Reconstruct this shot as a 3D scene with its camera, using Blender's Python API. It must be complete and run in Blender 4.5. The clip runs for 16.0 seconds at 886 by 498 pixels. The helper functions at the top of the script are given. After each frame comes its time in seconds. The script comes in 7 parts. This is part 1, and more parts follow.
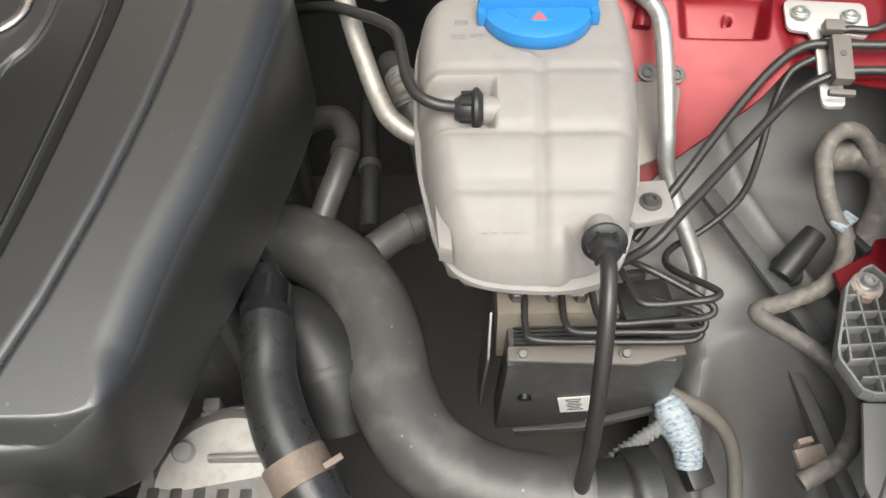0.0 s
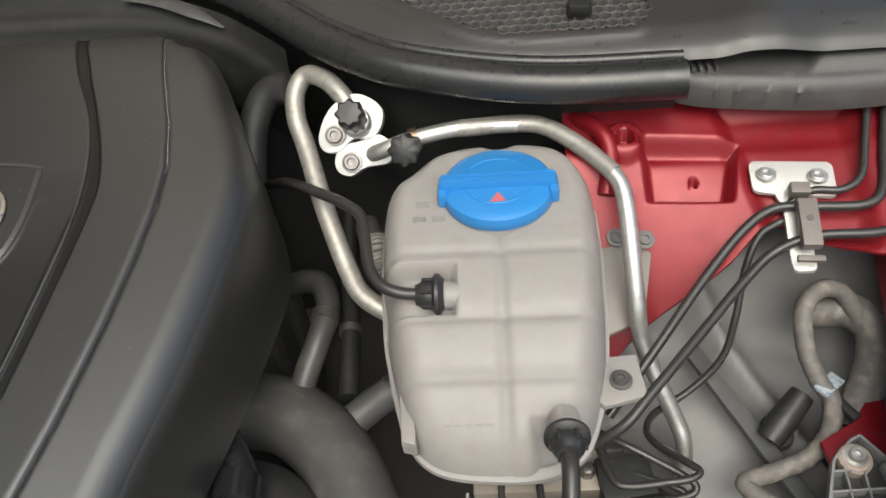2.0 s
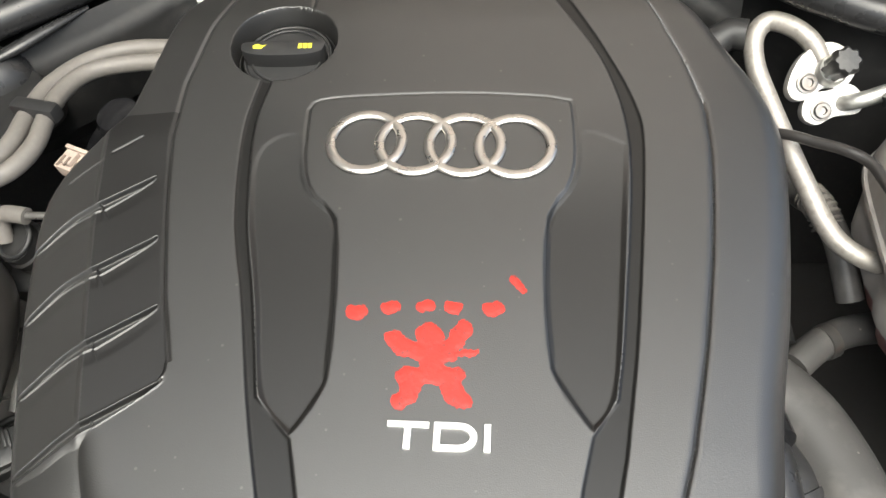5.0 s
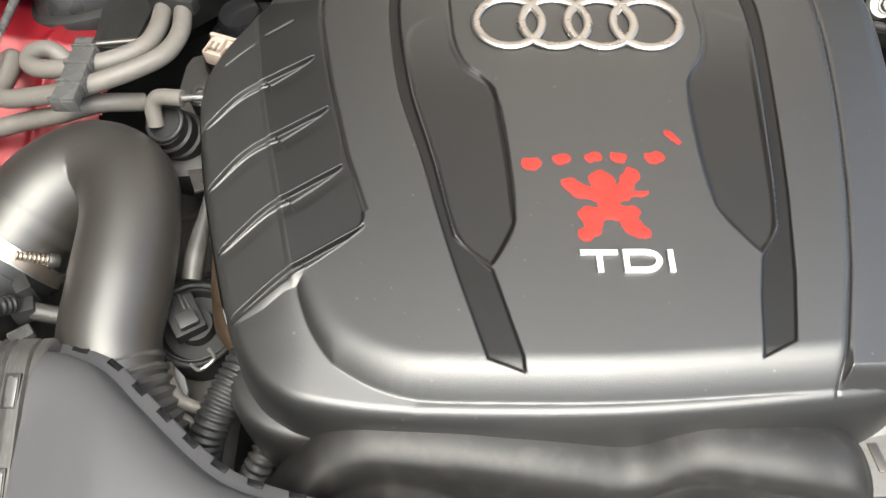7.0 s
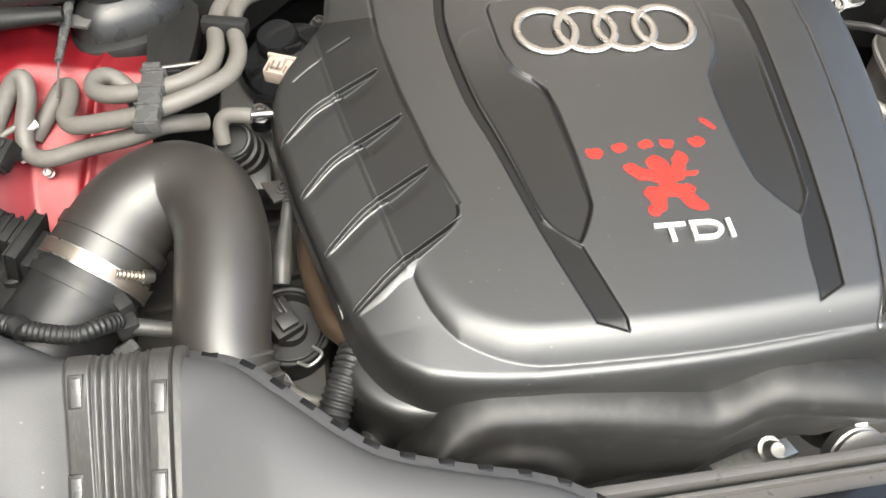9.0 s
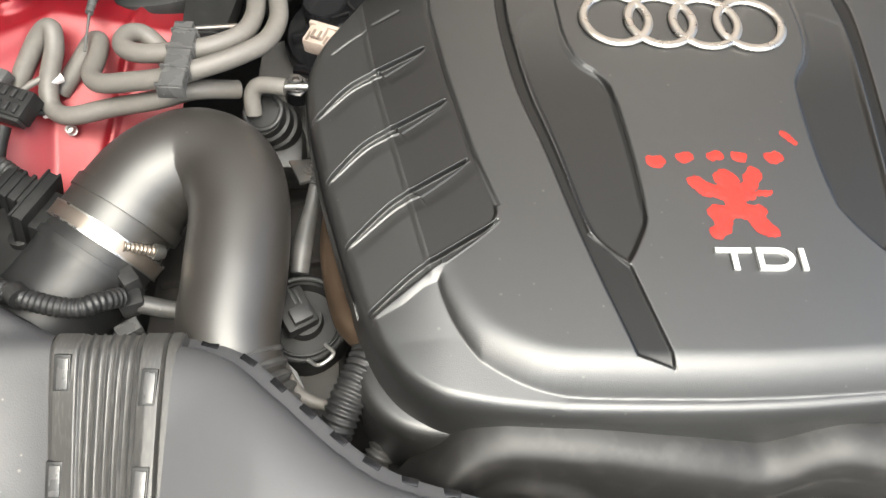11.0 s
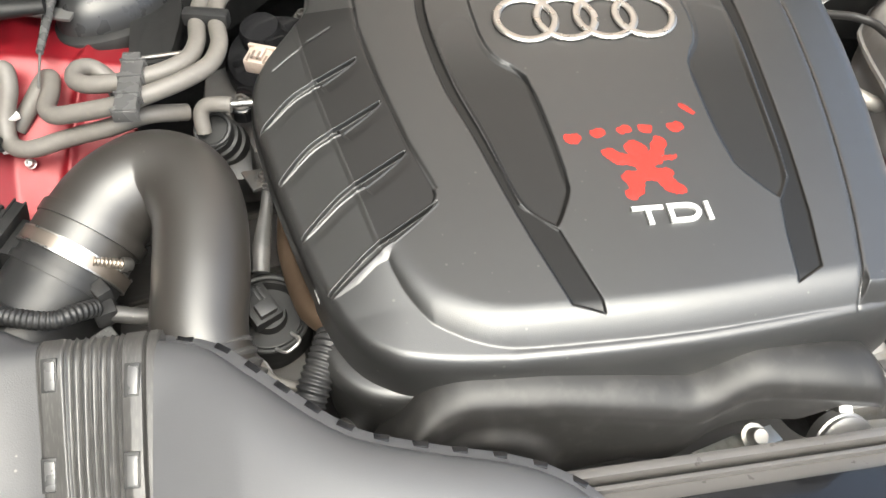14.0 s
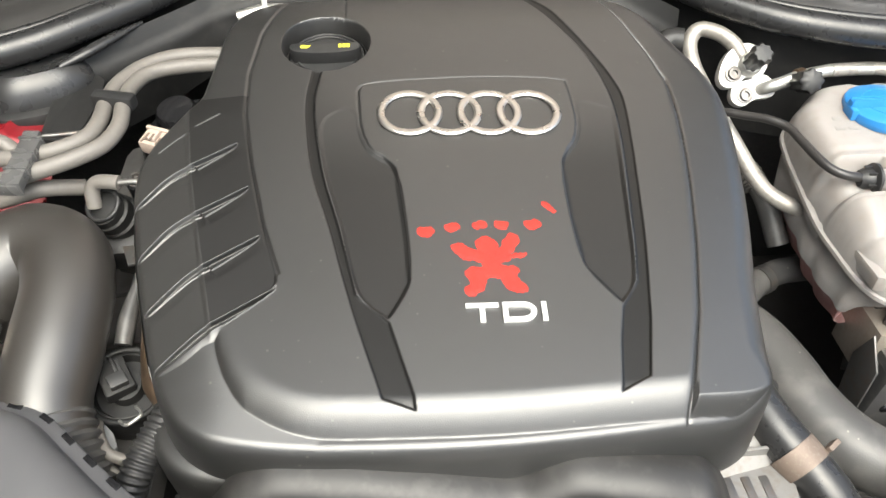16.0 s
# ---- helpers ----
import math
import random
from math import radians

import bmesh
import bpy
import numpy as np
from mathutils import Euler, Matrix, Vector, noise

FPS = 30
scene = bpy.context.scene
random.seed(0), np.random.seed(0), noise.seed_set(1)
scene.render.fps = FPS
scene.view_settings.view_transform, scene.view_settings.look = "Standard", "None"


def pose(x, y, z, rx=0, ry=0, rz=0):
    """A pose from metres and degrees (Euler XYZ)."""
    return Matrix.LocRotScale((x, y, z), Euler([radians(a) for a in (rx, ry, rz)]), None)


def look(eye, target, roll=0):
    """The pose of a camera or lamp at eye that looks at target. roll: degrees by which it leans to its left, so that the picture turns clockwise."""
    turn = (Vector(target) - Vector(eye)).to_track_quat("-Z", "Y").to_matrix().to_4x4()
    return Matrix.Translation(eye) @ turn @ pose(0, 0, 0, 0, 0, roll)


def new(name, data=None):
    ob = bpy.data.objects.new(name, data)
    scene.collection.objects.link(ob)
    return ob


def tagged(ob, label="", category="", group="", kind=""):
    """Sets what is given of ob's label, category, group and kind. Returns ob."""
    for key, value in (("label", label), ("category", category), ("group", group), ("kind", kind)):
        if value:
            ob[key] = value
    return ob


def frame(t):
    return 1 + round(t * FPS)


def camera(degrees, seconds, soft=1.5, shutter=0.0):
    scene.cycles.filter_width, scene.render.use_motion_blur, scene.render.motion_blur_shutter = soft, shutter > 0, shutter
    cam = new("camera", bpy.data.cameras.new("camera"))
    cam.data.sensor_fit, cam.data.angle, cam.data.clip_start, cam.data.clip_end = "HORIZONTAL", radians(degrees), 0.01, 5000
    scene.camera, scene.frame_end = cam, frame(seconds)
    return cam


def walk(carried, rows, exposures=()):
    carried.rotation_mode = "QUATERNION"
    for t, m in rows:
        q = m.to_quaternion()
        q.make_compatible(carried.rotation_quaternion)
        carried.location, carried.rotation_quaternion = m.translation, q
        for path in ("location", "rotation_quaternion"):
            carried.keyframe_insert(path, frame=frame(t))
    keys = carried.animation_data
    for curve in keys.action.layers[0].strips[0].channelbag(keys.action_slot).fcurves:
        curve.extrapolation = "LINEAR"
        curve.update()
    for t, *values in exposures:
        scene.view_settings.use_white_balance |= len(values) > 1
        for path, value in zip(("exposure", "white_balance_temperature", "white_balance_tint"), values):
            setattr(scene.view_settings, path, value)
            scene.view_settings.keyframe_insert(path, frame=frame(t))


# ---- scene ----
cam = camera(58.9, 16.0)
EXPOSURES = [(0.0, 0.76, 6310, 2), (1.5, 0.38, 6310, 2), (2.5, 0.46, 6310, 2), (3.0, 0.80, 6310, 2), (4.5, 1.15, 6310, 2), (7.0, 1.28, 6310, 2), (8.5, 1.38, 6310, 2), (12.0, 1.32, 6310, 2), (14.0, 1.46, 6310, 2), (16.0, 1.38, 6310, 2)]
PATH = [
    (0, (0.01960, 0.01636, 1.19241), (-0.06415, 1.35212, -0.55365), -2.730),
    (0.5, (0.07544, 0.02811, 1.19354), (-0.03614, 1.38723, -0.53283), -4.828),
    (1, (0.09609, 0.03265, 1.20495), (-0.03263, 1.43981, -0.48126), -6.352),
    (1.5, (0.08683, 0.05223, 1.22936), (-0.05634, 1.53015, -0.39399), -6.786),
    (2, (0.06474, 0.06905, 1.23001), (-0.12040, 1.56349, -0.37386), -7.801),
    (2.5, (0.01526, 0.10526, 1.24044), (-0.25578, 1.56673, -0.38149), -9.699),
    (3, (-0.05490, 0.12285, 1.25402), (-0.43280, 1.58190, -0.34858), -10.417),
    (3.5, (-0.09758, 0.11736, 1.25577), (-0.54262, 1.57544, -0.33039), -9.277),
    (4, (-0.16858, 0.07405, 1.24899), (-0.52869, 1.54591, -0.34599), -4.859),
    (4.5, (-0.26407, 0.04500, 1.25572), (-0.49044, 1.48718, -0.39014), -5.129),
    (4.7, (-0.26926, 0.04447, 1.24775), (-0.45342, 1.48377, -0.40588), -4.903),
    (6.8, (-0.35416, -0.03223, 1.23157), (-0.36829, 1.34739, -0.48203), -1.258),
    (7, (-0.39999, -0.04192, 1.22954), (-0.37104, 1.35985, -0.46580), -0.559),
    (7.5, (-0.47255, -0.06234, 1.23682), (-0.33653, 1.32897, -0.46194), 0.814),
    (8, (-0.49440, -0.07742, 1.24462), (-0.27435, 1.32773, -0.43380), 1.410),
    (8.5, (-0.50334, -0.08076, 1.24858), (-0.21578, 1.32191, -0.42169), 2.726),
    (9, (-0.52192, -0.07291, 1.25132), (-0.19268, 1.33505, -0.40678), 3.927),
    (9.2, (-0.51930, -0.06657, 1.24939), (-0.18062, 1.33618, -0.41121), 4.051),
    (11.3, (-0.50137, -0.02358, 1.22538), (-0.33790, 1.35534, -0.48103), 4.744),
    (11.5, (-0.55099, -0.01720, 1.22987), (-0.35693, 1.36304, -0.47225), 5.040),
    (12, (-0.61344, -0.02329, 1.24742), (-0.34272, 1.36128, -0.44068), 4.705),
    (12.5, (-0.62584, -0.02948, 1.24936), (-0.27414, 1.33773, -0.43795), 4.903),
    (13, (-0.62897, -0.03768, 1.24878), (-0.21741, 1.32244, -0.43071), 5.145),
    (13.5, (-0.60319, -0.04555, 1.24328), (-0.18515, 1.32536, -0.42582), 4.382),
    (14, (-0.50636, -0.08752, 1.24098), (-0.18893, 1.34550, -0.39782), 3.055),
    (14.5, (-0.41702, -0.12806, 1.25860), (-0.20731, 1.35925, -0.34886), 2.327),
    (15, (-0.38853, -0.13182, 1.25297), (-0.21032, 1.38441, -0.33110), 2.159),
    (15.5, (-0.39094, -0.11264, 1.26883), (-0.22145, 1.45630, -0.26404), 1.858),
    (16, (-0.36451, -0.10030, 1.26024), (-0.22162, 1.48940, -0.25384), 0.948),
]
walk(cam, [(t, look(eye, target, roll)) for t, eye, target, roll in PATH],
     exposures=EXPOSURES)

# ---- daylight ----
world = bpy.data.worlds.new("sky")
scene.world = world
world.use_nodes = True
wn = world.node_tree
sky = wn.nodes.new("ShaderNodeTexSky")
sky.sky_type, sky.sun_disc = "NISHITA", False
sky.sun_elevation, sky.sun_rotation = radians(60), radians(173)
sky.air_density, sky.dust_density, sky.ozone_density = 0.8, 7.0, 0.4
wn.nodes["Background"].inputs["Strength"].default_value = 0.15
wn.links.new(sky.outputs[0], wn.nodes["Background"].inputs["Color"])
sun_data = bpy.data.lights.new("sun", "SUN")
sun_data.energy, sun_data.angle, sun_data.color = 1.8, radians(60), (1.0, 0.98, 0.95)
sun = new("sun", sun_data)
sun.matrix_world = look((-0.06, -0.90, 2.90), (-0.2, 0.3, 0.8))


# ---- materials ----
def material(name, base, rough=0.5, metal=0.0, bump=0.1, grain=900.0, spread=0.12, patch=14.0, dirt=None, dirt_amount=0.0,
             coat=0.0, coat_rough=0.12, subsurface=0.0, spec=0.5, stretch=(1, 1, 1), wear=0.07, specks=0.0):
    """A surface with a fine grain, broad patches of tone, worn gloss and optional dirt."""
    m = bpy.data.materials.new(name)
    m.use_nodes = True
    t = m.node_tree
    p = t.nodes["Principled BSDF"]
    co = t.nodes.new("ShaderNodeTexCoord")
    mp = t.nodes.new("ShaderNodeMapping")
    mp.inputs["Scale"].default_value = stretch
    t.links.new(co.outputs["Object"], mp.inputs["Vector"])
    fine, broad, mid = (t.nodes.new("ShaderNodeTexNoise") for _ in range(3))
    for n, s, d in ((fine, grain, 2), (broad, patch, 5), (mid, patch * 7, 4)):
        n.inputs["Scale"].default_value, n.inputs["Detail"].default_value = s, d
        t.links.new(mp.outputs["Vector"], n.inputs["Vector"])
    lo = [max(0.0, c * (1 - spread)) for c in base]
    hi = [min(1.0, c * (1 + spread)) for c in base]
    ramp = t.nodes.new("ShaderNodeMix")
    ramp.data_type = "RGBA"
    ramp.inputs["A"].default_value, ramp.inputs["B"].default_value = (*lo, 1), (*hi, 1)
    t.links.new(broad.outputs["Fac"], ramp.inputs["Factor"])
    colour = ramp.outputs["Result"]
    if dirt:
        r = t.nodes.new("ShaderNodeMapRange")
        r.inputs["From Min"].default_value, r.inputs["From Max"].default_value = 0.5, 0.72
        r.inputs["To Max"].default_value = dirt_amount
        t.links.new(mid.outputs["Fac"], r.inputs["Value"])
        mix = t.nodes.new("ShaderNodeMix")
        mix.data_type = "RGBA"
        mix.inputs["B"].default_value = (*dirt, 1)
        t.links.new(r.outputs["Result"], mix.inputs["Factor"])
        t.links.new(colour, mix.inputs["A"])
        colour = mix.outputs["Result"]
    if specks:
        dust = t.nodes.new("ShaderNodeTexVoronoi")
        dust.inputs["Scale"].default_value = 140.0
        t.links.new(mp.outputs["Vector"], dust.inputs["Vector"])
        size = t.nodes.new("ShaderNodeMapRange")
        size.inputs["From Min"].default_value, size.inputs["From Max"].default_value = 0.60, 0.85
        size.inputs["To Max"].default_value = 0.15
        t.links.new(dust.outputs["Color"], size.inputs["Value"])
        less = t.nodes.new("ShaderNodeMath")
        less.operation = "SUBTRACT"
        t.links.new(size.outputs["Result"], less.inputs[0])
        t.links.new(dust.outputs["Distance"], less.inputs[1])
        soft = t.nodes.new("ShaderNodeMapRange")
        soft.inputs["From Min"].default_value, soft.inputs["From Max"].default_value = 0.0, 0.06
        soft.inputs["To Max"].default_value = specks
        t.links.new(less.outputs["Value"], soft.inputs["Value"])
        grit = t.nodes.new("ShaderNodeMix")
        grit.data_type = "RGBA"
        grit.inputs["B"].default_value = (0.30, 0.28, 0.25, 1)
        t.links.new(soft.outputs["Result"], grit.inputs["Factor"])
        t.links.new(colour, grit.inputs["A"])
        colour = grit.outputs["Result"]
    t.links.new(colour, p.inputs["Base Color"])
    rr = t.nodes.new("ShaderNodeMapRange")
    rr.inputs["From Min"].default_value, rr.inputs["From Max"].default_value = 0.3, 0.7
    rr.inputs["To Min"].default_value, rr.inputs["To Max"].default_value = max(0.03, rough - wear), min(1.0, rough + wear)
    t.links.new(mid.outputs["Fac"], rr.inputs["Value"])
    t.links.new(rr.outputs["Result"], p.inputs["Roughness"])
    p.inputs["Metallic"].default_value = metal
    p.inputs["Specular IOR Level"].default_value = spec
    p.inputs["Coat Weight"].default_value = coat
    p.inputs["Coat Roughness"].default_value = coat_rough
    if subsurface:
        p.inputs["Subsurface Weight"].default_value = subsurface
        p.inputs["Subsurface Radius"].default_value = (0.02, 0.017, 0.015)
        p.inputs["Subsurface Scale"].default_value = 1.0
    if bump:
        b = t.nodes.new("ShaderNodeBump")
        b.inputs["Strength"].default_value, b.inputs["Distance"].default_value = bump, 0.00016
        t.links.new(fine.outputs["Fac"], b.inputs["Height"])
        t.links.new(b.outputs["Normal"], p.inputs["Normal"])
    return m


COVER = material("grained_cover_plastic", (0.0115, 0.0111, 0.0105), 0.44, bump=0.8, grain=1500, spread=0.18, spec=1.0, coat=1.0, coat_rough=0.44, wear=0.03, specks=0.22)
BAND = material("smooth_band_plastic", (0.0085, 0.0082, 0.0079), 0.43, bump=0.3, grain=1400, spec=0.7, coat=0.15, coat_rough=0.42, wear=0.02)
INLAY = material("smooth_dark_inlay_plastic", (0.008, 0.0078, 0.0075), 0.40, bump=0.05, grain=900, spec=0.5, wear=0.02)
PAD = material("side_pad_plastic", (0.018, 0.0175, 0.0166), 0.46, bump=0.3, grain=1500, spec=0.95, coat=0.6, coat_rough=0.46, wear=0.03, specks=0.15)
POCKET = material("shaded_pocket_plastic", (0.0095, 0.0092, 0.0088), 0.43, bump=0.35, grain=1400, spec=0.65, coat=0.12, coat_rough=0.42, wear=0.02)


def fade_gloss(m, axis, start, end, low, high):
    """Fades gloss along an axis, so that a face darkens as shade would darken it."""
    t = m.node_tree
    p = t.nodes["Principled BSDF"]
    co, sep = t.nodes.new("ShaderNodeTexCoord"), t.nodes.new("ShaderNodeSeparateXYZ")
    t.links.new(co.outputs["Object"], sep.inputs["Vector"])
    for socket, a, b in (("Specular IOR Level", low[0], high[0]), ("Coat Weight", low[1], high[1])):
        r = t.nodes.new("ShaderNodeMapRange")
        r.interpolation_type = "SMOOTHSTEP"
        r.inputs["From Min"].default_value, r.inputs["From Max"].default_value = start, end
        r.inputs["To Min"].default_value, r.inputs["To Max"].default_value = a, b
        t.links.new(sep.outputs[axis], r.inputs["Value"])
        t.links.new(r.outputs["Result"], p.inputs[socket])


# the pockets' shade is put into their gloss: duller towards the front
fade_gloss(POCKET, "Y", 0.33, 0.428, (0.65, 0.12), (1.0, 1.0))
GUARD = material("scuttle_plastic", (0.052, 0.051, 0.050), 0.5, bump=0.3, grain=1200, dirt=(0.10, 0.096, 0.09), dirt_amount=0.4)
TRIM = material("dull_black_trim", (0.012, 0.012, 0.012), 0.55, bump=0.2, spec=0.35, dirt=(0.036, 0.034, 0.032), dirt_amount=0.4)
VALVE = material("tarnished_valve_block", (0.36, 0.32, 0.275), 0.42, 0.5, bump=0.15, dirt=(0.34, 0.28, 0.22), dirt_amount=0.4, patch=40)
TAUPE = material("taupe_plastic_clip", (0.15, 0.132, 0.118), 0.45, bump=0.15)
CLIPGREY = material("grey_black_clip_plastic", (0.085, 0.084, 0.083), 0.28, bump=0.1, spec=0.7)
DULLCAST = material("dull_grey_casting", (0.108, 0.106, 0.103), 0.5, 0.2, bump=0.3, grain=400, dirt=(0.12, 0.11, 0.10), dirt_amount=0.4, patch=30)
SATIN = material("satin_silver_badge", (0.70, 0.665, 0.62), 0.30, 0.95, bump=0.0, spread=0.03)
LETTER = material("white_badge_metal", (0.80, 0.80, 0.78), 0.35, 0.35, bump=0.03, spread=0.04)
MARK = material("red_paint_marker", (0.40, 0.026, 0.018), 0.42, bump=0.6, grain=500, spread=0.35, patch=60, dirt=(0.13, 0.030, 0.026), dirt_amount=0.9)
YELLOW = material("yellow_print", (0.75, 0.68, 0.05), 0.5, spread=0.06)
MODULE = material("dusty_control_unit_plastic", (0.052, 0.052, 0.053), 0.36, bump=0.2, dirt=(0.12, 0.115, 0.107), dirt_amount=0.5, spec=0.7)
SLEEVE = material("black_sleeve_plastic", (0.052, 0.050, 0.048), 0.42, bump=0.2, grain=900, spec=0.7, coat=0.3, coat_rough=0.4, dirt=(0.13, 0.125, 0.118), dirt_amount=0.5, patch=20, stretch=(6, 1, 1))
BLACK = material("black_plastic", (0.021, 0.021, 0.0213), 0.45, bump=0.15, dirt=(0.048, 0.046, 0.043), dirt_amount=0.45)
GLOSSY = material("glossy_black_plastic", (0.012, 0.012, 0.013), 0.15, bump=0.05, grain=300)
RUBBER = material("dusty_black_rubber", (0.060, 0.0585, 0.057), 0.42, bump=0.6, grain=700, spread=0.45, dirt=(0.145, 0.138, 0.130), dirt_amount=0.50, patch=6, specks=0.5)
HOSE = material("grey_rubber_hose", (0.140, 0.130, 0.118), 0.5, bump=0.25, grain=900, dirt=(0.20, 0.18, 0.16), dirt_amount=0.4, patch=30)
ELBOW = material("moulded_intake_plastic", (0.029, 0.026, 0.023), 0.47, bump=0.12, grain=700, spec=0.85, coat=0.55, coat_rough=0.34, specks=0.12, dirt=(0.034, 0.031, 0.028), dirt_amount=0.3, patch=9, wear=0.02)
LID = material("grey_airbox_plastic", (0.048, 0.048, 0.051), 0.52, bump=0.8, grain=1200, spread=0.10, spec=0.6, coat=0.2, coat_rough=0.45, wear=0.03, specks=0.3)
DUCT = material("grey_duct_plastic", (0.080, 0.080, 0.084), 0.50, bump=0.3, grain=1300, spread=0.10, spec=0.7, coat=0.3, coat_rough=0.42, wear=0.02)
SEAL = material("black_rubber_seal", (0.022, 0.022, 0.0225), 0.30, bump=0.1, grain=900)
COWL = material("cowl_plastic", (0.032, 0.031, 0.030), 0.34, bump=0.35, grain=1500)
MESH = material("grille_plastic", (0.085, 0.083, 0.080), 0.40, bump=0.2, grain=900, dirt=(0.15, 0.145, 0.135), dirt_amount=0.5)
FELT = material("dark_liner", (0.070, 0.070, 0.070), 0.8, bump=0.6, grain=600, dirt=(0.11, 0.105, 0.10), dirt_amount=0.6, patch=20)
GREYLINER = material("dusty_wheelhouse_liner", (0.150, 0.147, 0.145), 0.55, bump=0.4, grain=500, spread=0.25, dirt=(0.185, 0.175, 0.165), dirt_amount=0.6, patch=9, specks=0.3)
RED = material("red_car_paint", (0.190, 0.0068, 0.0125), 0.42, 0.25, bump=0.08, grain=400, spread=0.20, coat=0.22, coat_rough=0.34, spec=0.4, dirt=(0.17, 0.014, 0.019), dirt_amount=0.5, patch=16)
TANK = material("milky_reservoir_plastic", (0.265, 0.248, 0.236), 0.46, bump=0.12, grain=300, spread=0.07, subsurface=0.45, spec=0.35, dirt=(0.225, 0.198, 0.180), dirt_amount=0.35, patch=12)
COOLANT = material("milky_plastic_over_pink_coolant", (0.36, 0.20, 0.19), 0.42, bump=0.1, grain=300, spread=0.10, subsurface=0.4, spec=0.35)
BLUE = material("blue_cap_plastic", (0.028, 0.185, 0.47), 0.36, bump=0.1, spread=0.08)
ALU = material("dull_aluminium", (0.60, 0.60, 0.57), 0.40, 0.85, bump=0.15, spread=0.10, dirt=(0.30, 0.27, 0.24), dirt_amount=0.4, patch=25)
WEATHERED = material("oxidised_aluminium_pipe", (0.36, 0.34, 0.31), 0.5, 0.6, bump=0.2, spread=0.18, dirt=(0.18, 0.16, 0.14), dirt_amount=0.5, patch=30)
STEEL = material("bright_steel", (0.52, 0.505, 0.48), 0.30, 0.95, bump=0.05, spread=0.08)
ZINC = material("pale_zinc_plate", (0.56, 0.54, 0.505), 0.42, 0.55, bump=0.1, spread=0.08)
DARKSTEEL = material("dark_bolt_steel", (0.16, 0.155, 0.15), 0.4, 0.8, bump=0.1, dirt=(0.2, 0.12, 0.07), dirt_amount=0.3)
CAST = material("cast_aluminium", (0.190, 0.185, 0.178), 0.5, 0.3, bump=0.7, grain=400, spread=0.25, dirt=(0.17, 0.145, 0.12), dirt_amount=0.6, patch=22)
BRONZE = material("heat_tinted_steel", (0.22, 0.155, 0.105), 0.40, 0.85, bump=0.1, spread=0.2)
CLAMP = material("brassy_band_steel", (0.35, 0.30, 0.255), 0.36, 0.85, bump=0.1, spread=0.12)
RUST = material("rusty_clamp", (0.165, 0.128, 0.104), 0.6, 0.3, bump=0.5, grain=600, spread=0.3, dirt=(0.25, 0.215, 0.18), dirt_amount=0.5, patch=60)
LINE = material("coated_brake_line", (0.032, 0.030, 0.029), 0.34, 0.1, bump=0.08)
TAPE = material("cloth_tape_loom", (0.125, 0.115, 0.106), 0.6, bump=0.8, grain=400, spread=0.3, dirt=(0.27, 0.235, 0.20), dirt_amount=0.75, patch=18)
BLUETAPE = material("blue_and_white_tape", (0.36, 0.40, 0.43), 0.6, bump=0.5, dirt=(0.035, 0.12, 0.26), dirt_amount=1.0, patch=42, stretch=(1, 2.2, 1))
GREYPLASTIC = material("grey_ribbed_plastic", (0.22, 0.22, 0.222), 0.45, bump=0.2, spread=0.1, dirt=(0.22, 0.215, 0.21), dirt_amount=0.4)
CREAM = material("cream_connector_plastic", (0.40, 0.325, 0.275), 0.5, bump=0.15, dirt=(0.25, 0.19, 0.15), dirt_amount=0.4, patch=60)
WHITE = material("white_label", (0.72, 0.72, 0.70), 0.5, bump=0.05, spread=0.04)
PRINT = material("dark_print", (0.06, 0.06, 0.06), 0.6)
WARNING = material("faded_red_print", (0.45, 0.12, 0.12), 0.5)
GREEN = material("green_dot", (0.03, 0.35, 0.16), 0.4)
DARK = material("grimy_engine_metal", (0.090, 0.087, 0.084), 0.6, 0.0, bump=0.5, grain=200, dirt=(0.10, 0.092, 0.085), dirt_amount=0.6, patch=15)
ASPHALT = material("asphalt", (0.05, 0.05, 0.05), 0.9, bump=0.8, grain=120, spread=0.25, patch=1.5)
WALL = material("dark_reflection_wall", (0.036, 0.029, 0.024), 0.85, bump=0.6, grain=80, spread=0.2, patch=2)
CARRIER = material("satin_front_panel_plastic", (0.105, 0.099, 0.094), 0.34, bump=0.1, grain=600, spec=0.6)
BELT = material("soft_black_cover_plastic", (0.018, 0.017, 0.016), 0.52, bump=0.15, grain=900, spec=0.55, coat=0.2, coat_rough=0.5, dirt=(0.075, 0.071, 0.066), dirt_amount=0.3, wear=0.02)
TAN = material("light_brown_reflector", (0.74, 0.64, 0.56), 0.7, bump=0.2, grain=300)
MAT = material("brown_reflecting_lining", (0.36, 0.315, 0.28), 0.8, bump=0.3, grain=200)
PALE = material("pale_aluminium_flange", (0.48, 0.47, 0.455), 0.42, 0.4, bump=0.1, spread=0.06)
GALV = material("galvanised_fitting", (0.46, 0.45, 0.43), 0.38, 0.8, bump=0.1)


# ---- mesh builders ----
def obj(name, verts, faces, mat, parent=None, label="", smooth=True):
    me = bpy.data.meshes.new(name)
    me.from_pydata([tuple(v) for v in verts], [], [tuple(f) for f in faces])
    if smooth:
        me.polygons.foreach_set("use_smooth", [True] * len(me.polygons))
    for m in (mat if isinstance(mat, (list, tuple)) else [mat]):
        me.materials.append(m)
    me.update()
    ob = new(name, me)
    if parent:
        ob.parent = parent
    if label:
        tagged(ob, label)
    return ob


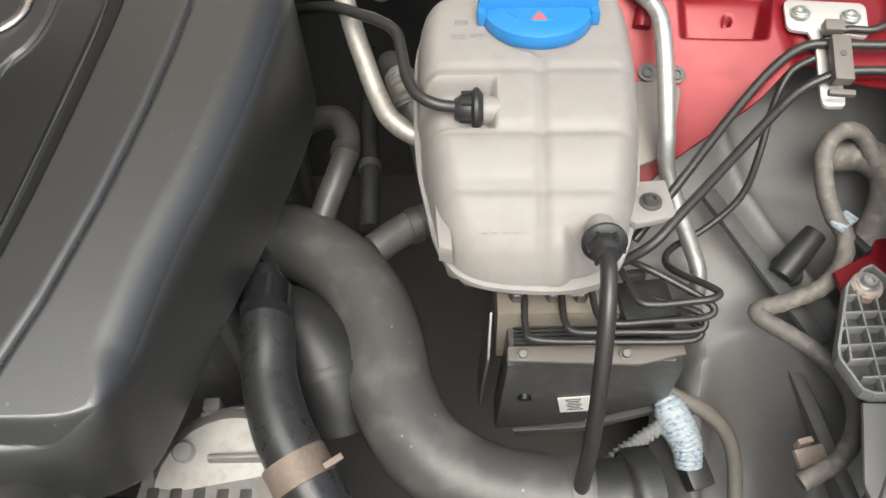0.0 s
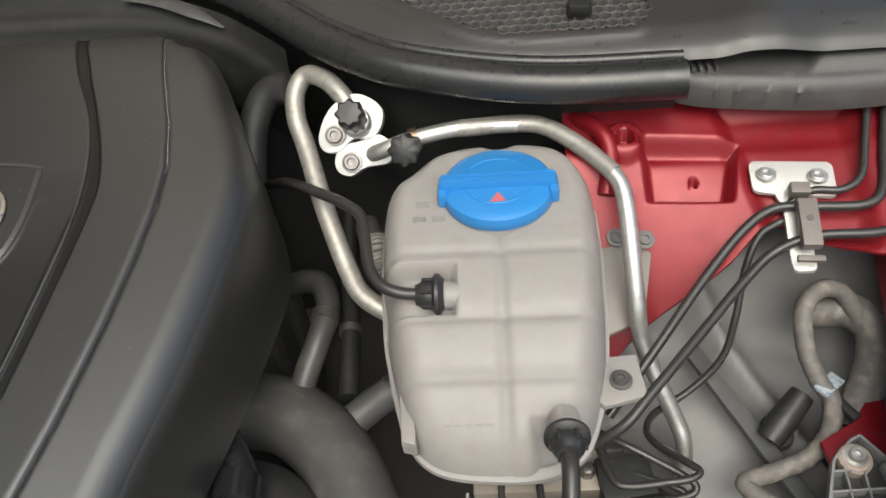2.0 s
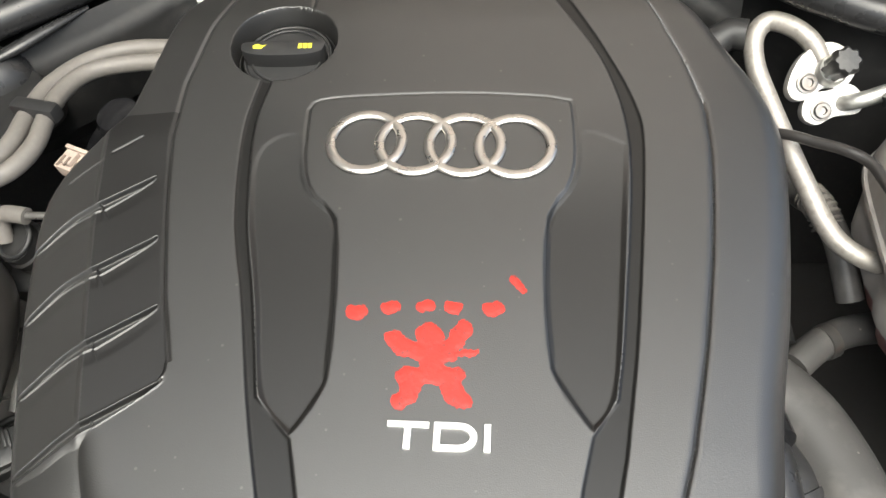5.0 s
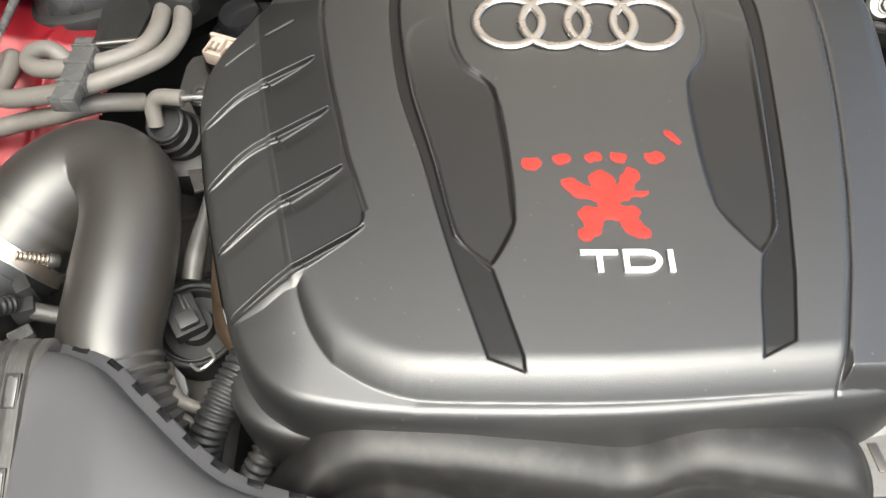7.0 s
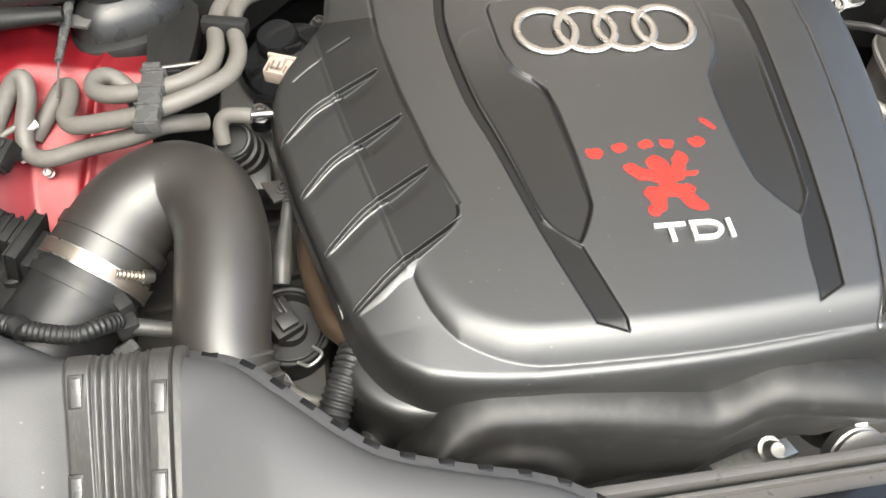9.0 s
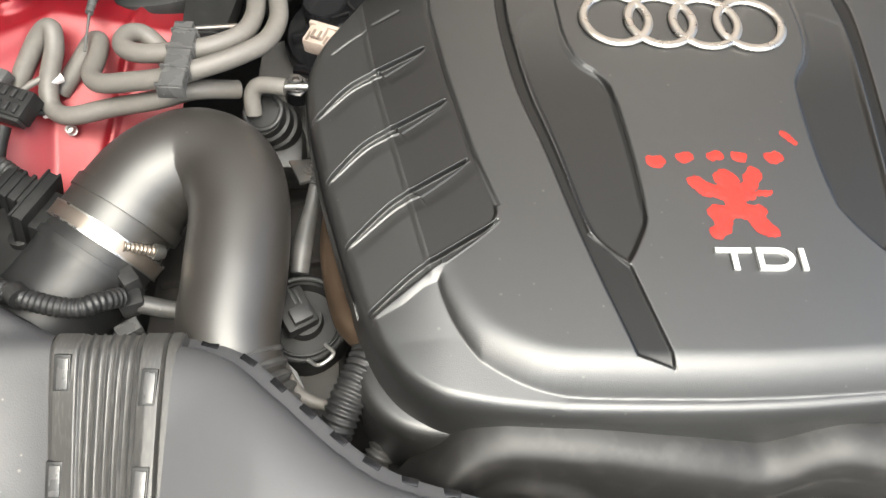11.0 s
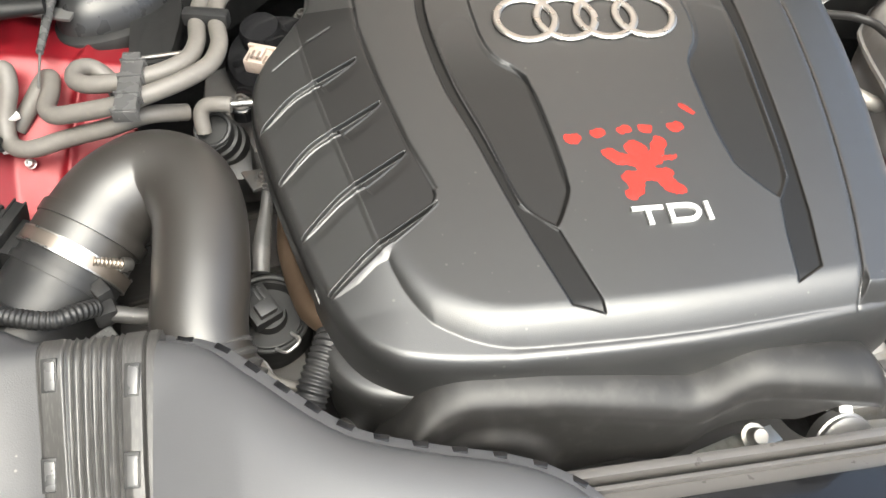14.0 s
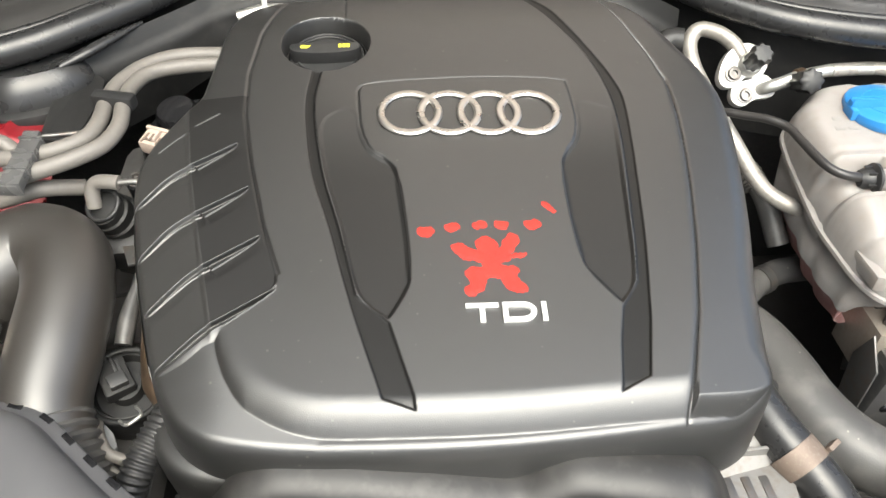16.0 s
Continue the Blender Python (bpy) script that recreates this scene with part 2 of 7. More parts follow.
def part(name, bm, mat, parent, label="", smooth_angle=40):
    """One mesh object from a bmesh, under its thing."""
    bmesh.ops.recalc_face_normals(bm, faces=bm.faces)
    me = bpy.data.meshes.new(name)
    bm.to_mesh(me)
    bm.free()
    me.materials.append(mat)
    me.polygons.foreach_set("use_smooth", [True] * len(me.polygons))
    me.set_sharp_from_angle(angle=radians(smooth_angle))
    ob = new(name, me)
    if parent:
        ob.parent = parent
    if label:
        tagged(ob, label)
    return ob


def thing(name, label, category, group="", kind=""):
    """An empty that carries the parts of a thing."""
    return tagged(new(name), label, category, group, kind)


def catmull(pts, n=8, closed=False):
    """A smooth line through the points, n steps a span."""
    P = np.array(pts, float)
    if closed:
        P = np.vstack([P[-1], P, P[0], P[1]])
    else:
        P = np.vstack([2 * P[0] - P[1], P, 2 * P[-1] - P[-2]])
    out = []
    for i in range(1, len(P) - 2):
        a, b, c, d = P[i - 1:i + 3]
        for k in range(n):
            t = k / n
            out.append(0.5 * (2 * b + (c - a) * t + (2 * a - 5 * b + 4 * c - d) * t * t + (3 * b - a - 3 * c + d) * t ** 3))
    if not closed:
        out.append(P[-2])
    return np.array(out)


def tube_mesh(pts, radius, n=8, seg=14, wave=None, flat=1.0):
    """Vertices and faces of a swept round section with capped ends. radius: a number, or one for each point."""
    line = catmull(pts, n)
    rad = np.interp(np.linspace(0, len(pts) - 1, len(line)), range(len(pts)), np.broadcast_to(np.array(radius, float), len(pts)))
    if wave:
        arc = np.concatenate([[0], np.cumsum(np.linalg.norm(np.diff(line, axis=0), axis=1))])
        steps = int(arc[-1] / wave[0] * 6) + 2
        s = np.linspace(0, arc[-1], steps)
        rad = np.interp(s, arc, rad)
        line = np.stack([np.interp(s, arc, line[:, i]) for i in range(3)], 1)
        rad = rad + wave[1] * np.sin(s / wave[0] * 2 * math.pi)
    tan = np.gradient(line, axis=0)
    tan /= np.linalg.norm(tan, axis=1)[:, None] + 1e-12
    up = np.array([0, 0, 1.0]) if abs(tan[0][2]) < 0.9 else np.array([1.0, 0, 0])
    verts, faces = [], []
    side = np.cross(tan[0], up)
    for i in range(len(line)):
        side = side - tan[i] * np.dot(side, tan[i])
        side /= np.linalg.norm(side) + 1e-12
        top = np.cross(side, tan[i])
        for k in range(seg):
            a = 2 * math.pi * k / seg
            verts.append(line[i] + rad[i] * (math.cos(a) * side + flat * math.sin(a) * top))
    for i in range(len(line) - 1):
        for k in range(seg):
            a, b = i * seg + k, i * seg + (k + 1) % seg
            faces.append((a, b, b + seg, a + seg))
    faces.append(tuple(range(seg))[::-1])
    faces.append(tuple(range((len(line) - 1) * seg, len(line) * seg)))
    return verts, faces


def tube(name, pts, radius, mat, parent=None, label="", **kw):
    v, f = tube_mesh(pts, radius, **kw)
    ob = obj(name, v, f, mat, parent, label)
    ob.data.set_sharp_from_angle(angle=radians(50))
    return ob


def frame_of(axis, origin, spin=0.0):
    """A pose whose z points along axis."""
    q = Vector(axis).to_track_quat("Z", "Y").to_matrix().to_4x4()
    return Matrix.Translation(origin) @ q @ Matrix.Rotation(radians(spin), 4, "Z")


def lathe(name, profile, origin, axis, mat, parent=None, label="", seg=28, lobes=0, lobe=0.0):
    """A turned shape: profile of (radius, height) along axis."""
    m = frame_of(axis, origin)
    verts, faces = [], []
    for r, h in profile:
        for k in range(seg):
            a = 2 * math.pi * k / seg
            rr = r * (1 + lobe * math.cos(lobes * a)) if lobes else r
            verts.append(m @ Vector((rr * math.cos(a), rr * math.sin(a), h)))
    for i in range(len(profile) - 1):
        for k in range(seg):
            a, b = i * seg + k, i * seg + (k + 1) % seg
            faces.append((a, b, b + seg, a + seg))
    faces.append(tuple(range(seg))[::-1])
    faces.append(tuple(range((len(profile) - 1) * seg, len(profile) * seg)))
    ob = obj(name, verts, faces, mat, parent, label)
    ob.data.set_sharp_from_angle(angle=radians(40))
    return ob


def block_bm(size, m=None, bevel=0.002, seg=2, taper=1.0):
    bm = bmesh.new()
    bmesh.ops.create_cube(bm, size=1)
    for v in bm.verts:
        k = taper if v.co.z > 0 else 1.0
        v.co = Vector((v.co.x * size[0] * k, v.co.y * size[1] * k, v.co.z * size[2]))
    if bevel:
        bmesh.ops.bevel(bm, geom=bm.edges[:], offset=bevel, segments=seg, affect="EDGES", profile=0.6)
    if m is not None:
        bm.transform(m)
    return bm


def block(name, size, m, mat, parent=None, label="", bevel=0.002, taper=1.0):
    return part(name, block_bm(size, m, bevel, 2, taper), mat, parent, label)


def plate_bm(outline, thick, m=None, bevel=0.0008, smooth=0):
    """A plate cut from an outline in its own x, y, thickened down from z = 0."""
    pts = catmull([(x, y, 0) for x, y in outline], smooth, True) if smooth else [(x, y, 0) for x, y in outline]
    bm = bmesh.new()
    vs = [bm.verts.new(p) for p in pts]
    f = bm.faces.new(vs)
    if f.normal.z < 0:
        f.normal_flip()
    r = bmesh.ops.extrude_face_region(bm, geom=[f])
    for v in r["geom"]:
        if isinstance(v, bmesh.types.BMVert):
            v.co.z -= thick
    if bevel:
        bm.normal_update()
        top = [e for e in bm.edges if len(e.link_faces) == 2 and e.calc_face_angle(0) > 0.8 and abs(e.verts[0].co.z - e.verts[1].co.z) < 1e-6]
        bmesh.ops.bevel(bm, geom=top, offset=bevel, segments=2, affect="EDGES", profile=0.6)
    if m is not None:
        bm.transform(m)
    return bm


def plate(name, outline, thick, m, mat, parent=None, label="", bevel=0.0008, smooth=0):
    return part(name, plate_bm(outline, thick, m, bevel, smooth), mat, parent, label)


def ring_mesh(r, tube_r, m, seg=72, sides=12, flat=1.0):
    verts, faces = [], []
    for i in range(seg):
        a = 2 * math.pi * i / seg
        for k in range(sides):
            b = 2 * math.pi * k / sides
            verts.append(m @ Vector(((r + tube_r * math.cos(b)) * math.cos(a), (r + tube_r * math.cos(b)) * math.sin(a), flat * tube_r * math.sin(b))))
    for i in range(seg):
        for k in range(sides):
            j, l = (i + 1) % seg, (k + 1) % sides
            faces.append((i * sides + k, j * sides + k, j * sides + l, i * sides + l))
    return verts, faces


def bolt(name, origin, axis, mat, parent, r=0.006, h=0.005, flange=1.5, socket=True, label=""):
    """A hexagon-socket or hexagon bolt head on its washer."""
    if socket:
        prof = [(r * flange, 0), (r * flange, 0.0012), (r, 0.0014), (r, h * 0.85), (r * 0.9, h), (r * 0.55, h), (r * 0.5, h * 0.5), (0.0002, h * 0.45)]
        return lathe(name, prof, origin, axis, mat, parent, label, seg=20)
    prof = [(r * flange, 0), (r * flange, 0.0012), (r, 0.0016), (r, h * 0.85), (r * 0.85, h), (0.0002, h)]
    return lathe(name, prof, origin, axis, mat, parent, label, seg=12)


def drawn_to(X, Y, lines, reach):
    """Moves the places of a grid that lie close to a line onto it."""
    best, bx, by = np.full(X.shape, reach), X.copy(), Y.copy()
    for line in lines:
        P = np.array(line)[:, :2]
        for (x0, y0), (x1, y1) in zip(P, np.roll(P, -1, 0)):
            ux, uy = x1 - x0, y1 - y0
            sel = (X > min(x0, x1) - reach) & (X < max(x0, x1) + reach) & (Y > min(y0, y1) - reach) & (Y < max(y0, y1) + reach)
            if not sel.any() or ux * ux + uy * uy < 1e-12:
                continue
            xs, ys = X[sel], Y[sel]
            k = np.clip(((xs - x0) * ux + (ys - y0) * uy) / (ux * ux + uy * uy), 0, 1)
            px, py = x0 + k * ux, y0 + k * uy
            d = np.hypot(xs - px, ys - py)
            near = d < best[sel]
            b, cx, cy = best[sel], bx[sel], by[sel]
            b[near], cx[near], cy[near] = d[near], px[near], py[near]
            best[sel], bx[sel], by[sel] = b, cx, cy
    return bx, by


def sheet(name, xs, ys, height, mat, parent=None, label="", mask=None, thick=0.0, snap=(), sharp=50, fair=False):
    """A pressed sheet over a grid: height(X, Y) gives its z."""
    X, Y = np.meshgrid(xs, ys, indexing="ij")
    nx, ny = X.shape
    keep = np.ones((nx - 1, ny - 1), bool) if mask is None else mask((X[:-1, :-1] + X[1:, 1:]) / 2, (Y[:-1, :-1] + Y[1:, 1:]) / 2)
    if len(snap):
        X, Y = drawn_to(X, Y, snap, 0.72 * (xs[1] - xs[0]))
    ids = np.arange(nx * ny).reshape(nx, ny)
    quads = np.stack([ids[:-1, :-1], ids[1:, :-1], ids[1:, 1:], ids[:-1, 1:]], -1)[keep]
    used = np.unique(quads)
    remap = np.zeros(nx * ny, int)
    remap[used] = np.arange(len(used))
    X, Y = X.reshape(-1)[used], Y.reshape(-1)[used]
    verts = np.stack([X, Y, height(X, Y)], -1)
    quads = remap[quads]
    if thick:
        count = len(verts)
        edges = {}
        for q in quads.tolist():
            for a, b in zip(q, q[1:] + q[:1]):
                if (b, a) in edges:
                    del edges[(b, a)]
                else:
                    edges[(a, b)] = True
        verts = np.vstack([verts, verts - np.array([0, 0, thick])])
        rim = [(b, a, a + count, b + count) for a, b in edges]
        quads = quads.tolist() + [tuple(i + count for i in q[::-1]) for q in quads.tolist()] + rim
    ob = obj(name, verts, quads if isinstance(quads, list) else quads.tolist(), mat, parent, label)
    if fair and not thick:
        e = 0.0005
        gx = (height(X + e, Y) - height(X - e, Y)) / (2 * e)
        gy = (height(X, Y + e) - height(X, Y - e)) / (2 * e)
        n = np.stack([-gx, -gy, np.ones_like(gx)], -1)
        n /= np.linalg.norm(n, axis=1)[:, None]
        ob.data.normals_split_custom_set_from_vertices([tuple(v) for v in n])
    elif sharp:
        ob.data.set_sharp_from_angle(angle=radians(sharp))
    return ob


def inside(X, Y, poly):
    """Which places of a grid lie within a polygon."""
    P = np.array(poly)[:, :2]
    hit = np.zeros(X.shape, bool)
    for (x0, y0), (x1, y1) in zip(P, np.roll(P, -1, 0)):
        if y0 == y1:
            continue
        hit ^= ((y0 > Y) != (y1 > Y)) & (X < (x1 - x0) * (Y - y0) / (y1 - y0) + x0)
    return hit


def away(X, Y, line, closed=True):
    """The distance of the places of a grid from a line."""
    P = np.array(line)[:, :2]
    Q = np.roll(P, -1, 0) if closed else P[1:]
    d = np.full(X.shape, 9.0)
    for (x0, y0), (x1, y1) in zip(P, Q):
        ux, uy = x1 - x0, y1 - y0
        k = np.clip(((X - x0) * ux + (Y - y0) * uy) / (ux * ux + uy * uy + 1e-12), 0, 1)
        d = np.minimum(d, np.hypot(X - x0 - k * ux, Y - y0 - k * uy))
    return d


def signed_near(X, Y, poly, reach=0.012):
    """signed() close to a polygon, far outside elsewhere."""
    P = np.array(poly)[:, :2]
    sel = (X > P[:, 0].min() - reach) & (X < P[:, 0].max() + reach) & (Y > P[:, 1].min() - reach) & (Y < P[:, 1].max() + reach)
    d = np.full(X.shape, -9.0)
    if sel.any():
        d[sel] = signed(X[sel], Y[sel], P)
    return d


def signed(X, Y, poly):
    """The distance from a polygon's edge, positive inside."""
    d = away(X, Y, poly)
    return np.where(inside(X, Y, poly), d, -d)


def step(v, a, b):
    """0 below a, 1 above b, smooth between."""
    k = np.clip((v - a) / (b - a), 0, 1)
    return k * k * (3 - 2 * k)


def flat2(pts, n=6, closed=True):
    return catmull([(x, y, 0) for x, y in pts], n, closed)[:, :2]


def rounded(poly, times=2):
    """A closed outline with its corners cut round."""
    P = np.array(poly, float)
    for _ in range(times):
        Q = np.roll(P, -1, 0)
        P = np.stack([0.75 * P + 0.25 * Q, 0.25 * P + 0.75 * Q], 1).reshape(-1, 2)
    return P


def slope(z0, y0, k, kx=0.0, x0=0.0):
    """Lays flat work on a slanting plane: z = z0 + k (y - y0) + kx (x - x0)."""
    return Matrix(((1, 0, 0, 0), (0, 1, 0, 0), (kx, k, 1, z0 - k * y0 - kx * x0), (0, 0, 0, 1)))


def setting(ob, label, category):
    return tagged(ob, label, category, kind="structure")

# ---- the bay ----
def slab(name, size, m, mat, label, category, bevel=0.004):
    return setting(block(name, size, m, mat, bevel=bevel), label, category)


ground_bm = bmesh.new()
bmesh.ops.create_grid(ground_bm, x_segments=8, y_segments=8, size=400)
setting(part("ground", ground_bm, ASPHALT, None), "grey asphalt ground under the car", "ground")
slab("floor", (1.5, 0.95, 0.02), pose(-0.23, 0.30, 0.46), DARK, "dark grimy undertray of the engine bay", "floor")
slab("wall_north", (1.5, 0.03, 0.46), pose(-0.23, 0.70, 0.68), FELT, "black felt firewall behind the engine", "wall")
slab("wall_east", (0.02, 0.95, 0.34), pose(0.36, 0.24, 0.63), GREYLINER, "dusty grey inner wing wall", "wall")
slab("wall_west", (0.02, 0.95, 0.34), pose(-0.94, 0.24, 0.63), FELT, "dark inner wing wall", "wall")
# added out of view to block side light and darken the cover's reflections
slab("wall_unseen", (0.1, 7.0, 3.5), pose(-1.60, 0.9, 1.75), WALL, "unseen dark brown wall that darkens reflections beside the car", "wall")
slab("wall_south", (1.5, 0.02, 0.34), pose(-0.23, -0.10, 0.62), BLACK, "black radiator panel at the front", "wall")


# the open bonnet, out of view, leans over the bay and shades its rear
bonnet = slab("bonnet", (1.34, 0.02, 1.16), pose(-0.31, 0.650, 1.510, 22), RED, "open red bonnet leaning over the engine bay", "bonnet", bevel=0.008)
# unseen frame and lining, toned and sized for what the cover reflects
part("bonnet_frame", block_bm((1.28, 0.010, 1.10), pose(-0.31, 0.650, 1.510, 22) @ Matrix.Translation((0, -0.0135, 0)), 0.004), TRIM, bonnet, "unseen dark frame that keeps red out of the reflections")
part("bonnet_lining", block_bm((0.54, 0.012, 0.96), pose(-0.31, 0.650, 1.510, 22) @ Matrix.Translation((0.13, -0.022, 0)), 0.005), MAT, bonnet, "unseen brown lining toned for its reflection on the cover")
# added reflector, never in view: throws a warm glow on the cover's rear
part("reflector_panel", block_bm((0.52, 0.006, 0.46), pose(-0.31, 0.650, 1.510, 22) @ Matrix.Translation((0.13, -0.031, -0.30)), 0.002), TAN, bonnet, "unseen light brown reflector that brightens the rear of the cover")


def engine_block():
    e = thing("engine_block", "dark grimy engine block under the plastic cover", "engine")
    block("crankcase", (0.33, 0.32, 0.30), pose(-0.31, 0.42, 0.64), DARK, e, bevel=0.02)
    block("cylinder_head", (0.30, 0.32, 0.06), pose(-0.31, 0.41, 0.815), DARK, e, bevel=0.012)
    for i in range(5):
        block("rib", (0.012, 0.02, 0.22), pose(-0.143, 0.29 + i * 0.06, 0.66), DARK, e, bevel=0.004)


engine_block()

# ---- engine cover ----
def top_plane(X, Y):
    return 0.8692 + 0.146 * Y


OUTLINE = flat2([(-0.470, 0.556), (-0.488, 0.530), (-0.494, 0.508), (-0.502, 0.452), (-0.509, 0.424), (-0.538, 0.388), (-0.546, 0.357),
                 (-0.537, 0.299), (-0.524, 0.245), (-0.511, 0.200), (-0.4985, 0.173), (-0.483, 0.157), (-0.462, 0.1485), (-0.412, 0.143),
                 (-0.303, 0.140), (-0.193, 0.1465), (-0.152, 0.1570), (-0.138, 0.178), (-0.126, 0.240), (-0.111, 0.300), (-0.098, 0.370),
                 (-0.093, 0.420), (-0.100, 0.455), (-0.115, 0.490), (-0.134, 0.535), (-0.160, 0.562), (-0.250, 0.574), (-0.350, 0.574), (-0.440, 0.567)])
BODY = np.vstack([flat2([(-0.440, 0.572), (-0.478, 0.552), (-0.494, 0.508), (-0.502, 0.452), (-0.509, 0.424), (-0.538, 0.388), (-0.546, 0.357),
                         (-0.537, 0.299), (-0.524, 0.245), (-0.517, 0.196)], closed=False),
                  flat2([(-0.4935, 0.2045), (-0.470, 0.2185), (-0.4640, 0.205), (-0.4565, 0.190), (-0.4430, 0.1765), (-0.415, 0.1640), (-0.366, 0.1605), (-0.302, 0.1590), (-0.237, 0.1610),
                         (-0.192, 0.1630), (-0.152, 0.1680), (-0.134, 0.186), (-0.122, 0.240), (-0.106, 0.300), (-0.092, 0.370), (-0.087, 0.420),
                         (-0.096, 0.458), (-0.110, 0.495), (-0.130, 0.540), (-0.160, 0.570), (-0.300, 0.582)], closed=False)])
GROOVE_L = np.vstack([flat2([(-0.421, 0.453), (-0.425, 0.409), (-0.419, 0.345), (-0.406, 0.293), (-0.3915, 0.229), (-0.374, 0.165)], closed=False),
                      [(-0.355, 0.158)], flat2([(-0.3555, 0.166), (-0.368, 0.2155)], closed=False),
                      flat2([(-0.388, 0.237), (-0.399, 0.292), (-0.411, 0.344), (-0.418, 0.409), (-0.413, 0.453)], closed=False)])
GROOVE_R = np.vstack([flat2([(-0.252, 0.585), (-0.2444, 0.5651), (-0.2309, 0.5327), (-0.2215, 0.511), (-0.1988, 0.459), (-0.190, 0.3916), (-0.2024, 0.2814), (-0.2096, 0.2376)], closed=False),
                      [(-0.2229, 0.219), (-0.2292, 0.195), (-0.2357, 0.1617), (-0.217, 0.170)],
                      flat2([(-0.2072, 0.2098), (-0.1948, 0.2809), (-0.1814, 0.3912), (-0.1838, 0.4304), (-0.1984, 0.4761), (-0.2105, 0.506), (-0.2190, 0.5278), (-0.2313, 0.5554), (-0.240, 0.585)], closed=False)])
POCKET_L = np.vstack([flat2([(-0.410, 0.344), (-0.398, 0.292), (-0.387, 0.238), (-0.368, 0.2165)], closed=False),
                      flat2([(-0.3535, 0.243), (-0.3546, 0.290), (-0.359, 0.346)], closed=False), [(-0.383, 0.3664), (-0.3855, 0.412), (-0.4165, 0.398)]])
POCKET_R = np.vstack([flat2([(-0.191, 0.3916), (-0.2034, 0.2814), (-0.2106, 0.2376), (-0.2229, 0.2205)], closed=False),
                      flat2([(-0.241, 0.2506), (-0.2426, 0.2935), (-0.240, 0.3465)], closed=False), [(-0.2208, 0.3717), (-0.2200, 0.412), (-0.1915, 0.398)]])
SURROUND_L = np.vstack([flat2([(-0.368, 0.2165), (-0.387, 0.238), (-0.398, 0.292), (-0.410, 0.344), (-0.4172, 0.400), (-0.4160, 0.428)], closed=False), [(-0.3875, 0.4245), (-0.383, 0.3664)],
                        flat2([(-0.359, 0.346), (-0.3546, 0.290), (-0.3535, 0.243)], closed=False)])
SURROUND_R = np.vstack([flat2([(-0.1930, 0.428), (-0.1895, 0.400), (-0.2034, 0.2814), (-0.2106, 0.2376), (-0.2229, 0.2205)], closed=False),
                        flat2([(-0.241, 0.2506), (-0.2426, 0.2935), (-0.240, 0.3465)], closed=False), [(-0.2208, 0.3717), (-0.2195, 0.4245)]])
PANEL = np.vstack([[(-0.383, 0.3664)], flat2([(-0.386, 0.4255), (-0.373, 0.4345), (-0.30, 0.4378), (-0.244, 0.4347), (-0.221, 0.430)], closed=False),
                   [(-0.2208, 0.3717), (-0.240, 0.3465), (-0.2426, 0.2935), (-0.241, 0.2506), (-0.2229, 0.219), (-0.22, 0.17), (-0.36, 0.17),
                    (-0.368, 0.2155), (-0.3535, 0.243), (-0.3546, 0.290), (-0.359, 0.346)]])
POCKET_L, POCKET_R, SURROUND_L, SURROUND_R, PANEL = (rounded(q) for q in (POCKET_L, POCKET_R, SURROUND_L, SURROUND_R, PANEL))
SIDE_PAD = np.vstack([flat2([(-0.468, 0.425), (-0.4695, 0.405), (-0.461, 0.352), (-0.449, 0.295), (-0.4385, 0.256)], closed=False),
                      [(-0.4380, 0.2505), (-0.4405, 0.2440), (-0.446, 0.2375), (-0.470, 0.2195), (-0.4935, 0.2050), (-0.513, 0.1925), (-0.56, 0.20), (-0.56, 0.40), (-0.505, 0.425)]])
SEAM_R = ((0.150, 0.212, 0.265, 0.320, 0.359, 0.395, 0.428, 0.465, 0.505, 0.533, 0.58), (-0.197, -0.176, -0.1625, -0.1515, -0.1455, -0.1415, -0.141, -0.148, -0.1594, -0.167, -0.182))
SEAM_L = ((0.253, 0.295, 0.352, 0.405, 0.451, 0.500, 0.58), (-0.4365, -0.449, -0.461, -0.4695, -0.470, -0.463, -0.44))
FOLD = ((0.18, 0.218, 0.262, 0.308, 0.352, 0.392, 0.44), (-0.4655, -0.4748, -0.4843, -0.4942, -0.5030, -0.509, -0.515))
SLOTS = [[(-0.5438, 0.3289), (-0.5219, 0.3483), (-0.5020, 0.3565), (-0.4729, 0.3755)], [(-0.5371, 0.2814), (-0.5133, 0.3037), (-0.4925, 0.3126), (-0.4619, 0.3326)],
         [(-0.5255, 0.2380), (-0.4993, 0.2596), (-0.4830, 0.2681), (-0.4514, 0.2884)], [(-0.5117, 0.1978), (-0.4869, 0.2159), (-0.4710, 0.2249), (-0.4376, 0.2462)]]
CREASES = [[(-0.5300, 0.3775), (-0.5200, 0.3835), (-0.5096, 0.3885)], [(-0.5044, 0.3942), (-0.4884, 0.4059)]]
LAST_SLOT = [(-0.517, 0.196), (-0.4935, 0.2045), (-0.470, 0.2185)]
OIL_HOLE = (-0.4106, 0.4870)


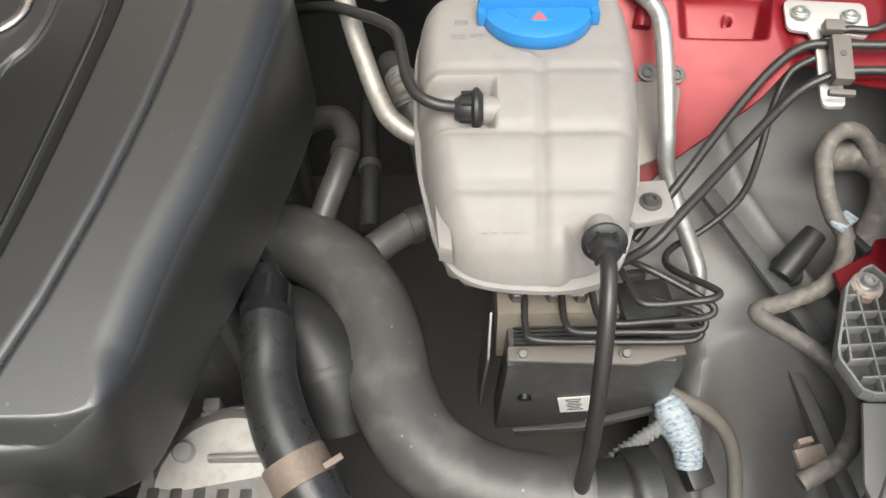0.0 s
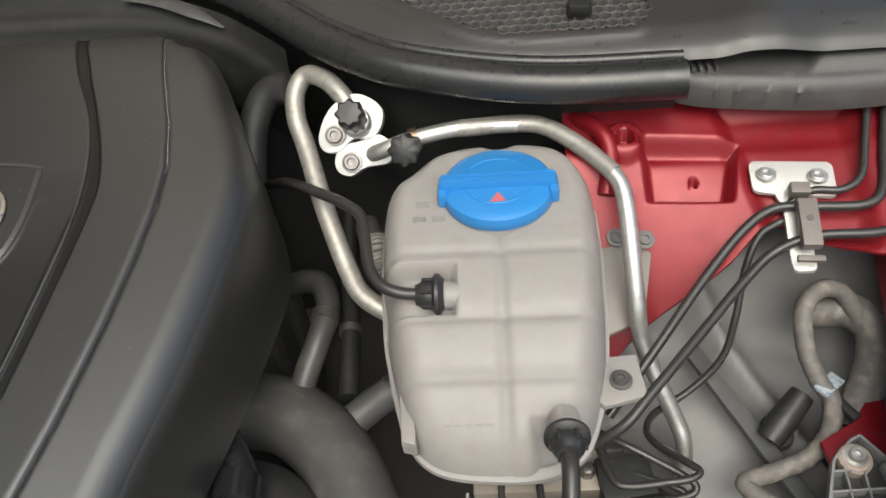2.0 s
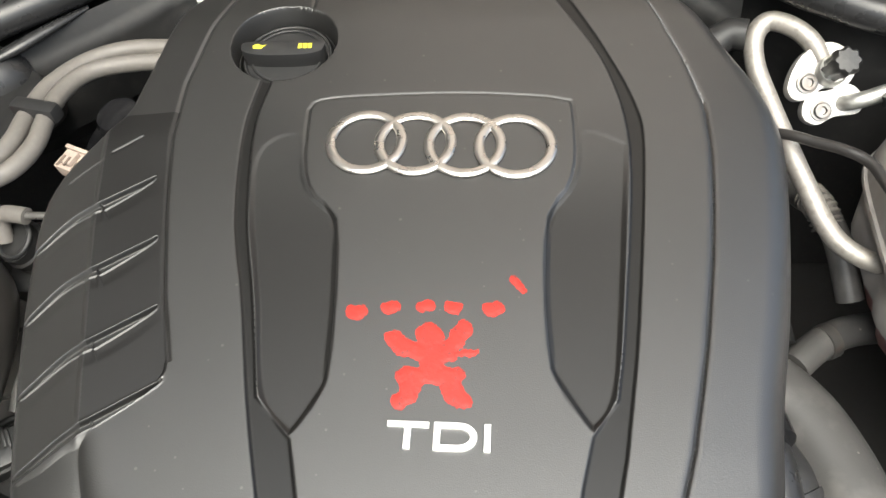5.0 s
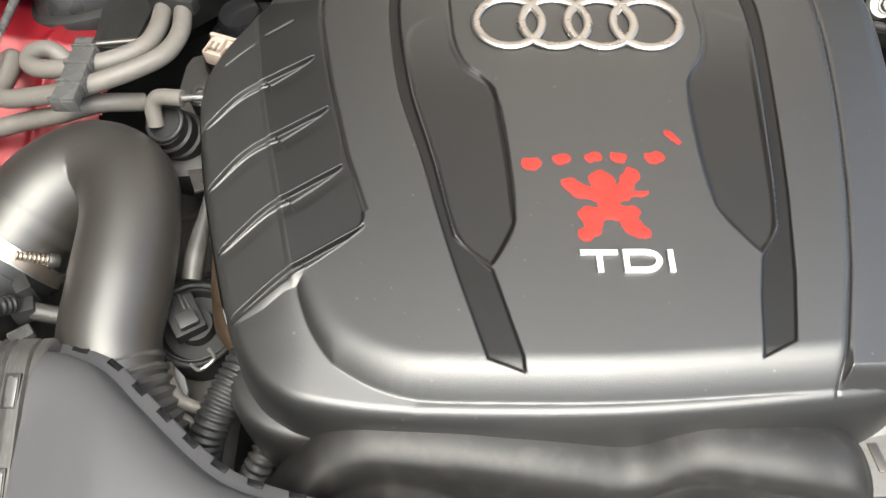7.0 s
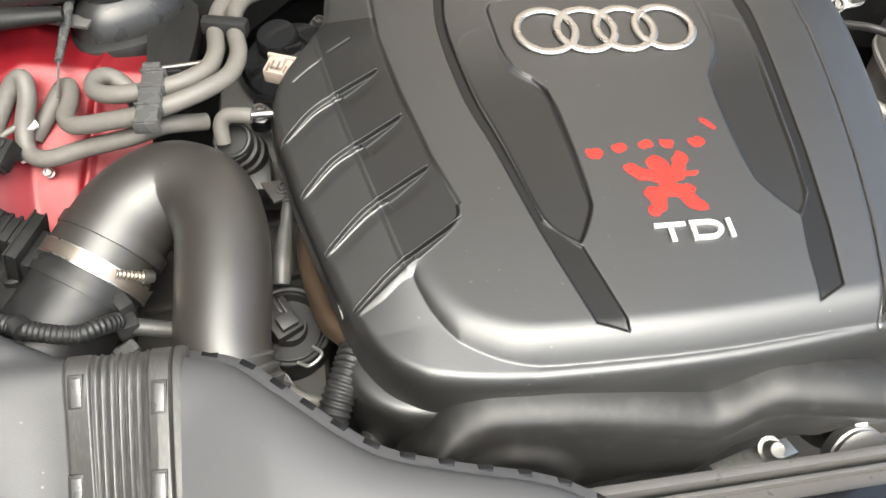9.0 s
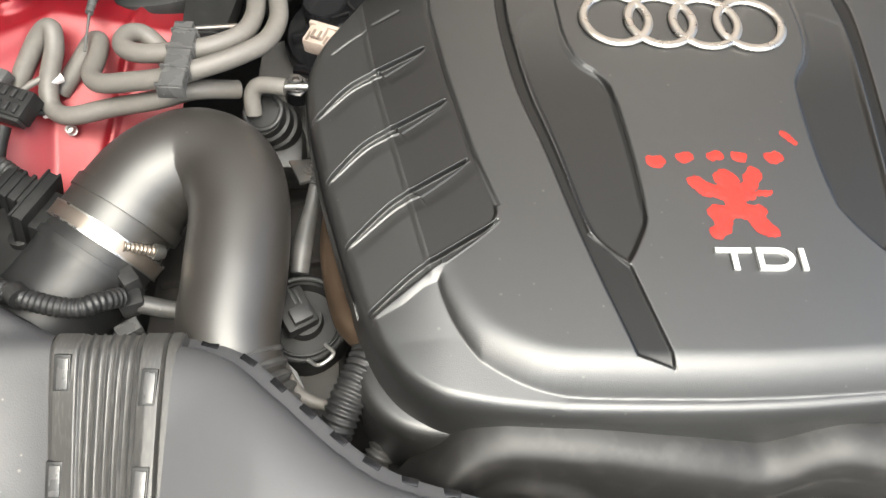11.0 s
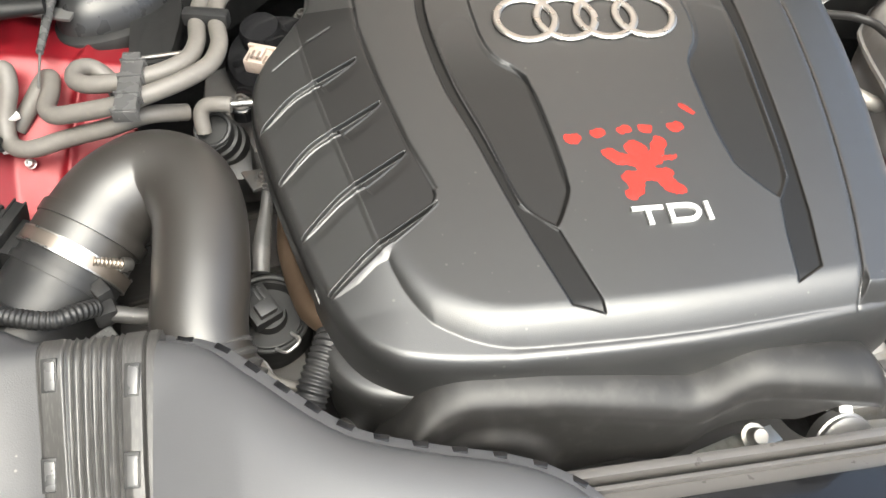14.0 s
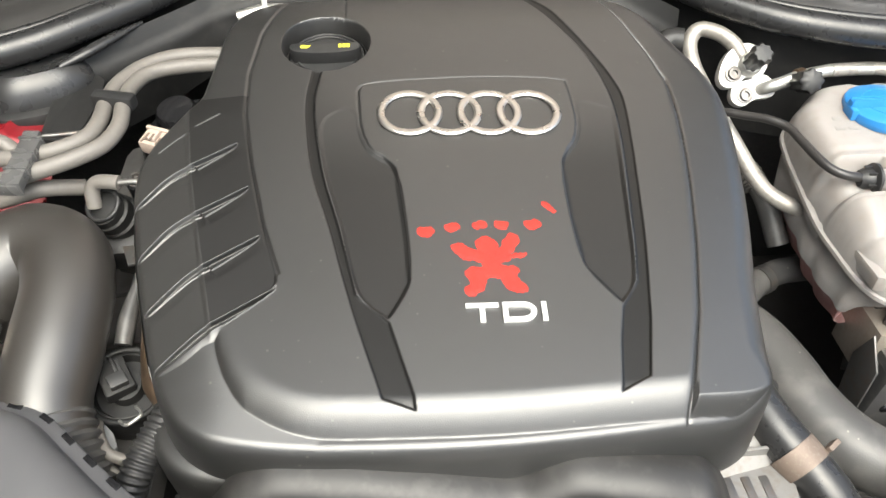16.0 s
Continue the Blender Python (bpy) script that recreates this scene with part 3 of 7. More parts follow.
def cover_height(X, Y):
    Z = top_plane(X, Y)
    rim = signed(X, Y, OUTLINE)
    body = signed(X, Y, BODY)
    pad = signed_near(X, Y, SIDE_PAD)
    # the raised middle stands over a lower front ledge
    wide = np.interp(X, (-0.480, -0.452), (0.40, 1.0))
    over = np.clip(X - np.interp(Y, *SEAM_R), 0, None)
    ledge = np.clip((0.0080 * wide - body) / (0.0205 * wide), 0, 1) ** 2.2
    ledge = 1 - (np.sqrt((1 - ledge) ** 2 + 0.0016) - 0.04 * ledge)
    nose = np.clip((-0.0055 - body) / 0.0065, 0, 1) ** 1.5
    ledge = ledge + (nose - ledge) * step(over, 0.0, 0.003)
    lean = np.clip(np.interp(Y, *FOLD) - X, 0, None)
    # close to the last slot the ledge comes up to the side pad and sinks with the distance from it
    edge = np.interp(Y, *FOLD) - X
    edge = 0.5 * (edge + np.sqrt(edge ** 2 + 0.008 ** 2))
    join = 1 - np.sqrt(np.clip(away(X, Y, LAST_SLOT, closed=False) / 0.092, 0, 1) ** 2 + 0.0004)
    Z = Z - (0.0135 * (1 - join) + (0.34 * edge + 0.0010) * join) * ledge
    # the shoulder beyond the seam slopes to its rounded side; the shell rolls over beside the seam
    side = X - np.interp(Y, *SEAM_R)
    Z = Z - 0.0012 * step(over, 0, 0.002) - 0.13 * over
    Z = Z - 0.0016 * np.clip(1 + side / 0.0055, 0, 1) ** 2 * (side < 0) * (1 - ledge)
    Z = Z - 0.0020 * np.exp(-(side / 0.0012) ** 2)
    # the side pad is let in and tilts down past its fold
    Z = Z - 0.34 * np.sqrt(lean ** 2 + 0.003 ** 2) * step(lean, 0, 0.004) * (1 - ledge)
    Z = Z - 0.0018 * step(pad, -0.0010, 0.0012) * (1 - ledge) * (1 - step(Y, 0.375, 0.415))
    left = np.interp(Y, *SEAM_L) - X
    Z = Z - (0.10 * np.clip(left, 0, None)) * step(Y, 0.38, 0.44)
    Z = Z - 0.0014 * np.exp(-(left / 0.0013) ** 2) * (Y > 0.255)
    Z = Z - 0.0010 * np.exp(-((X + 0.3955) / 0.0011) ** 2) * step(Y, 0.515, 0.525)
    # the back rolls down
    Z = Z - 3.2 * np.clip(Y - 0.50, 0, None) ** 2
    # inlaid grooves, pockets and the emblem panel
    for g in (GROOVE_L, GROOVE_R):
        Z = Z - 0.0017 * step(signed_near(X, Y, g), -0.0008, 0.0014)
    for p in (POCKET_L, POCKET_R):
        Z = Z - 0.0024 * step(signed_near(X, Y, p), -0.0010, 0.0030) * (1 - step(Y, 0.315, 0.428))
    panel = signed_near(X, Y, PANEL)
    Z = Z - 0.0006 * np.exp(-(panel / 0.0011) ** 2) * step(Y, 0.225, 0.26) + 0.0008 * step(panel, 0, 0.002) * step(Y, 0.225, 0.33)
    # four slanting slots, each broken by the fold
    for slot in SLOTS:
        for line, tip, wide in ((flat2(slot[:3], 8, closed=False), False, 0.0050), (flat2(slot[2:], 8, closed=False), True, 0.0058)):
            arc = np.concatenate([[0], np.cumsum(np.linalg.norm(np.diff(line, axis=0), axis=1))])
            best, along, across = np.full(X.shape, 9.0), np.zeros(X.shape), np.zeros(X.shape)
            for (x0, y0), (x1, y1), s0 in zip(line, line[1:], arc):
                ux, uy = x1 - x0, y1 - y0
                size = math.hypot(ux, uy)
                k = np.clip(((X - x0) * ux + (Y - y0) * uy) / size ** 2, 0, 1)
                d = np.hypot(X - x0 - k * ux, Y - y0 - k * uy)
                near = d < best
                best = np.where(near, d, best)
                along = np.where(near, (s0 + k * size) / arc[-1], along)
                across = np.where(near, (-(X - x0) * uy + (Y - y0) * ux) / size, across)
            on = (along > 0.001) & (along < 0.999) & (best < 0.022)
            half = 0.5 * wide * (np.sqrt(np.clip(1 - along, 0, 1)) if tip else np.sqrt(np.clip(1.1 * along, 0, 1)))
            mid = across + half
            Z = Z - 0.0032 * (1 - step(np.abs(mid), half - 0.0005, half + 0.0006)) * on
            Z = Z + 0.00035 * np.exp(-((np.abs(mid) - half - 0.0008) / 0.0005) ** 2) * on
            # below each slot the next slat starts as a shallow scoop
            below = -across - 2 * half
            fade = np.sqrt(np.clip(1 - along, 0, 1)) if tip else np.clip(4 * along, 0, 1)
            Z = Z - 0.0005 * fade * step(below, 0.0005, 0.002) * (1 - step(below, 0.004, 0.0105)) * on * (slot is not SLOTS[-1])
    for crease in CREASES:
        Z = Z - 0.0006 * np.exp(-(away(X, Y, crease, closed=False) / 0.0009) ** 2)
    # the well round the oil filler
    r = np.hypot(X - OIL_HOLE[0], Y - OIL_HOLE[1])
    Z = Z - 0.024 * (1 - step(r, 0.0335, 0.0362))
    # the rounded rim
    R = 0.005 + 0.012 * step(over, 0.002, 0.012) * step(Y, 0.165, 0.195)
    near = np.clip(R - rim, 0, R)
    return Z - (R - np.sqrt(np.clip(R * R - near * near, 0, None)))


def engine_cover():
    c = thing("engine_cover", "dark grey grained plastic engine cover with silver ring badge", "engine cover")
    xs, ys = np.arange(-0.552, -0.084, 0.0008), np.arange(0.138, 0.580, 0.0008)
    ins = lambda poly: (lambda X, Y: inside(X, Y, poly))  # noqa: E731
    inlay = lambda X, Y: inside(X, Y, GROOVE_L) | inside(X, Y, GROOVE_R) | inside(X, Y, SURROUND_L) | inside(X, Y, SURROUND_R)  # noqa: E731
    whole = ins(OUTLINE)
    seam = np.stack([np.interp(np.linspace(0.14, 0.58, 60), *SEAM_R), np.linspace(0.14, 0.58, 60)], 1)
    lines = (OUTLINE, GROOVE_L, GROOVE_R, SURROUND_L, SURROUND_R, SIDE_PAD, np.vstack([seam, seam[::-1]]))
    right = lambda X, Y: X > np.interp(Y, *SEAM_R)  # noqa: E731
    pad = lambda X, Y: inside(X, Y, SIDE_PAD)  # noqa: E731
    sheet("shell", xs, ys, cover_height, COVER, c, mask=lambda X, Y: whole(X, Y) & ~inlay(X, Y) & ~right(X, Y) & ~pad(X, Y), snap=lines, fair=True)
    sheet("shoulder_panel", xs, ys, cover_height, COVER, c, mask=lambda X, Y: whole(X, Y) & ~inlay(X, Y) & right(X, Y), snap=lines, fair=True)
    px, py = np.arange(-0.552, -0.434, 0.0006), np.arange(0.186, 0.428, 0.0006)
    outer = lambda X, Y: X < np.interp(Y, *FOLD)  # noqa: E731
    sheet("side_pad", px, py, cover_height, PAD, c, "slotted side pad with four louvres", mask=lambda X, Y: whole(X, Y) & pad(X, Y) & outer(X, Y), snap=lines, fair=True)
    sheet("pad_band", px, py, cover_height, BAND, c, "smooth darker band of the side pad", mask=lambda X, Y: whole(X, Y) & pad(X, Y) & ~outer(X, Y), snap=lines, fair=True)
    for poly in (GROOVE_L, GROOVE_R):
        sheet("groove_inlay", xs, ys, cover_height, INLAY, c, "smooth dark groove", mask=ins(poly), snap=lines, fair=True)
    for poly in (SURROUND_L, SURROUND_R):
        sheet("pocket_inlay", xs, ys, cover_height, POCKET, c, "pocket beside the badge panel with its shade put into the gloss",
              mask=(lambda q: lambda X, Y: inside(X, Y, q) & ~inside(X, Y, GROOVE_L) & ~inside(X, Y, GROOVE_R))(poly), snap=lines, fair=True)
    # the side wall hangs from the rim, short along the side pad
    P = catmull([(x, y, 0) for x, y in OUTLINE], 1, True)
    P = P[:, :2]
    tan = np.roll(P, -1, 0) - np.roll(P, 1, 0)
    nrm = np.stack([tan[:, 1], -tan[:, 0]], 1)
    nrm /= np.linalg.norm(nrm, axis=1)[:, None]
    if np.sum((P - P.mean(0)) * nrm) < 0:
        nrm = -nrm
    inner = P - 0.0016 * nrm
    rim_z = cover_height(inner[:, 0][None], inner[:, 1][None])[0]
    tall = 1 - step(-inner[:, 0], 0.503, 0.512) * step(inner[:, 1], 0.196, 0.215) * (1 - step(inner[:, 1], 0.40, 0.43))
    foot = 0.820 * tall + (rim_z - 0.020) * (1 - tall)
    verts, faces = [], []
    rings = [(-0.0016, lambda z: z), (0.0004, lambda z: z - 0.003), (0.0014, lambda z: z - 0.012), (0.002, lambda z: 0.85 * z + 0.15 * foot - 0.012 * tall - 0.005),
             (0.003, lambda z: foot + 0 * z), (0.0025, lambda z: foot - 0.004), (-0.002, lambda z: foot - 0.002)]
    for off, fz in rings:
        for p, n, z in zip(P, nrm, fz(rim_z)):
            verts.append((p[0] + off * n[0], p[1] + off * n[1], z))
    k = len(P)
    for i in range(len(rings) - 1):
        for j in range(k):
            faces.append((i * k + j, i * k + (j + 1) % k, (i + 1) * k + (j + 1) % k, (i + 1) * k + j))
    skirt = obj("skirt", verts, faces, COVER, c, "dark side wall")
    skirt.data.set_sharp_from_angle(angle=radians(50))
    # a lower step runs round the front corner
    low = flat2([(-0.512, 0.202), (-0.509, 0.184), (-0.501, 0.169), (-0.487, 0.158), (-0.466, 0.152), (-0.452, 0.150)], 6, closed=False)
    t2 = np.gradient(low, axis=0)
    n2 = np.stack([-t2[:, 1], t2[:, 0]], 1)
    n2 /= np.linalg.norm(n2, axis=1)[:, None]
    if np.sum((low - np.array((-0.40, 0.30))) * n2) < 0:
        n2 = -n2
    verts, faces = [], []
    prof = [(-0.006, 0.0), (0.003, -0.0005), (0.006, -0.002), (0.0085, -0.006), (0.009, -0.013), (0.008, -0.030), (0.005, -0.060)]
    for i, (p, q) in enumerate(zip(low, n2)):
        k = math.sin(math.pi * min(1.0, 0.15 + i / (len(low) - 1) * 0.8)) ** 0.5
        for o, dz in prof:
            verts.append((p[0] + o * k * q[0], p[1] + o * k * q[1], 0.849 + dz))
    m = len(prof)
    for i in range(len(low) - 1):
        for j in range(m - 1):
            faces.append((i * m + j, i * m + j + 1, i * m + m + j + 1, i * m + m + j))
    obj("lower_step", verts, faces, COVER, c, "rounded lower step at the corner")
    # silver ring badge
    for i in range(4):
        x, y = -0.3467 + 0.02985 * i, 0.3972 - 0.00135 * i
        m = Matrix.Translation((x, y, top_plane(x, y) + 0.0022)) @ Matrix.Rotation(math.atan(0.146), 4, "X")
        v, f = ring_mesh(0.0216, 0.0032, m, flat=0.45)
        obj("ring", v, f, SATIN, c, "satin silver ring")

    def on_plane(x, y, lift):
        return Matrix.Translation((x, y, top_plane(x, y) + lift)) @ Matrix.Rotation(math.atan(0.146), 4, "X") @ Matrix.Rotation(radians(-1.6), 4, "Z")

    w, h = 0.0031, 0.0138
    at = on_plane(-0.3213, 0.2110, 0.0022)
    plate("letter", [(0, h), (0, h - w), (0.0084, h - w), (0.0084, 0), (0.0118, 0), (0.0118, h - w), (0.0203, h - w), (0.0203, h)], 0.0022, at, LETTER, c,
          "raised white letter T", bevel=0.0005)
    dm = Matrix.Translation((0.0228, 0, 0))
    arc = [(0.0120 + 0.0088 * math.cos(a), h / 2 + h / 2 * math.sin(a)) for a in np.linspace(-math.pi / 2, math.pi / 2, 14)]
    inn = [(0.0112 + 0.0062 * math.cos(a), h / 2 + (h / 2 - w * 0.9) * math.sin(a)) for a in np.linspace(-math.pi / 2, math.pi / 2, 14)]
    outer = [(0, 0)] + arc + [(0, h)]
    hole = [(w, w * 0.9)] + inn + [(w, h - w * 0.9)]
    n = len(outer)
    dv = [at @ dm @ Vector((x, y, 0)) for x, y in outer + hole] + [at @ dm @ Vector((x, y, -0.0022)) for x, y in outer + hole]
    df = []
    for i in range(n):
        j = (i + 1) % n
        df += [(i, j, n + j, n + i), (2 * n + j, 2 * n + i, 3 * n + i, 3 * n + j), (j, i, 2 * n + i, 2 * n + j), (n + i, n + j, 3 * n + j, 3 * n + i)]
    obj("letter", dv, df, LETTER, c, "raised white letter D", smooth=False)
    plate("letter", [(0.0467, 0), (0.0500, 0), (0.0500, h), (0.0467, h)], 0.0022, at, LETTER, c, "raised white letter I", bevel=0.0005)

    # red paint: a row of dabs and a splash of broad strokes
    def dab(name, strokes, label):
        xs2 = np.arange(min(min(a[0], b[0]) for a, b, r in strokes) - 0.012, max(max(a[0], b[0]) for a, b, r in strokes) + 0.012, 0.00045)
        ys2 = np.arange(min(min(a[1], b[1]) for a, b, r in strokes) - 0.012, max(max(a[1], b[1]) for a, b, r in strokes) + 0.012, 0.00045)

        def field(X, Y):
            d = np.full(X.shape, -1.0)
            for a, b, r in strokes:
                d = np.maximum(d, 0.88 * r - away(X, Y, [a, b], closed=False))
            rough = 0.0003 * np.sin(X * 1700 + 1.3 * np.sin(Y * 900)) * np.sin(Y * 1500) + 0.0005 * np.sin(X * 700 + Y * 500)
            return d + rough

        def mask(X, Y):
            return field(X, Y) > 0

        def height(X, Y):
            return cover_height(X, Y) + 0.0002 + 0.0002 * step(field(X, Y), 0, 0.003)

        sheet(name, xs2, ys2, height, MARK, c, label, mask=mask)

    for x, y, r in ((-0.3420, 0.2833, 0.0060), (-0.3240, 0.2862, 0.0052), (-0.3054, 0.2871, 0.0050), (-0.2910, 0.2862, 0.0052), (-0.2700, 0.2856, 0.0058)):
        dab("paint_dab", [((x - 0.0015, y), (x + 0.0015, y), r - 0.001)], "red paint dab")
    dab("paint_dab", [((-0.2590, 0.3030), (-0.2560, 0.2990), 0.0030), ((-0.2570, 0.2990), (-0.2540, 0.2965), 0.0018)], "small red paint smear")
    dab("paint_splash", [((-0.3030, 0.2708), (-0.3015, 0.2695), 0.0078), ((-0.3215, 0.2690), (-0.3165, 0.2640), 0.0050), ((-0.3165, 0.2640), (-0.3030, 0.2600), 0.0056),
                         ((-0.2850, 0.2745), (-0.2925, 0.2620), 0.0054), ((-0.2925, 0.2605), (-0.3010, 0.2580), 0.0056), ((-0.2790, 0.2612), (-0.2900, 0.2600), 0.0022),
                         ((-0.3010, 0.2620), (-0.3008, 0.2500), 0.0070), ((-0.3140, 0.2485), (-0.2890, 0.2485), 0.0054), ((-0.3105, 0.2460), (-0.3118, 0.2390), 0.0060),
                         ((-0.3118, 0.2390), (-0.3160, 0.2350), 0.0050), ((-0.2915, 0.2470), (-0.2890, 0.2390), 0.0062), ((-0.2890, 0.2385), (-0.2845, 0.2355), 0.0050)],
        "splash of broad red paint strokes")
    return c


engine_cover()


def oil_filler_cap():
    x, y = OIL_HOLE
    z = top_plane(x, y) - 0.020
    up = Vector((0, -0.14, 1)).normalized()
    o = thing("oil_filler_cap", "black oil filler cap with yellow printed grip bar", "cap")
    lathe("cap_body", [(0.031, -0.008), (0.0315, 0.002), (0.030, 0.006), (0.024, 0.0075), (0.0002, 0.008)], (x, y, z), up, BLACK, o, seg=40)
    m = Matrix.Translation((x - 0.001, y - 0.004, z + 0.012)) @ Matrix.Rotation(math.atan(0.146), 4, "X")
    bar = [(-0.0285, 0.001), (-0.0270, 0.0055), (-0.015, 0.0070), (0.015, 0.0070), (0.0270, 0.0055), (0.0285, 0.001), (0.0250, -0.0040), (0.0120, -0.0068), (-0.0120, -0.0068), (-0.0250, -0.0040)]
    plate("grip_bar", bar, 0.014, m @ Matrix.Translation((0, 0, 0.0065)), BLACK, o, bevel=0.0018, smooth=4)
    for r, h in ((0.0295, 0.0068), (0.0245, 0.0080)):
        v, f = ring_mesh(r, 0.0011, frame_of(up, (x, y, z + h)), seg=48, sides=8)
        obj("step_ring", v, f, BLACK, o)
    lathe("collar", [(0.0335, 0.0), (0.0335, 0.010), (0.0322, 0.0115), (0.0322, 0.0)], (x, y, z - 0.004), up, BLACK, o, seg=40)
    a = m @ Matrix.Translation((0, 0.0010, 0.00675)) @ Matrix.Scale(0.86, 4)
    part("oil_can_mark", plate_bm([(-0.0235, 0.0005), (-0.0225, -0.0025), (-0.0165, -0.0025), (-0.0130, 0.0015), (-0.0160, 0.0008), (-0.0185, 0.0022), (-0.0215, 0.0020)], 0.0003, a, 0), YELLOW, o, "yellow oil can symbol")
    for k in range(3):
        part("book_mark", plate_bm([(0.0128 + 0.0038 * k, -0.0026), (0.0158 + 0.0038 * k, -0.0026), (0.0158 + 0.0038 * k, 0.0026), (0.0128 + 0.0038 * k, 0.0026)], 0.0003, a, 0), YELLOW, o, "yellow printed mark")


oil_filler_cap()


def belt_cover():
    b = thing("front_belt_cover", "black moulded cover hanging in front of the engine", "cover")
    xs = np.linspace(-0.500, -0.166, 96)
    knot = ((-0.500, -0.478, -0.461, -0.440, -0.390, -0.340, -0.298, -0.276, -0.262, -0.215, -0.180, -0.166),)
    zt = np.interp(xs, knot[0], (0.802, 0.835, 0.855, 0.863, 0.861, 0.853, 0.843, 0.854, 0.859, 0.855, 0.847, 0.821))
    yt = np.interp(xs, knot[0], (0.115, 0.125, 0.140, 0.143, 0.139, 0.134, 0.131, 0.135, 0.135, 0.128, 0.125, 0.133))
    ker = np.ones(5) / 5
    zt = np.convolve(np.pad(zt, 2, "edge"), ker, "valid")
    yt = np.convolve(np.pad(yt, 2, "edge"), ker, "valid")
    prof = [(0.030, -0.008), (0.012, -0.001), (0.003, 0.0), (-0.006, -0.002), (-0.0125, -0.0065), (-0.0150, -0.012), (-0.0162, -0.020), (-0.0168, -0.035), (-0.0172, -0.055), (-0.0176, -0.080), (-0.018, -0.115), (-0.018, -0.150)]
    fine = catmull([(a, d, 0) for a, d in prof], 5)
    verts, faces = [], []
    for x, y, z in zip(xs, yt, zt):
        low = float(np.interp(x, (-0.44, -0.38, -0.338, -0.310, -0.291, -0.263, -0.232, -0.209, -0.19, -0.166), (0.9, 0.5, 0.30, 0.31, 0.115, 0.165, 0.155, 0.01, 0.01, 0.01)))
        for a, d, _ in fine:
            py, pz = y + a, z + (d if d > -0.02 else -0.02 + (d + 0.02) * low)
            for cx, cz, r in ((-0.425, 0.792, 0.046), (-0.205, 0.795, 0.034)):
                q = math.hypot(x - cx, pz - cz)
                if a < 0:
                    py -= 0.006 * (1 - float(step(np.array(q), r * 0.75, r)))
            verts.append((x, py, pz))
    n = len(fine)
    for i in range(len(xs) - 1):
        for j in range(n - 1):
            faces.append((i * n + j, i * n + j + 1, (i + 1) * n + j + 1, (i + 1) * n + j))
    obj("shell", verts, faces, BELT, b)
    for x, y, z in ((-0.2304, 0.1330, 0.7570), (-0.1620, 0.1430, 0.7580)):
        bolt("bolt", (x, y, z), (0, -0.6, 1), GALV, b, r=0.0062, h=0.011, socket=False)


belt_cover()


def cross_member():
    f = thing("front_cross_member", "glossy black plastic front panel with ribs over the radiator", "panel")
    a, b = Vector((-0.52, 0.092, 0.836)), Vector((0.10, 0.117, 0.760))
    along = (b - a).normalized()
    nrm = along.cross(Vector((0, -1, 0.12)).normalized()).normalized()
    if nrm.z < 0:
        nrm = -nrm
    back = nrm.cross(along)
    m = Matrix((along, back, nrm)).transposed().to_4x4()
    m.translation = a
    size = (b - a).length
    sign = -1 if back.y > 0 else 1
    part("panel", block_bm((size, 0.16, 0.012), m @ Matrix.Translation((size / 2, sign * 0.092, -0.007)), 0.003), CARRIER, f)
    part("lip", block_bm((size, 0.007, 0.012), m @ Matrix.Translation((size / 2, sign * 0.003, 0.0)), 0.0025), CARRIER, f)
    part("lip", block_bm((size, 0.003, 0.006), m @ Matrix.Translation((size / 2, sign * 0.0125, 0.001)), 0.001), CARRIER, f)
    for k0, k1 in ((0.012, 0.146), (0.357, 0.400), (0.413, 0.444), (0.450, 0.505), (0.511, size - 0.01)):
        part("top_plate", block_bm((k1 - k0, 0.066, 0.004), m @ Matrix.Translation(((k0 + k1) / 2, sign * 0.052, 0.0004)), 0.0012), CARRIER, f)
    for k in (0.1515, 0.4065):
        part("joint_strip", block_bm((0.008, 0.070, 0.006), m @ Matrix.Translation((k, sign * 0.054, 0.0006)), 0.0012), TRIM, f)
    part("inset", block_bm((0.195, 0.062, 0.004), m @ Matrix.Translation((0.2555, sign * 0.055, 0.0002)), 0.0015), GLOSSY, f, "glossy black inset")

cross_member()

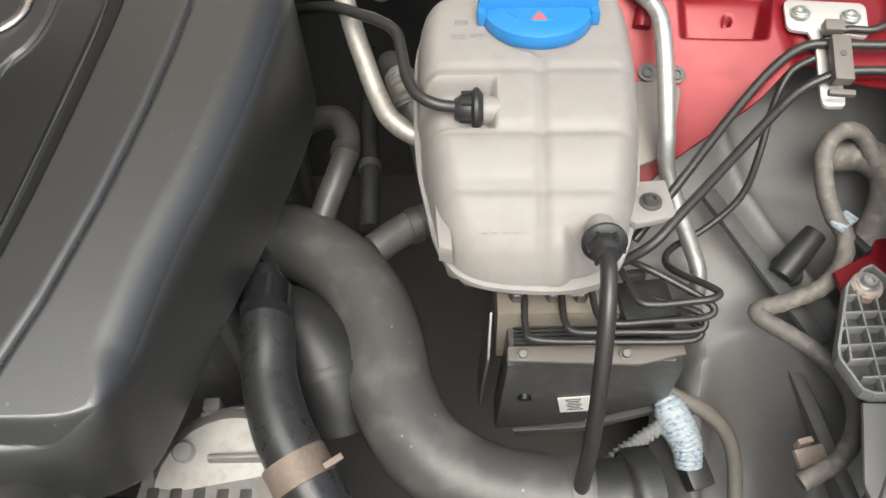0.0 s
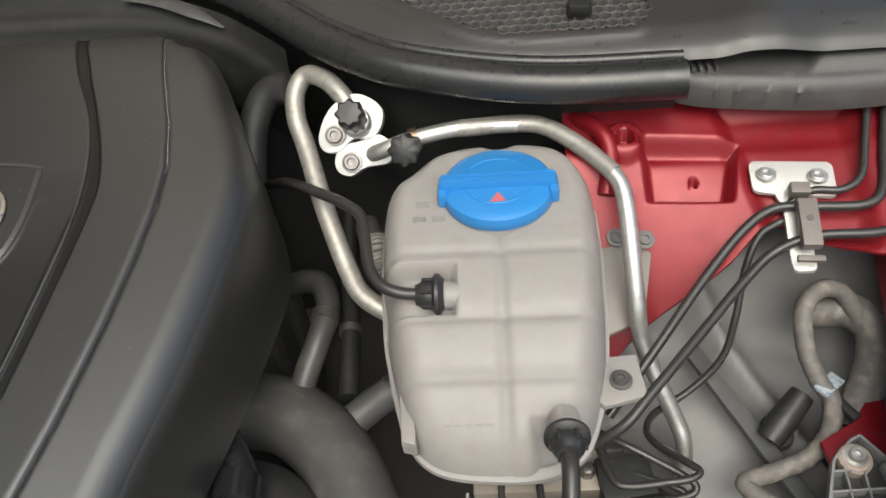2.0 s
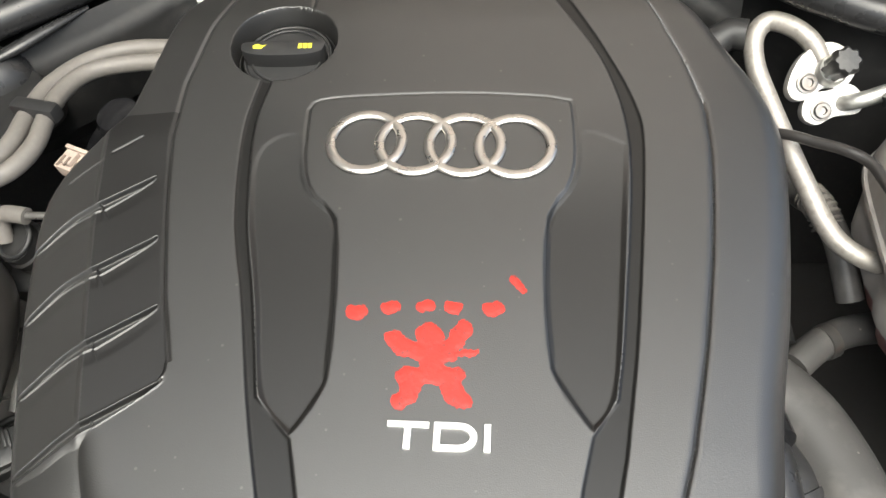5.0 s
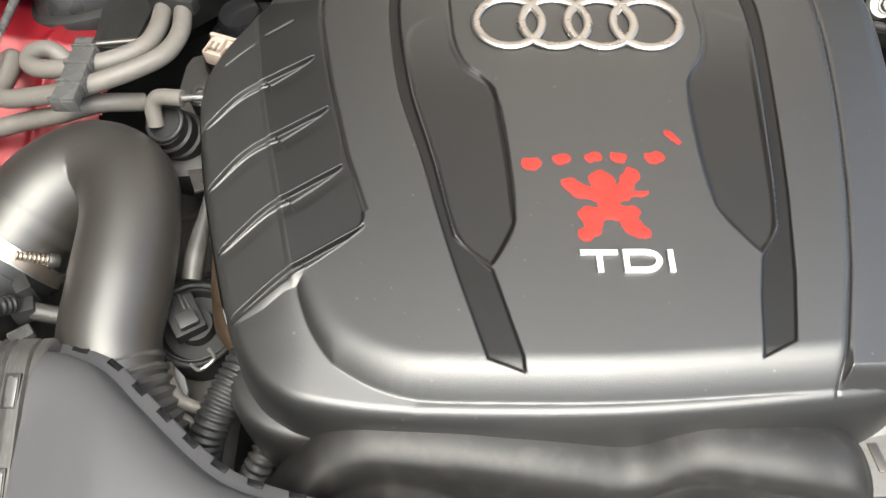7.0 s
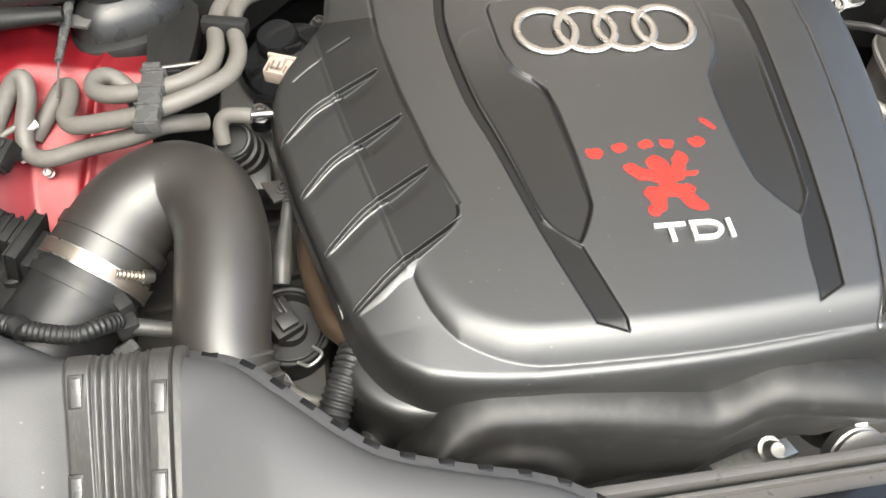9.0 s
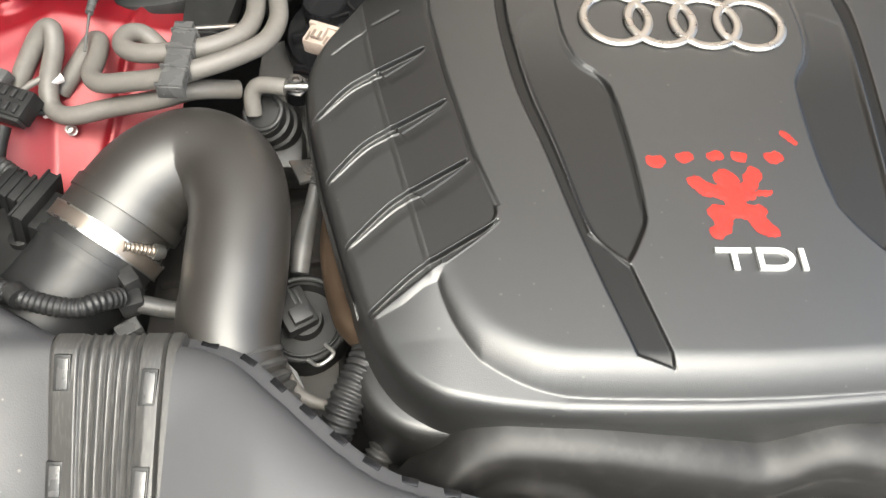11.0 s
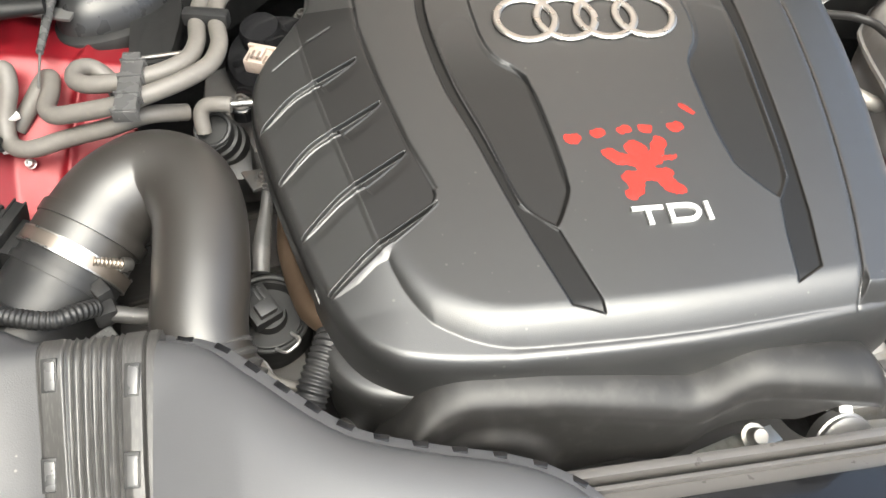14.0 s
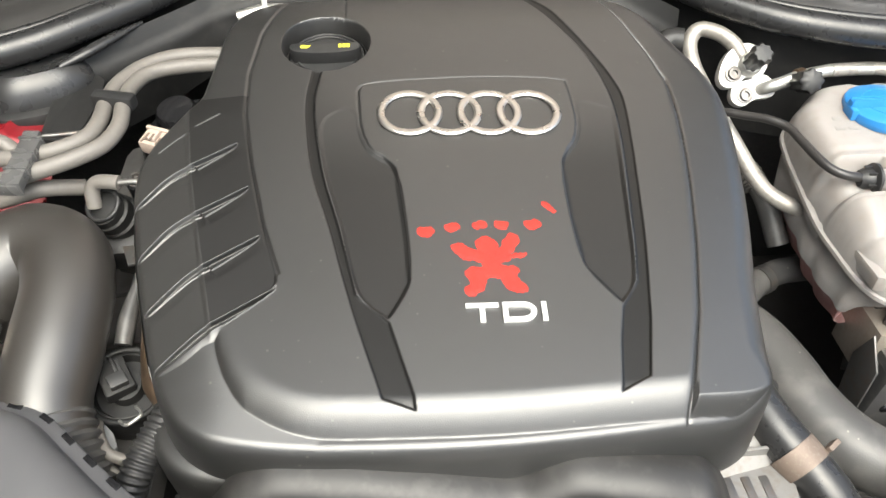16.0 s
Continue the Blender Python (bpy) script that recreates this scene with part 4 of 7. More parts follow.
# ---- cowl and scuttle ----
def cowl():
    line = [(-0.87, 0.468, 0.937), (-0.78, 0.470, 0.937), (-0.70, 0.480, 0.936), (-0.655, 0.499, 0.937), (-0.616, 0.523, 0.941), (-0.564, 0.566, 0.945), (-0.518, 0.613, 0.95), (-0.454, 0.638, 0.952), (-0.361, 0.650, 0.953), (-0.266, 0.648, 0.953),
            (-0.198, 0.638, 0.951), (-0.154, 0.620, 0.948), (-0.105, 0.585, 0.943), (-0.060, 0.545, 0.938), (-0.013, 0.514, 0.935), (0.040, 0.497, 0.932), (0.100, 0.487, 0.930), (0.180, 0.486, 0.929)]
    s = thing("scuttle_seal", "black rubber bulb seal along the scuttle edge", "seal")
    tube("bulb", line, 0.0125, SEAL, s, n=8, seg=18)
    upper = [(x, y + 0.015, z + 0.007) for x, y, z in line]
    tube("upper_lip", upper, 0.0040, SEAL, s, n=8, seg=10)
    flap = catmull(line, 8)
    verts, faces = [], []
    for p in flap:
        for dy, dz in ((0.004, -0.008), (0.016, -0.014), (0.020, -0.050), (0.022, -0.130)):
            verts.append((p[0], p[1] + dy, p[2] + dz))
    for i in range(len(flap) - 1):
        for j in range(3):
            faces.append((i * 4 + j, i * 4 + j + 1, i * 4 + 5 + j, i * 4 + 4 + j))
    obj("hanging_flap", verts, faces, BLACK, s, "dark apron under the seal")

    p = thing("cowl_cover", "grey plastic cowl cover with a honeycomb grille", "cowl cover")

    def panel_z(y):
        return 0.946 + 0.14 * (y - 0.52)

    grille_line = [(-0.80, 0.50), (-0.70, 0.545), (-0.62, 0.600), (-0.56, 0.655), (-0.50, 0.700), (-0.40, 0.715), (-0.266, 0.715), (-0.16, 0.700), (-0.106, 0.666), (-0.056, 0.616), (-0.005, 0.568), (0.032, 0.541), (0.060, 0.528), (0.100, 0.523), (0.152, 0.523)]
    inner = flat2(grille_line, 8, closed=False)
    poly = np.vstack([inner, [(0.160, 0.529), (0.163, 0.540), (0.166, 0.591), (0.175, 0.86), (-0.80, 0.86)]])
    # moulded panel from the seal back to the windscreen, the grille let into it
    front = np.vstack([flat2([(x, y + 0.014) for x, y, z in line], 8, closed=False), [(0.300, 0.500), (0.46, 0.500)]])
    whole = np.vstack([front, [(0.46, 0.86), (-0.87, 0.86)]])
    xs, ys = np.arange(-0.87, 0.46, 0.003), np.arange(0.474, 0.86, 0.003)

    def cover_z(X, Y):
        d = away(X, Y, front, closed=False)
        g = np.abs(away(X, Y, inner, closed=False))
        z = panel_z(Y) - 0.010 * (1 - np.sqrt(np.clip(d / 0.022, 0, 1))) + 0.0016 * np.exp(-((g - 0.0045) / 0.0025) ** 2)
        return z + 0.004 * step(X, 0.20, 0.225) - 0.004 * step(X, 0.235, 0.270)
    sheet("panel", xs, ys, cover_z, COWL, p, mask=lambda X, Y: inside(X, Y, whole) & ~inside(X, Y, poly), snap=(whole, poly))
    # honeycomb
    pitch = 0.0078
    verts, faces = [], []
    gx, gy = np.meshgrid(np.arange(-0.72, 0.18, pitch), np.arange(0.50, 0.84, pitch * 0.866), indexing="ij")
    gx = gx + (np.arange(gx.shape[1]) % 2)[None] * pitch / 2
    ok = inside(gx, gy, poly) & (away(gx, gy, poly) > -1)
    for x, y in zip(gx[ok], gy[ok]):
        base = len(verts)
        for r, dz in ((0.578, 0.0), (0.520, 0.0006), (0.490, 0.0), (0.485, -0.0045)):
            for a in range(6):
                t = math.pi / 6 + a * math.pi / 3
                px, py = x + pitch * r * math.cos(t), y + pitch * r * math.sin(t)
                verts.append((px, py, panel_z(py) + dz))
        for ring in range(3):
            for a in range(6):
                b = (a + 1) % 6
                faces.append((base + ring * 6 + a, base + ring * 6 + b, base + ring * 6 + 6 + b, base + ring * 6 + 6 + a))
    g = obj("grille", verts, faces, MESH, p, "honeycomb plastic mesh", smooth=False)
    g["kind"] = "stuff"
    block("clip", (0.018, 0.014, 0.009), pose(0.118, 0.540, panel_z(0.540) + 0.004, 8, 0, -4), TRIM, p, bevel=0.003, taper=0.8)
    # what shows dimly below the mesh
    t = thing("plenum_tray", "red painted plenum chamber under the grille", "body shell")
    block("tray", (0.14, 0.16, 0.01), pose(0.165, 0.66, 0.885), RED, t)
    block("dark_tray", (0.92, 0.26, 0.01), pose(-0.37, 0.74, 0.878), DARK, t)
    w = thing("wiper_arm_mount", "pale metal wiper linkage under the grille", "linkage")
    block("bar", (0.16, 0.012, 0.012), pose(-0.02, 0.600, 0.918, 0, 0, -38), ALU, w, bevel=0.003)
    block("arm", (0.10, 0.010, 0.012), pose(0.055, 0.590, 0.918, 0, 0, 55), ALU, w, bevel=0.003)
    # windscreen base beyond
    slab("wall_windscreen", (1.6, 0.02, 0.5), pose(-0.25, 1.02, 1.10, -40), GLOSSY, "dark lower edge of the windscreen", "windscreen")


cowl()


def cowl_apron():
    a = thing("firewall_trim", "dark plastic trim panel behind the engine cover", "trim panel")
    top = catmull([(-0.640, 0.500, 0.922), (-0.580, 0.540, 0.929), (-0.535, 0.574, 0.934), (-0.508, 0.596, 0.938), (-0.454, 0.620, 0.941), (-0.361, 0.632, 0.942), (-0.266, 0.630, 0.942), (-0.198, 0.620, 0.940), (-0.150, 0.600, 0.936), (-0.118, 0.578, 0.932), (-0.090, 0.558, 0.925)], 8)
    foot = catmull([(-0.640, 0.488, 0.840), (-0.580, 0.524, 0.850), (-0.535, 0.552, 0.866), (-0.508, 0.568, 0.875), (-0.454, 0.584, 0.885), (-0.361, 0.590, 0.888), (-0.266, 0.590, 0.888), (-0.198, 0.584, 0.885), (-0.150, 0.574, 0.870), (-0.118, 0.564, 0.850), (-0.090, 0.552, 0.830)], 8)
    verts, faces = [], []
    n = 12
    for p, q in zip(top, foot):
        for k in range(n):
            t = k / (n - 1)
            bulge = 0.010 * math.sin(math.pi * t) + (0.004 if 0.30 < t < 0.42 else 0.0)
            verts.append((p[0] + (q[0] - p[0]) * t, p[1] + (q[1] - p[1]) * t - bulge * 0.6, p[2] + (q[2] - p[2]) * t + bulge * 0.6))
    for i in range(len(top) - 1):
        for j in range(n - 1):
            faces.append((i * n + j, (i + 1) * n + j, (i + 1) * n + j + 1, i * n + j + 1))
    obj("panel", verts, faces, TRIM, a)
    # pale lens strips stand in for reflections on the trim panel
    for lens in ([(-0.500, 0.591, 0.9245), (-0.470, 0.604, 0.9345), (-0.430, 0.617, 0.9405), (-0.395, 0.621, 0.9420)], [(-0.225, 0.616, 0.9415), (-0.195, 0.612, 0.9405), (-0.165, 0.598, 0.9370), (-0.140, 0.585, 0.9300)]):
        tube("reflection_strip", lens, (0.001, 0.007, 0.007, 0.001), GUARD, a, "pale curved strip standing for a reflection", flat=0.35)
    bolt("stud", (-0.354, 0.610, 0.932), (0, -0.7, 0.7), BLACK, a, r=0.004, h=0.010)
    f = thing("hose_fitting", "bright metal hose fitting with a pale tip behind the cover", "fitting")
    tube("body", [(-0.492, 0.562, 0.926), (-0.470, 0.566, 0.930), (-0.452, 0.566, 0.930)], 0.006, GALV, f)
    tube("nipple", [(-0.468, 0.566, 0.930), (-0.467, 0.564, 0.945)], 0.0025, WHITE, f)
    tube("body", [(-0.455, 0.566, 0.930), (-0.438, 0.563, 0.926)], 0.004, GALV, f)


cowl_apron()


def corner_guard():
    g = thing("scuttle_corner_cover", "black moulded plastic cover at the scuttle corner", "cover")
    outline = flat2([(0.184, 0.555), (0.182, 0.520), (0.180, 0.496), (0.250, 0.485), (0.300, 0.484), (0.346, 0.489), (0.372, 0.502), (0.378, 0.530), (0.350, 0.540), (0.335, 0.574), (0.302, 0.580), (0.280, 0.560)], 4)
    xs, ys = np.arange(0.172, 0.388, 0.002), np.arange(0.468, 0.584, 0.002)

    def h(X, Y):
        d = signed(X, Y, outline)
        z = 0.9225 - 0.25 * np.clip(0.496 - Y, 0, None) - 0.006 * (1 - np.sqrt(np.clip(d, 0, 0.006) / 0.006))
        return z + 0.006 * step(signed(X, Y, [(0.262, 0.62), (0.262, 0.496), (0.33, 0.496), (0.33, 0.62)]), -0.004, 0.008)
    sheet("shell", xs, ys, h, GUARD, g, mask=lambda X, Y: inside(X, Y, outline), thick=0.014, snap=(outline,))
    for k in range(4):
        block("rib", (0.0022, 0.012, 0.012), pose(0.188 + 0.005 * k, 0.506, 0.920), GUARD, g, bevel=0.0006)


corner_guard()

# ---- red inner wing, reservoir side ----
def red_wing():
    w = thing("inner_wing", "red painted inner wing panel with pressed recess and bolt holes", "body panel")
    xs, ys = np.arange(0.105, 0.42, 0.0012), np.arange(0.355, 0.56, 0.0012)
    front = flat2([(0.100, 0.372), (0.150, 0.388), (0.200, 0.404), (0.232, 0.424), (0.255, 0.408), (0.278, 0.398), (0.305, 0.392), (0.42, 0.388), (0.42, 0.56), (0.10, 0.56)], 6)
    recess = [(0.154, 0.484), (0.158, 0.448), (0.209, 0.441), (0.218, 0.478)]

    def h(X, Y):
        fall = np.interp(X, (0.10, 0.145, 0.20, 0.24, 0.30), (1.15, 1.07, 0.68, 0.42, 0.30))
        back = np.clip(0.474 - Y, 0, None)
        z = 0.884 - fall * (np.sqrt(back ** 2 + 0.00003) - 0.0055)
        z = z + 0.012 * step(Y, 0.474, 0.520)
        z = z - 0.014 * step(signed(X, Y, recess), -0.003, 0.006)
        r = np.hypot(X - 0.1441, Y - 0.4796)
        z = z + 0.006 * (1 - step(r, 0.011, 0.016)) - 0.010 * (1 - step(r, 0.0050, 0.0066))
        z = z - 0.006 * (1 - step(np.hypot(X - 0.1885, Y - 0.4605), 0.0022, 0.0034))
        z = z - 0.007 * step(signed(X, Y, [(0.210, 0.50), (0.232, 0.415), (0.285, 0.405), (0.29, 0.50)]), -0.010, 0.006)
        return z
    sheet("panel", xs, ys, h, RED, w, mask=lambda X, Y: inside(X, Y, front), thick=0.002, snap=(front,))
    tube("pressed_rib", [(0.112, 0.505, 0.888), (0.128, 0.486, 0.892), (0.134, 0.470, 0.884), (0.130, 0.448, 0.868)], 0.006, RED, w)
    f = thing("wing_rail", "red painted wing rail with a flanged edge", "body panel")
    inner_x = ((0.02, 0.220, 0.260, 0.297, 0.313, 0.336, 0.380, 0.400, 0.530), (0.216, 0.2615, 0.2715, 0.2770, 0.2810, 0.2885, 0.3000, 0.3040, 0.3300))
    fold_x = ((0.02, 0.197, 0.240, 0.277, 0.318, 0.336, 0.3635, 0.386, 0.400, 0.530), (0.205, 0.2487, 0.2610, 0.2740, 0.2875, 0.2920, 0.2990, 0.3050, 0.309, 0.338))
    edge = [(x - 0.006, y) for y, x in zip(*inner_x)] + [(0.60, 0.53), (0.60, 0.02)]
    xs, ys = np.arange(0.205, 0.46, 0.0015), np.arange(0.02, 0.53, 0.0025)

    def rail(X, Y):
        foot = np.interp(Y, *inner_x) - 0.006
        fold = np.maximum(np.interp(Y, *fold_x), foot + 0.006)
        k = np.clip((X - foot) / (fold - foot), 0, 1)
        z = 0.826 + 0.040 * (1 - (1 - k) ** 2.2)
        boss = np.hypot((X - 0.322) * 0.9, (Y - 0.412) * 0.8)
        z = z + 0.003 * (1 - step(boss, 0.0150, 0.0175)) + 0.003 * step(X - fold, 0.020, 0.0225) * (Y < 0.40)
        return z - 0.05 * np.clip(X - fold - 0.06, 0, None)
    sheet("rail", xs, ys, rail, RED, f, mask=lambda X, Y: inside(X, Y, edge), snap=(edge,), fair=True)
    bolt("bolt", (0.319, 0.408, 0.8690), (0, -0.1, 1), RED, f, r=0.0065, h=0.005, label="red painted bolt")
    block("slot", (0.007, 0.013, 0.001), pose(0.290, 0.345, 0.8535, 0, -50, -12), DARK, f, bevel=0)
    for x, y, z in ((0.1355, 0.4319, 0.8391), (0.1539, 0.4288, 0.8395)):
        bolt("rivet", (x, y - 0.001, z + 0.0055), (0.1, -0.5, 1), DULLCAST, w, r=0.0042, h=0.003, socket=True, label="pale rivet")
    k = thing("tank_bracket", "grey metal bracket behind the coolant reservoir", "bracket")
    plate("plate", [(0.118, 0.425), (0.160, 0.432), (0.150, 0.384), (0.118, 0.372)], 0.0025, slope(0.8425, 0.430, 0.55), TAUPE, k)


red_wing()


def wheelhouse_liner():
    xs, ys = np.arange(0.06, 0.37, 0.004), np.arange(-0.02, 0.50, 0.004)

    def h(X, Y):
        z = 0.725 + 0.32 * np.clip(Y - 0.335, 0, 0.09) - 0.9 * np.clip(0.295 - Y + 0.15 * (X - 0.20), 0, 0.13)
        z = z + 0.020 * np.exp(-((X - 0.235 + 0.55 * (Y - 0.36)) / 0.012) ** 2) * (Y > 0.30)
        z = z - 0.018 * np.exp(-((X - 0.19) ** 2 + (Y - 0.30) ** 2) / 0.0009)
        z = z + 0.06 * step(X, 0.285, 0.345) + 0.05 * step(Y, 0.40, 0.47)
        z = z - 0.10 * (1 - step(X, 0.150, 0.185)) * (1 - step(Y, 0.32, 0.36))
        z = z - 0.075 * step(signed(X, Y, pit), -0.012, 0.022)
        return z + 0.003 * np.sin(X * 60 + Y * 45) * np.sin(Y * 70)
    pit = rounded([(0.175, 0.245), (0.188, 0.290), (0.212, 0.304), (0.238, 0.282), (0.252, 0.235), (0.235, 0.190), (0.185, 0.185)])
    w = thing("wheelhouse_liner", "dusty dark grey wheelhouse liner", "liner")
    sheet("liner", xs, ys, h, GREYLINER, w, mask=lambda X, Y: ~((X < 0.158) & (Y < 0.335)))
    part("brace", block_bm((0.012, 0.13, 0.006), pose(0.218, 0.340, 0.752, 10, 0, 28), 0.002), FELT, w)
    part("pit_wall", block_bm((0.010, 0.12, 0.080), pose(0.262, 0.240, 0.668, 0, -20, 8), 0.004), GREYLINER, w)


wheelhouse_liner()

# ---- coolant reservoir ----
TANK_LINE = flat2([(-0.016, 0.440), (-0.015, 0.370), (-0.008, 0.330), (0.002, 0.297), (0.020, 0.280), (0.054, 0.275), (0.083, 0.277), (0.103, 0.289), (0.115, 0.320),
                   (0.121, 0.360), (0.122, 0.420), (0.118, 0.456), (0.102, 0.480), (0.074, 0.488), (0.060, 0.4845), (0.046, 0.488), (0.018, 0.481), (0.000, 0.464)])


def tank_top(X, Y):
    d = signed(X, Y, TANK_LINE)
    ridge = np.interp(Y, (0.26, 0.275, 0.285, 0.300, 0.317, 0.349, 0.387, 0.43, 0.47, 0.49), (0.822, 0.832, 0.842, 0.851, 0.8605, 0.8755, 0.8865, 0.8915, 0.893, 0.892))
    seam = np.interp(Y, (0.27, 0.30, 0.35, 0.40, 0.45, 0.48), (0.816, 0.822, 0.832, 0.846, 0.858, 0.862))
    R = 0.020
    near = np.clip(R - d, 0, R) / R
    z = seam + (ridge - seam) * np.sqrt(np.clip(1 - near ** 2.4, 0, 1))
    # pressed crosswise and lengthwise grooves
    crown = step(d, 0.002, 0.016)
    z = z - 0.0022 * np.exp(-((X - 0.0595) / 0.0036) ** 2) * (Y < 0.405)
    for y0, a in ((0.387, 0.0016), (0.347, 0.0020), (0.3155, 0.0020)):
        z = z - a * np.exp(-((Y - y0) / 0.0034) ** 2)
    # cushions between the grooves
    z = z + 0.0016 * np.sin(np.pi * np.clip((Y - 0.3155) / 0.0315, 0, 1)) * crown + 0.0016 * np.sin(np.pi * np.clip((Y - 0.347) / 0.040, 0, 1)) * crown
    # bays for the two hose sockets
    bay = signed(X, Y, [(-0.03, 0.380), (0.033, 0.380), (0.033, 0.349), (-0.03, 0.349)])
    z = z - 0.012 * step(bay, -0.001, 0.005) * (X < 0.036)
    bay2 = signed(X, Y, [(0.073, 0.294), (0.073, 0.25), (0.112, 0.25), (0.112, 0.294)])
    z = z - 0.010 * step(bay2, -0.003, 0.006)
    return z


def coolant_reservoir():
    t = thing("coolant_reservoir", "milky white plastic coolant expansion tank with moulded ribs", "reservoir")
    xs, ys = np.arange(-0.020, 0.126, 0.0015), np.arange(0.270, 0.492, 0.0015)
    sheet("upper_shell", xs, ys, tank_top, TANK, t, mask=lambda X, Y: inside(X, Y, TANK_LINE), snap=(TANK_LINE,))
    P = TANK_LINE
    tan = np.roll(P, -1, 0) - np.roll(P, 1, 0)
    nrm = np.stack([tan[:, 1], -tan[:, 0]], 1)
    nrm /= np.linalg.norm(nrm, axis=1)[:, None]
    if np.sum((P - P.mean(0)) * nrm) < 0:
        nrm = -nrm
    seam = np.interp(P[:, 1], (0.27, 0.30, 0.35, 0.40, 0.45, 0.48), (0.816, 0.822, 0.832, 0.846, 0.858, 0.862))
    # weld flange and lower shell with its steps
    rings = [(-0.0030, 0.004, 1), (0.0, 0.0012, 1), (0.0022, 0.0005, 1), (0.0024, -0.0030, 1), (-0.001, -0.0036, 1), (-0.0035, -0.010, 1), (-0.006, -0.022, 1),
             (-0.004, -0.026, 1), (-0.006, -0.046, 1), (-0.012, -0.054, 1), (-0.018, -0.072, 1), (-0.030, -0.084, 1), (-0.045, -0.088, 1)]
    shells = []
    for off, dz, _ in rings:
        verts = []
        shells.append(verts)
        for p, n, z in zip(P, nrm, seam):
            bulge = off + (0.0045 * (abs(math.sin(math.pi * (p[1] - 0.3155) / 0.0335)) - 0.5) * abs(n[0]) if -0.08 < dz < -0.005 else 0.0)
            tuck = off + 0.85 * min(0.0, dz + 0.003) * max(0.0, -n[1]) ** 0.5
            verts.append((p[0] + bulge * n[0], p[1] + tuck * n[1], z + dz))
    k = len(P)

    def band(first, last, close):
        v = [q for ring in shells[first:last] for q in ring]
        f = [(i * k + j, i * k + (j + 1) % k, (i + 1) * k + (j + 1) % k, (i + 1) * k + j) for i in range(last - first - 1) for j in range(k)]
        return v, f + ([tuple(range((last - first - 1) * k, (last - first) * k))] if close else [])

    v, f = band(0, 5, False)
    obj("weld_flange", v, f, TANK, t, "moulded weld flange").data.set_sharp_from_angle(angle=radians(60))
    v, f = band(4, 9, False)
    obj("middle_shell", v, f, TANK, t, "milky side wall").data.set_sharp_from_angle(angle=radians(60))
    v, f = band(8, len(shells), True)
    obj("lower_shell", v, f, COOLANT, t, "stepped lower half with pink coolant inside").data.set_sharp_from_angle(angle=radians(60))
    # filler neck and blue screw cap
    axis = Vector((0, 0.05, 1)).normalized()
    base = Vector((0.0594, 0.4330, 0.8840))
    lathe("filler_neck", [(0.037, -0.012), (0.036, 0.000), (0.034, 0.004), (0.031, 0.005)], base, axis, TANK, t, seg=40)
    cap = lathe("cap", [(0.0335, 0.0025), (0.0352, 0.005), (0.0355, 0.009), (0.0345, 0.0125), (0.031, 0.0145), (0.022, 0.0152), (0.0002, 0.0154)], base, axis, BLUE, t, "blue screw cap", seg=48)
    m = frame_of(axis, base + axis * 0.0150) @ Matrix.Rotation(0.0, 4, "Z")
    q = Matrix.Translation(base + axis * 0.0160) @ Matrix.Rotation(-math.atan(0.05), 4, "X")
    block("grip", (0.0735, 0.0085, 0.011), q @ Matrix.Translation((0, -0.003, -0.001)), BLUE, cap, bevel=0.0028)
    block("grip_edge", (0.070, 0.0020, 0.0125), q @ Matrix.Translation((0, -0.0005, -0.0005)), BLUE, cap, bevel=0.0008)
    block("grip_edge", (0.070, 0.0020, 0.0125), q @ Matrix.Translation((0, -0.0054, -0.0005)), BLUE, cap, bevel=0.0008)
    for s in (-1, 1):
        block("ear", (0.006, 0.016, 0.010), q @ Matrix.Translation((s * 0.0345, -0.005, -0.0055)), BLUE, cap, bevel=0.002)
    v, f = ring_mesh(0.0215, 0.0006, frame_of(axis, base + axis * 0.0152), seg=48, sides=6)
    obj("raised_ring", v, f, BLUE, cap)
    wm = q @ Matrix.Translation((0, -0.0165, -0.0004))
    part("warning_triangle", plate_bm([(-0.0050, -0.0036), (0.0050, -0.0036), (0.0, 0.0052)], 0.0005, wm, 0), WARNING, cap, "faded red warning triangle")
    # fixing lugs
    plate("lug", [(0.108, 0.345), (0.138, 0.347), (0.141, 0.318), (0.116, 0.312), (0.108, 0.318)], 0.006, pose(0, 0, 0.831), TANK, t, "side fixing lug", smooth=0, bevel=0.0015)
    bolt("screw", (0.1265, 0.3285, 0.831), (0, -0.05, 1), DARKSTEEL, t, r=0.0045, h=0.004)
    plate("lug", [(-0.003, 0.318), (0.000, 0.286), (0.008, 0.284), (0.006, 0.318)], 0.014, pose(0, 0, 0.842), TANK, t, "side fixing lug", bevel=0.0015)
    # sockets
    for o, ax, s in (((0.0315, 0.3640, 0.8730), (-1, 0, 0.0), 1.0), ((0.0905, 0.2900, 0.8520), (0.0, -0.95, 0.35), 1.0)):
        lathe("socket", [(0.0085, -0.004), (0.0085, 0.006), (0.0075, 0.0065), (0.0075, 0.010)], o, ax, TANK, t, seg=24)
    # faint moulded marks on the shell
    for x, y in ((0.010, 0.412), (0.022, 0.412), (0.012, 0.424)):
        z = float(tank_top(np.array([[x]]), np.array([[y]]))[0, 0])
        block("moulded_mark", (0.008, 0.004, 0.0006), pose(x, y, z - 0.0001, 6), TANK, t, bevel=0.0003)
    for i in range(5):
        x, y = 0.026 + 0.006 * i, 0.2925
        z = float(tank_top(np.array([[x]]), np.array([[y]]))[0, 0])
        block("moulded_mark", (0.0035, 0.0014, 0.0006), pose(x, y, z - 0.0001, 30), TANK, t, bevel=0.0002)


coolant_reservoir()


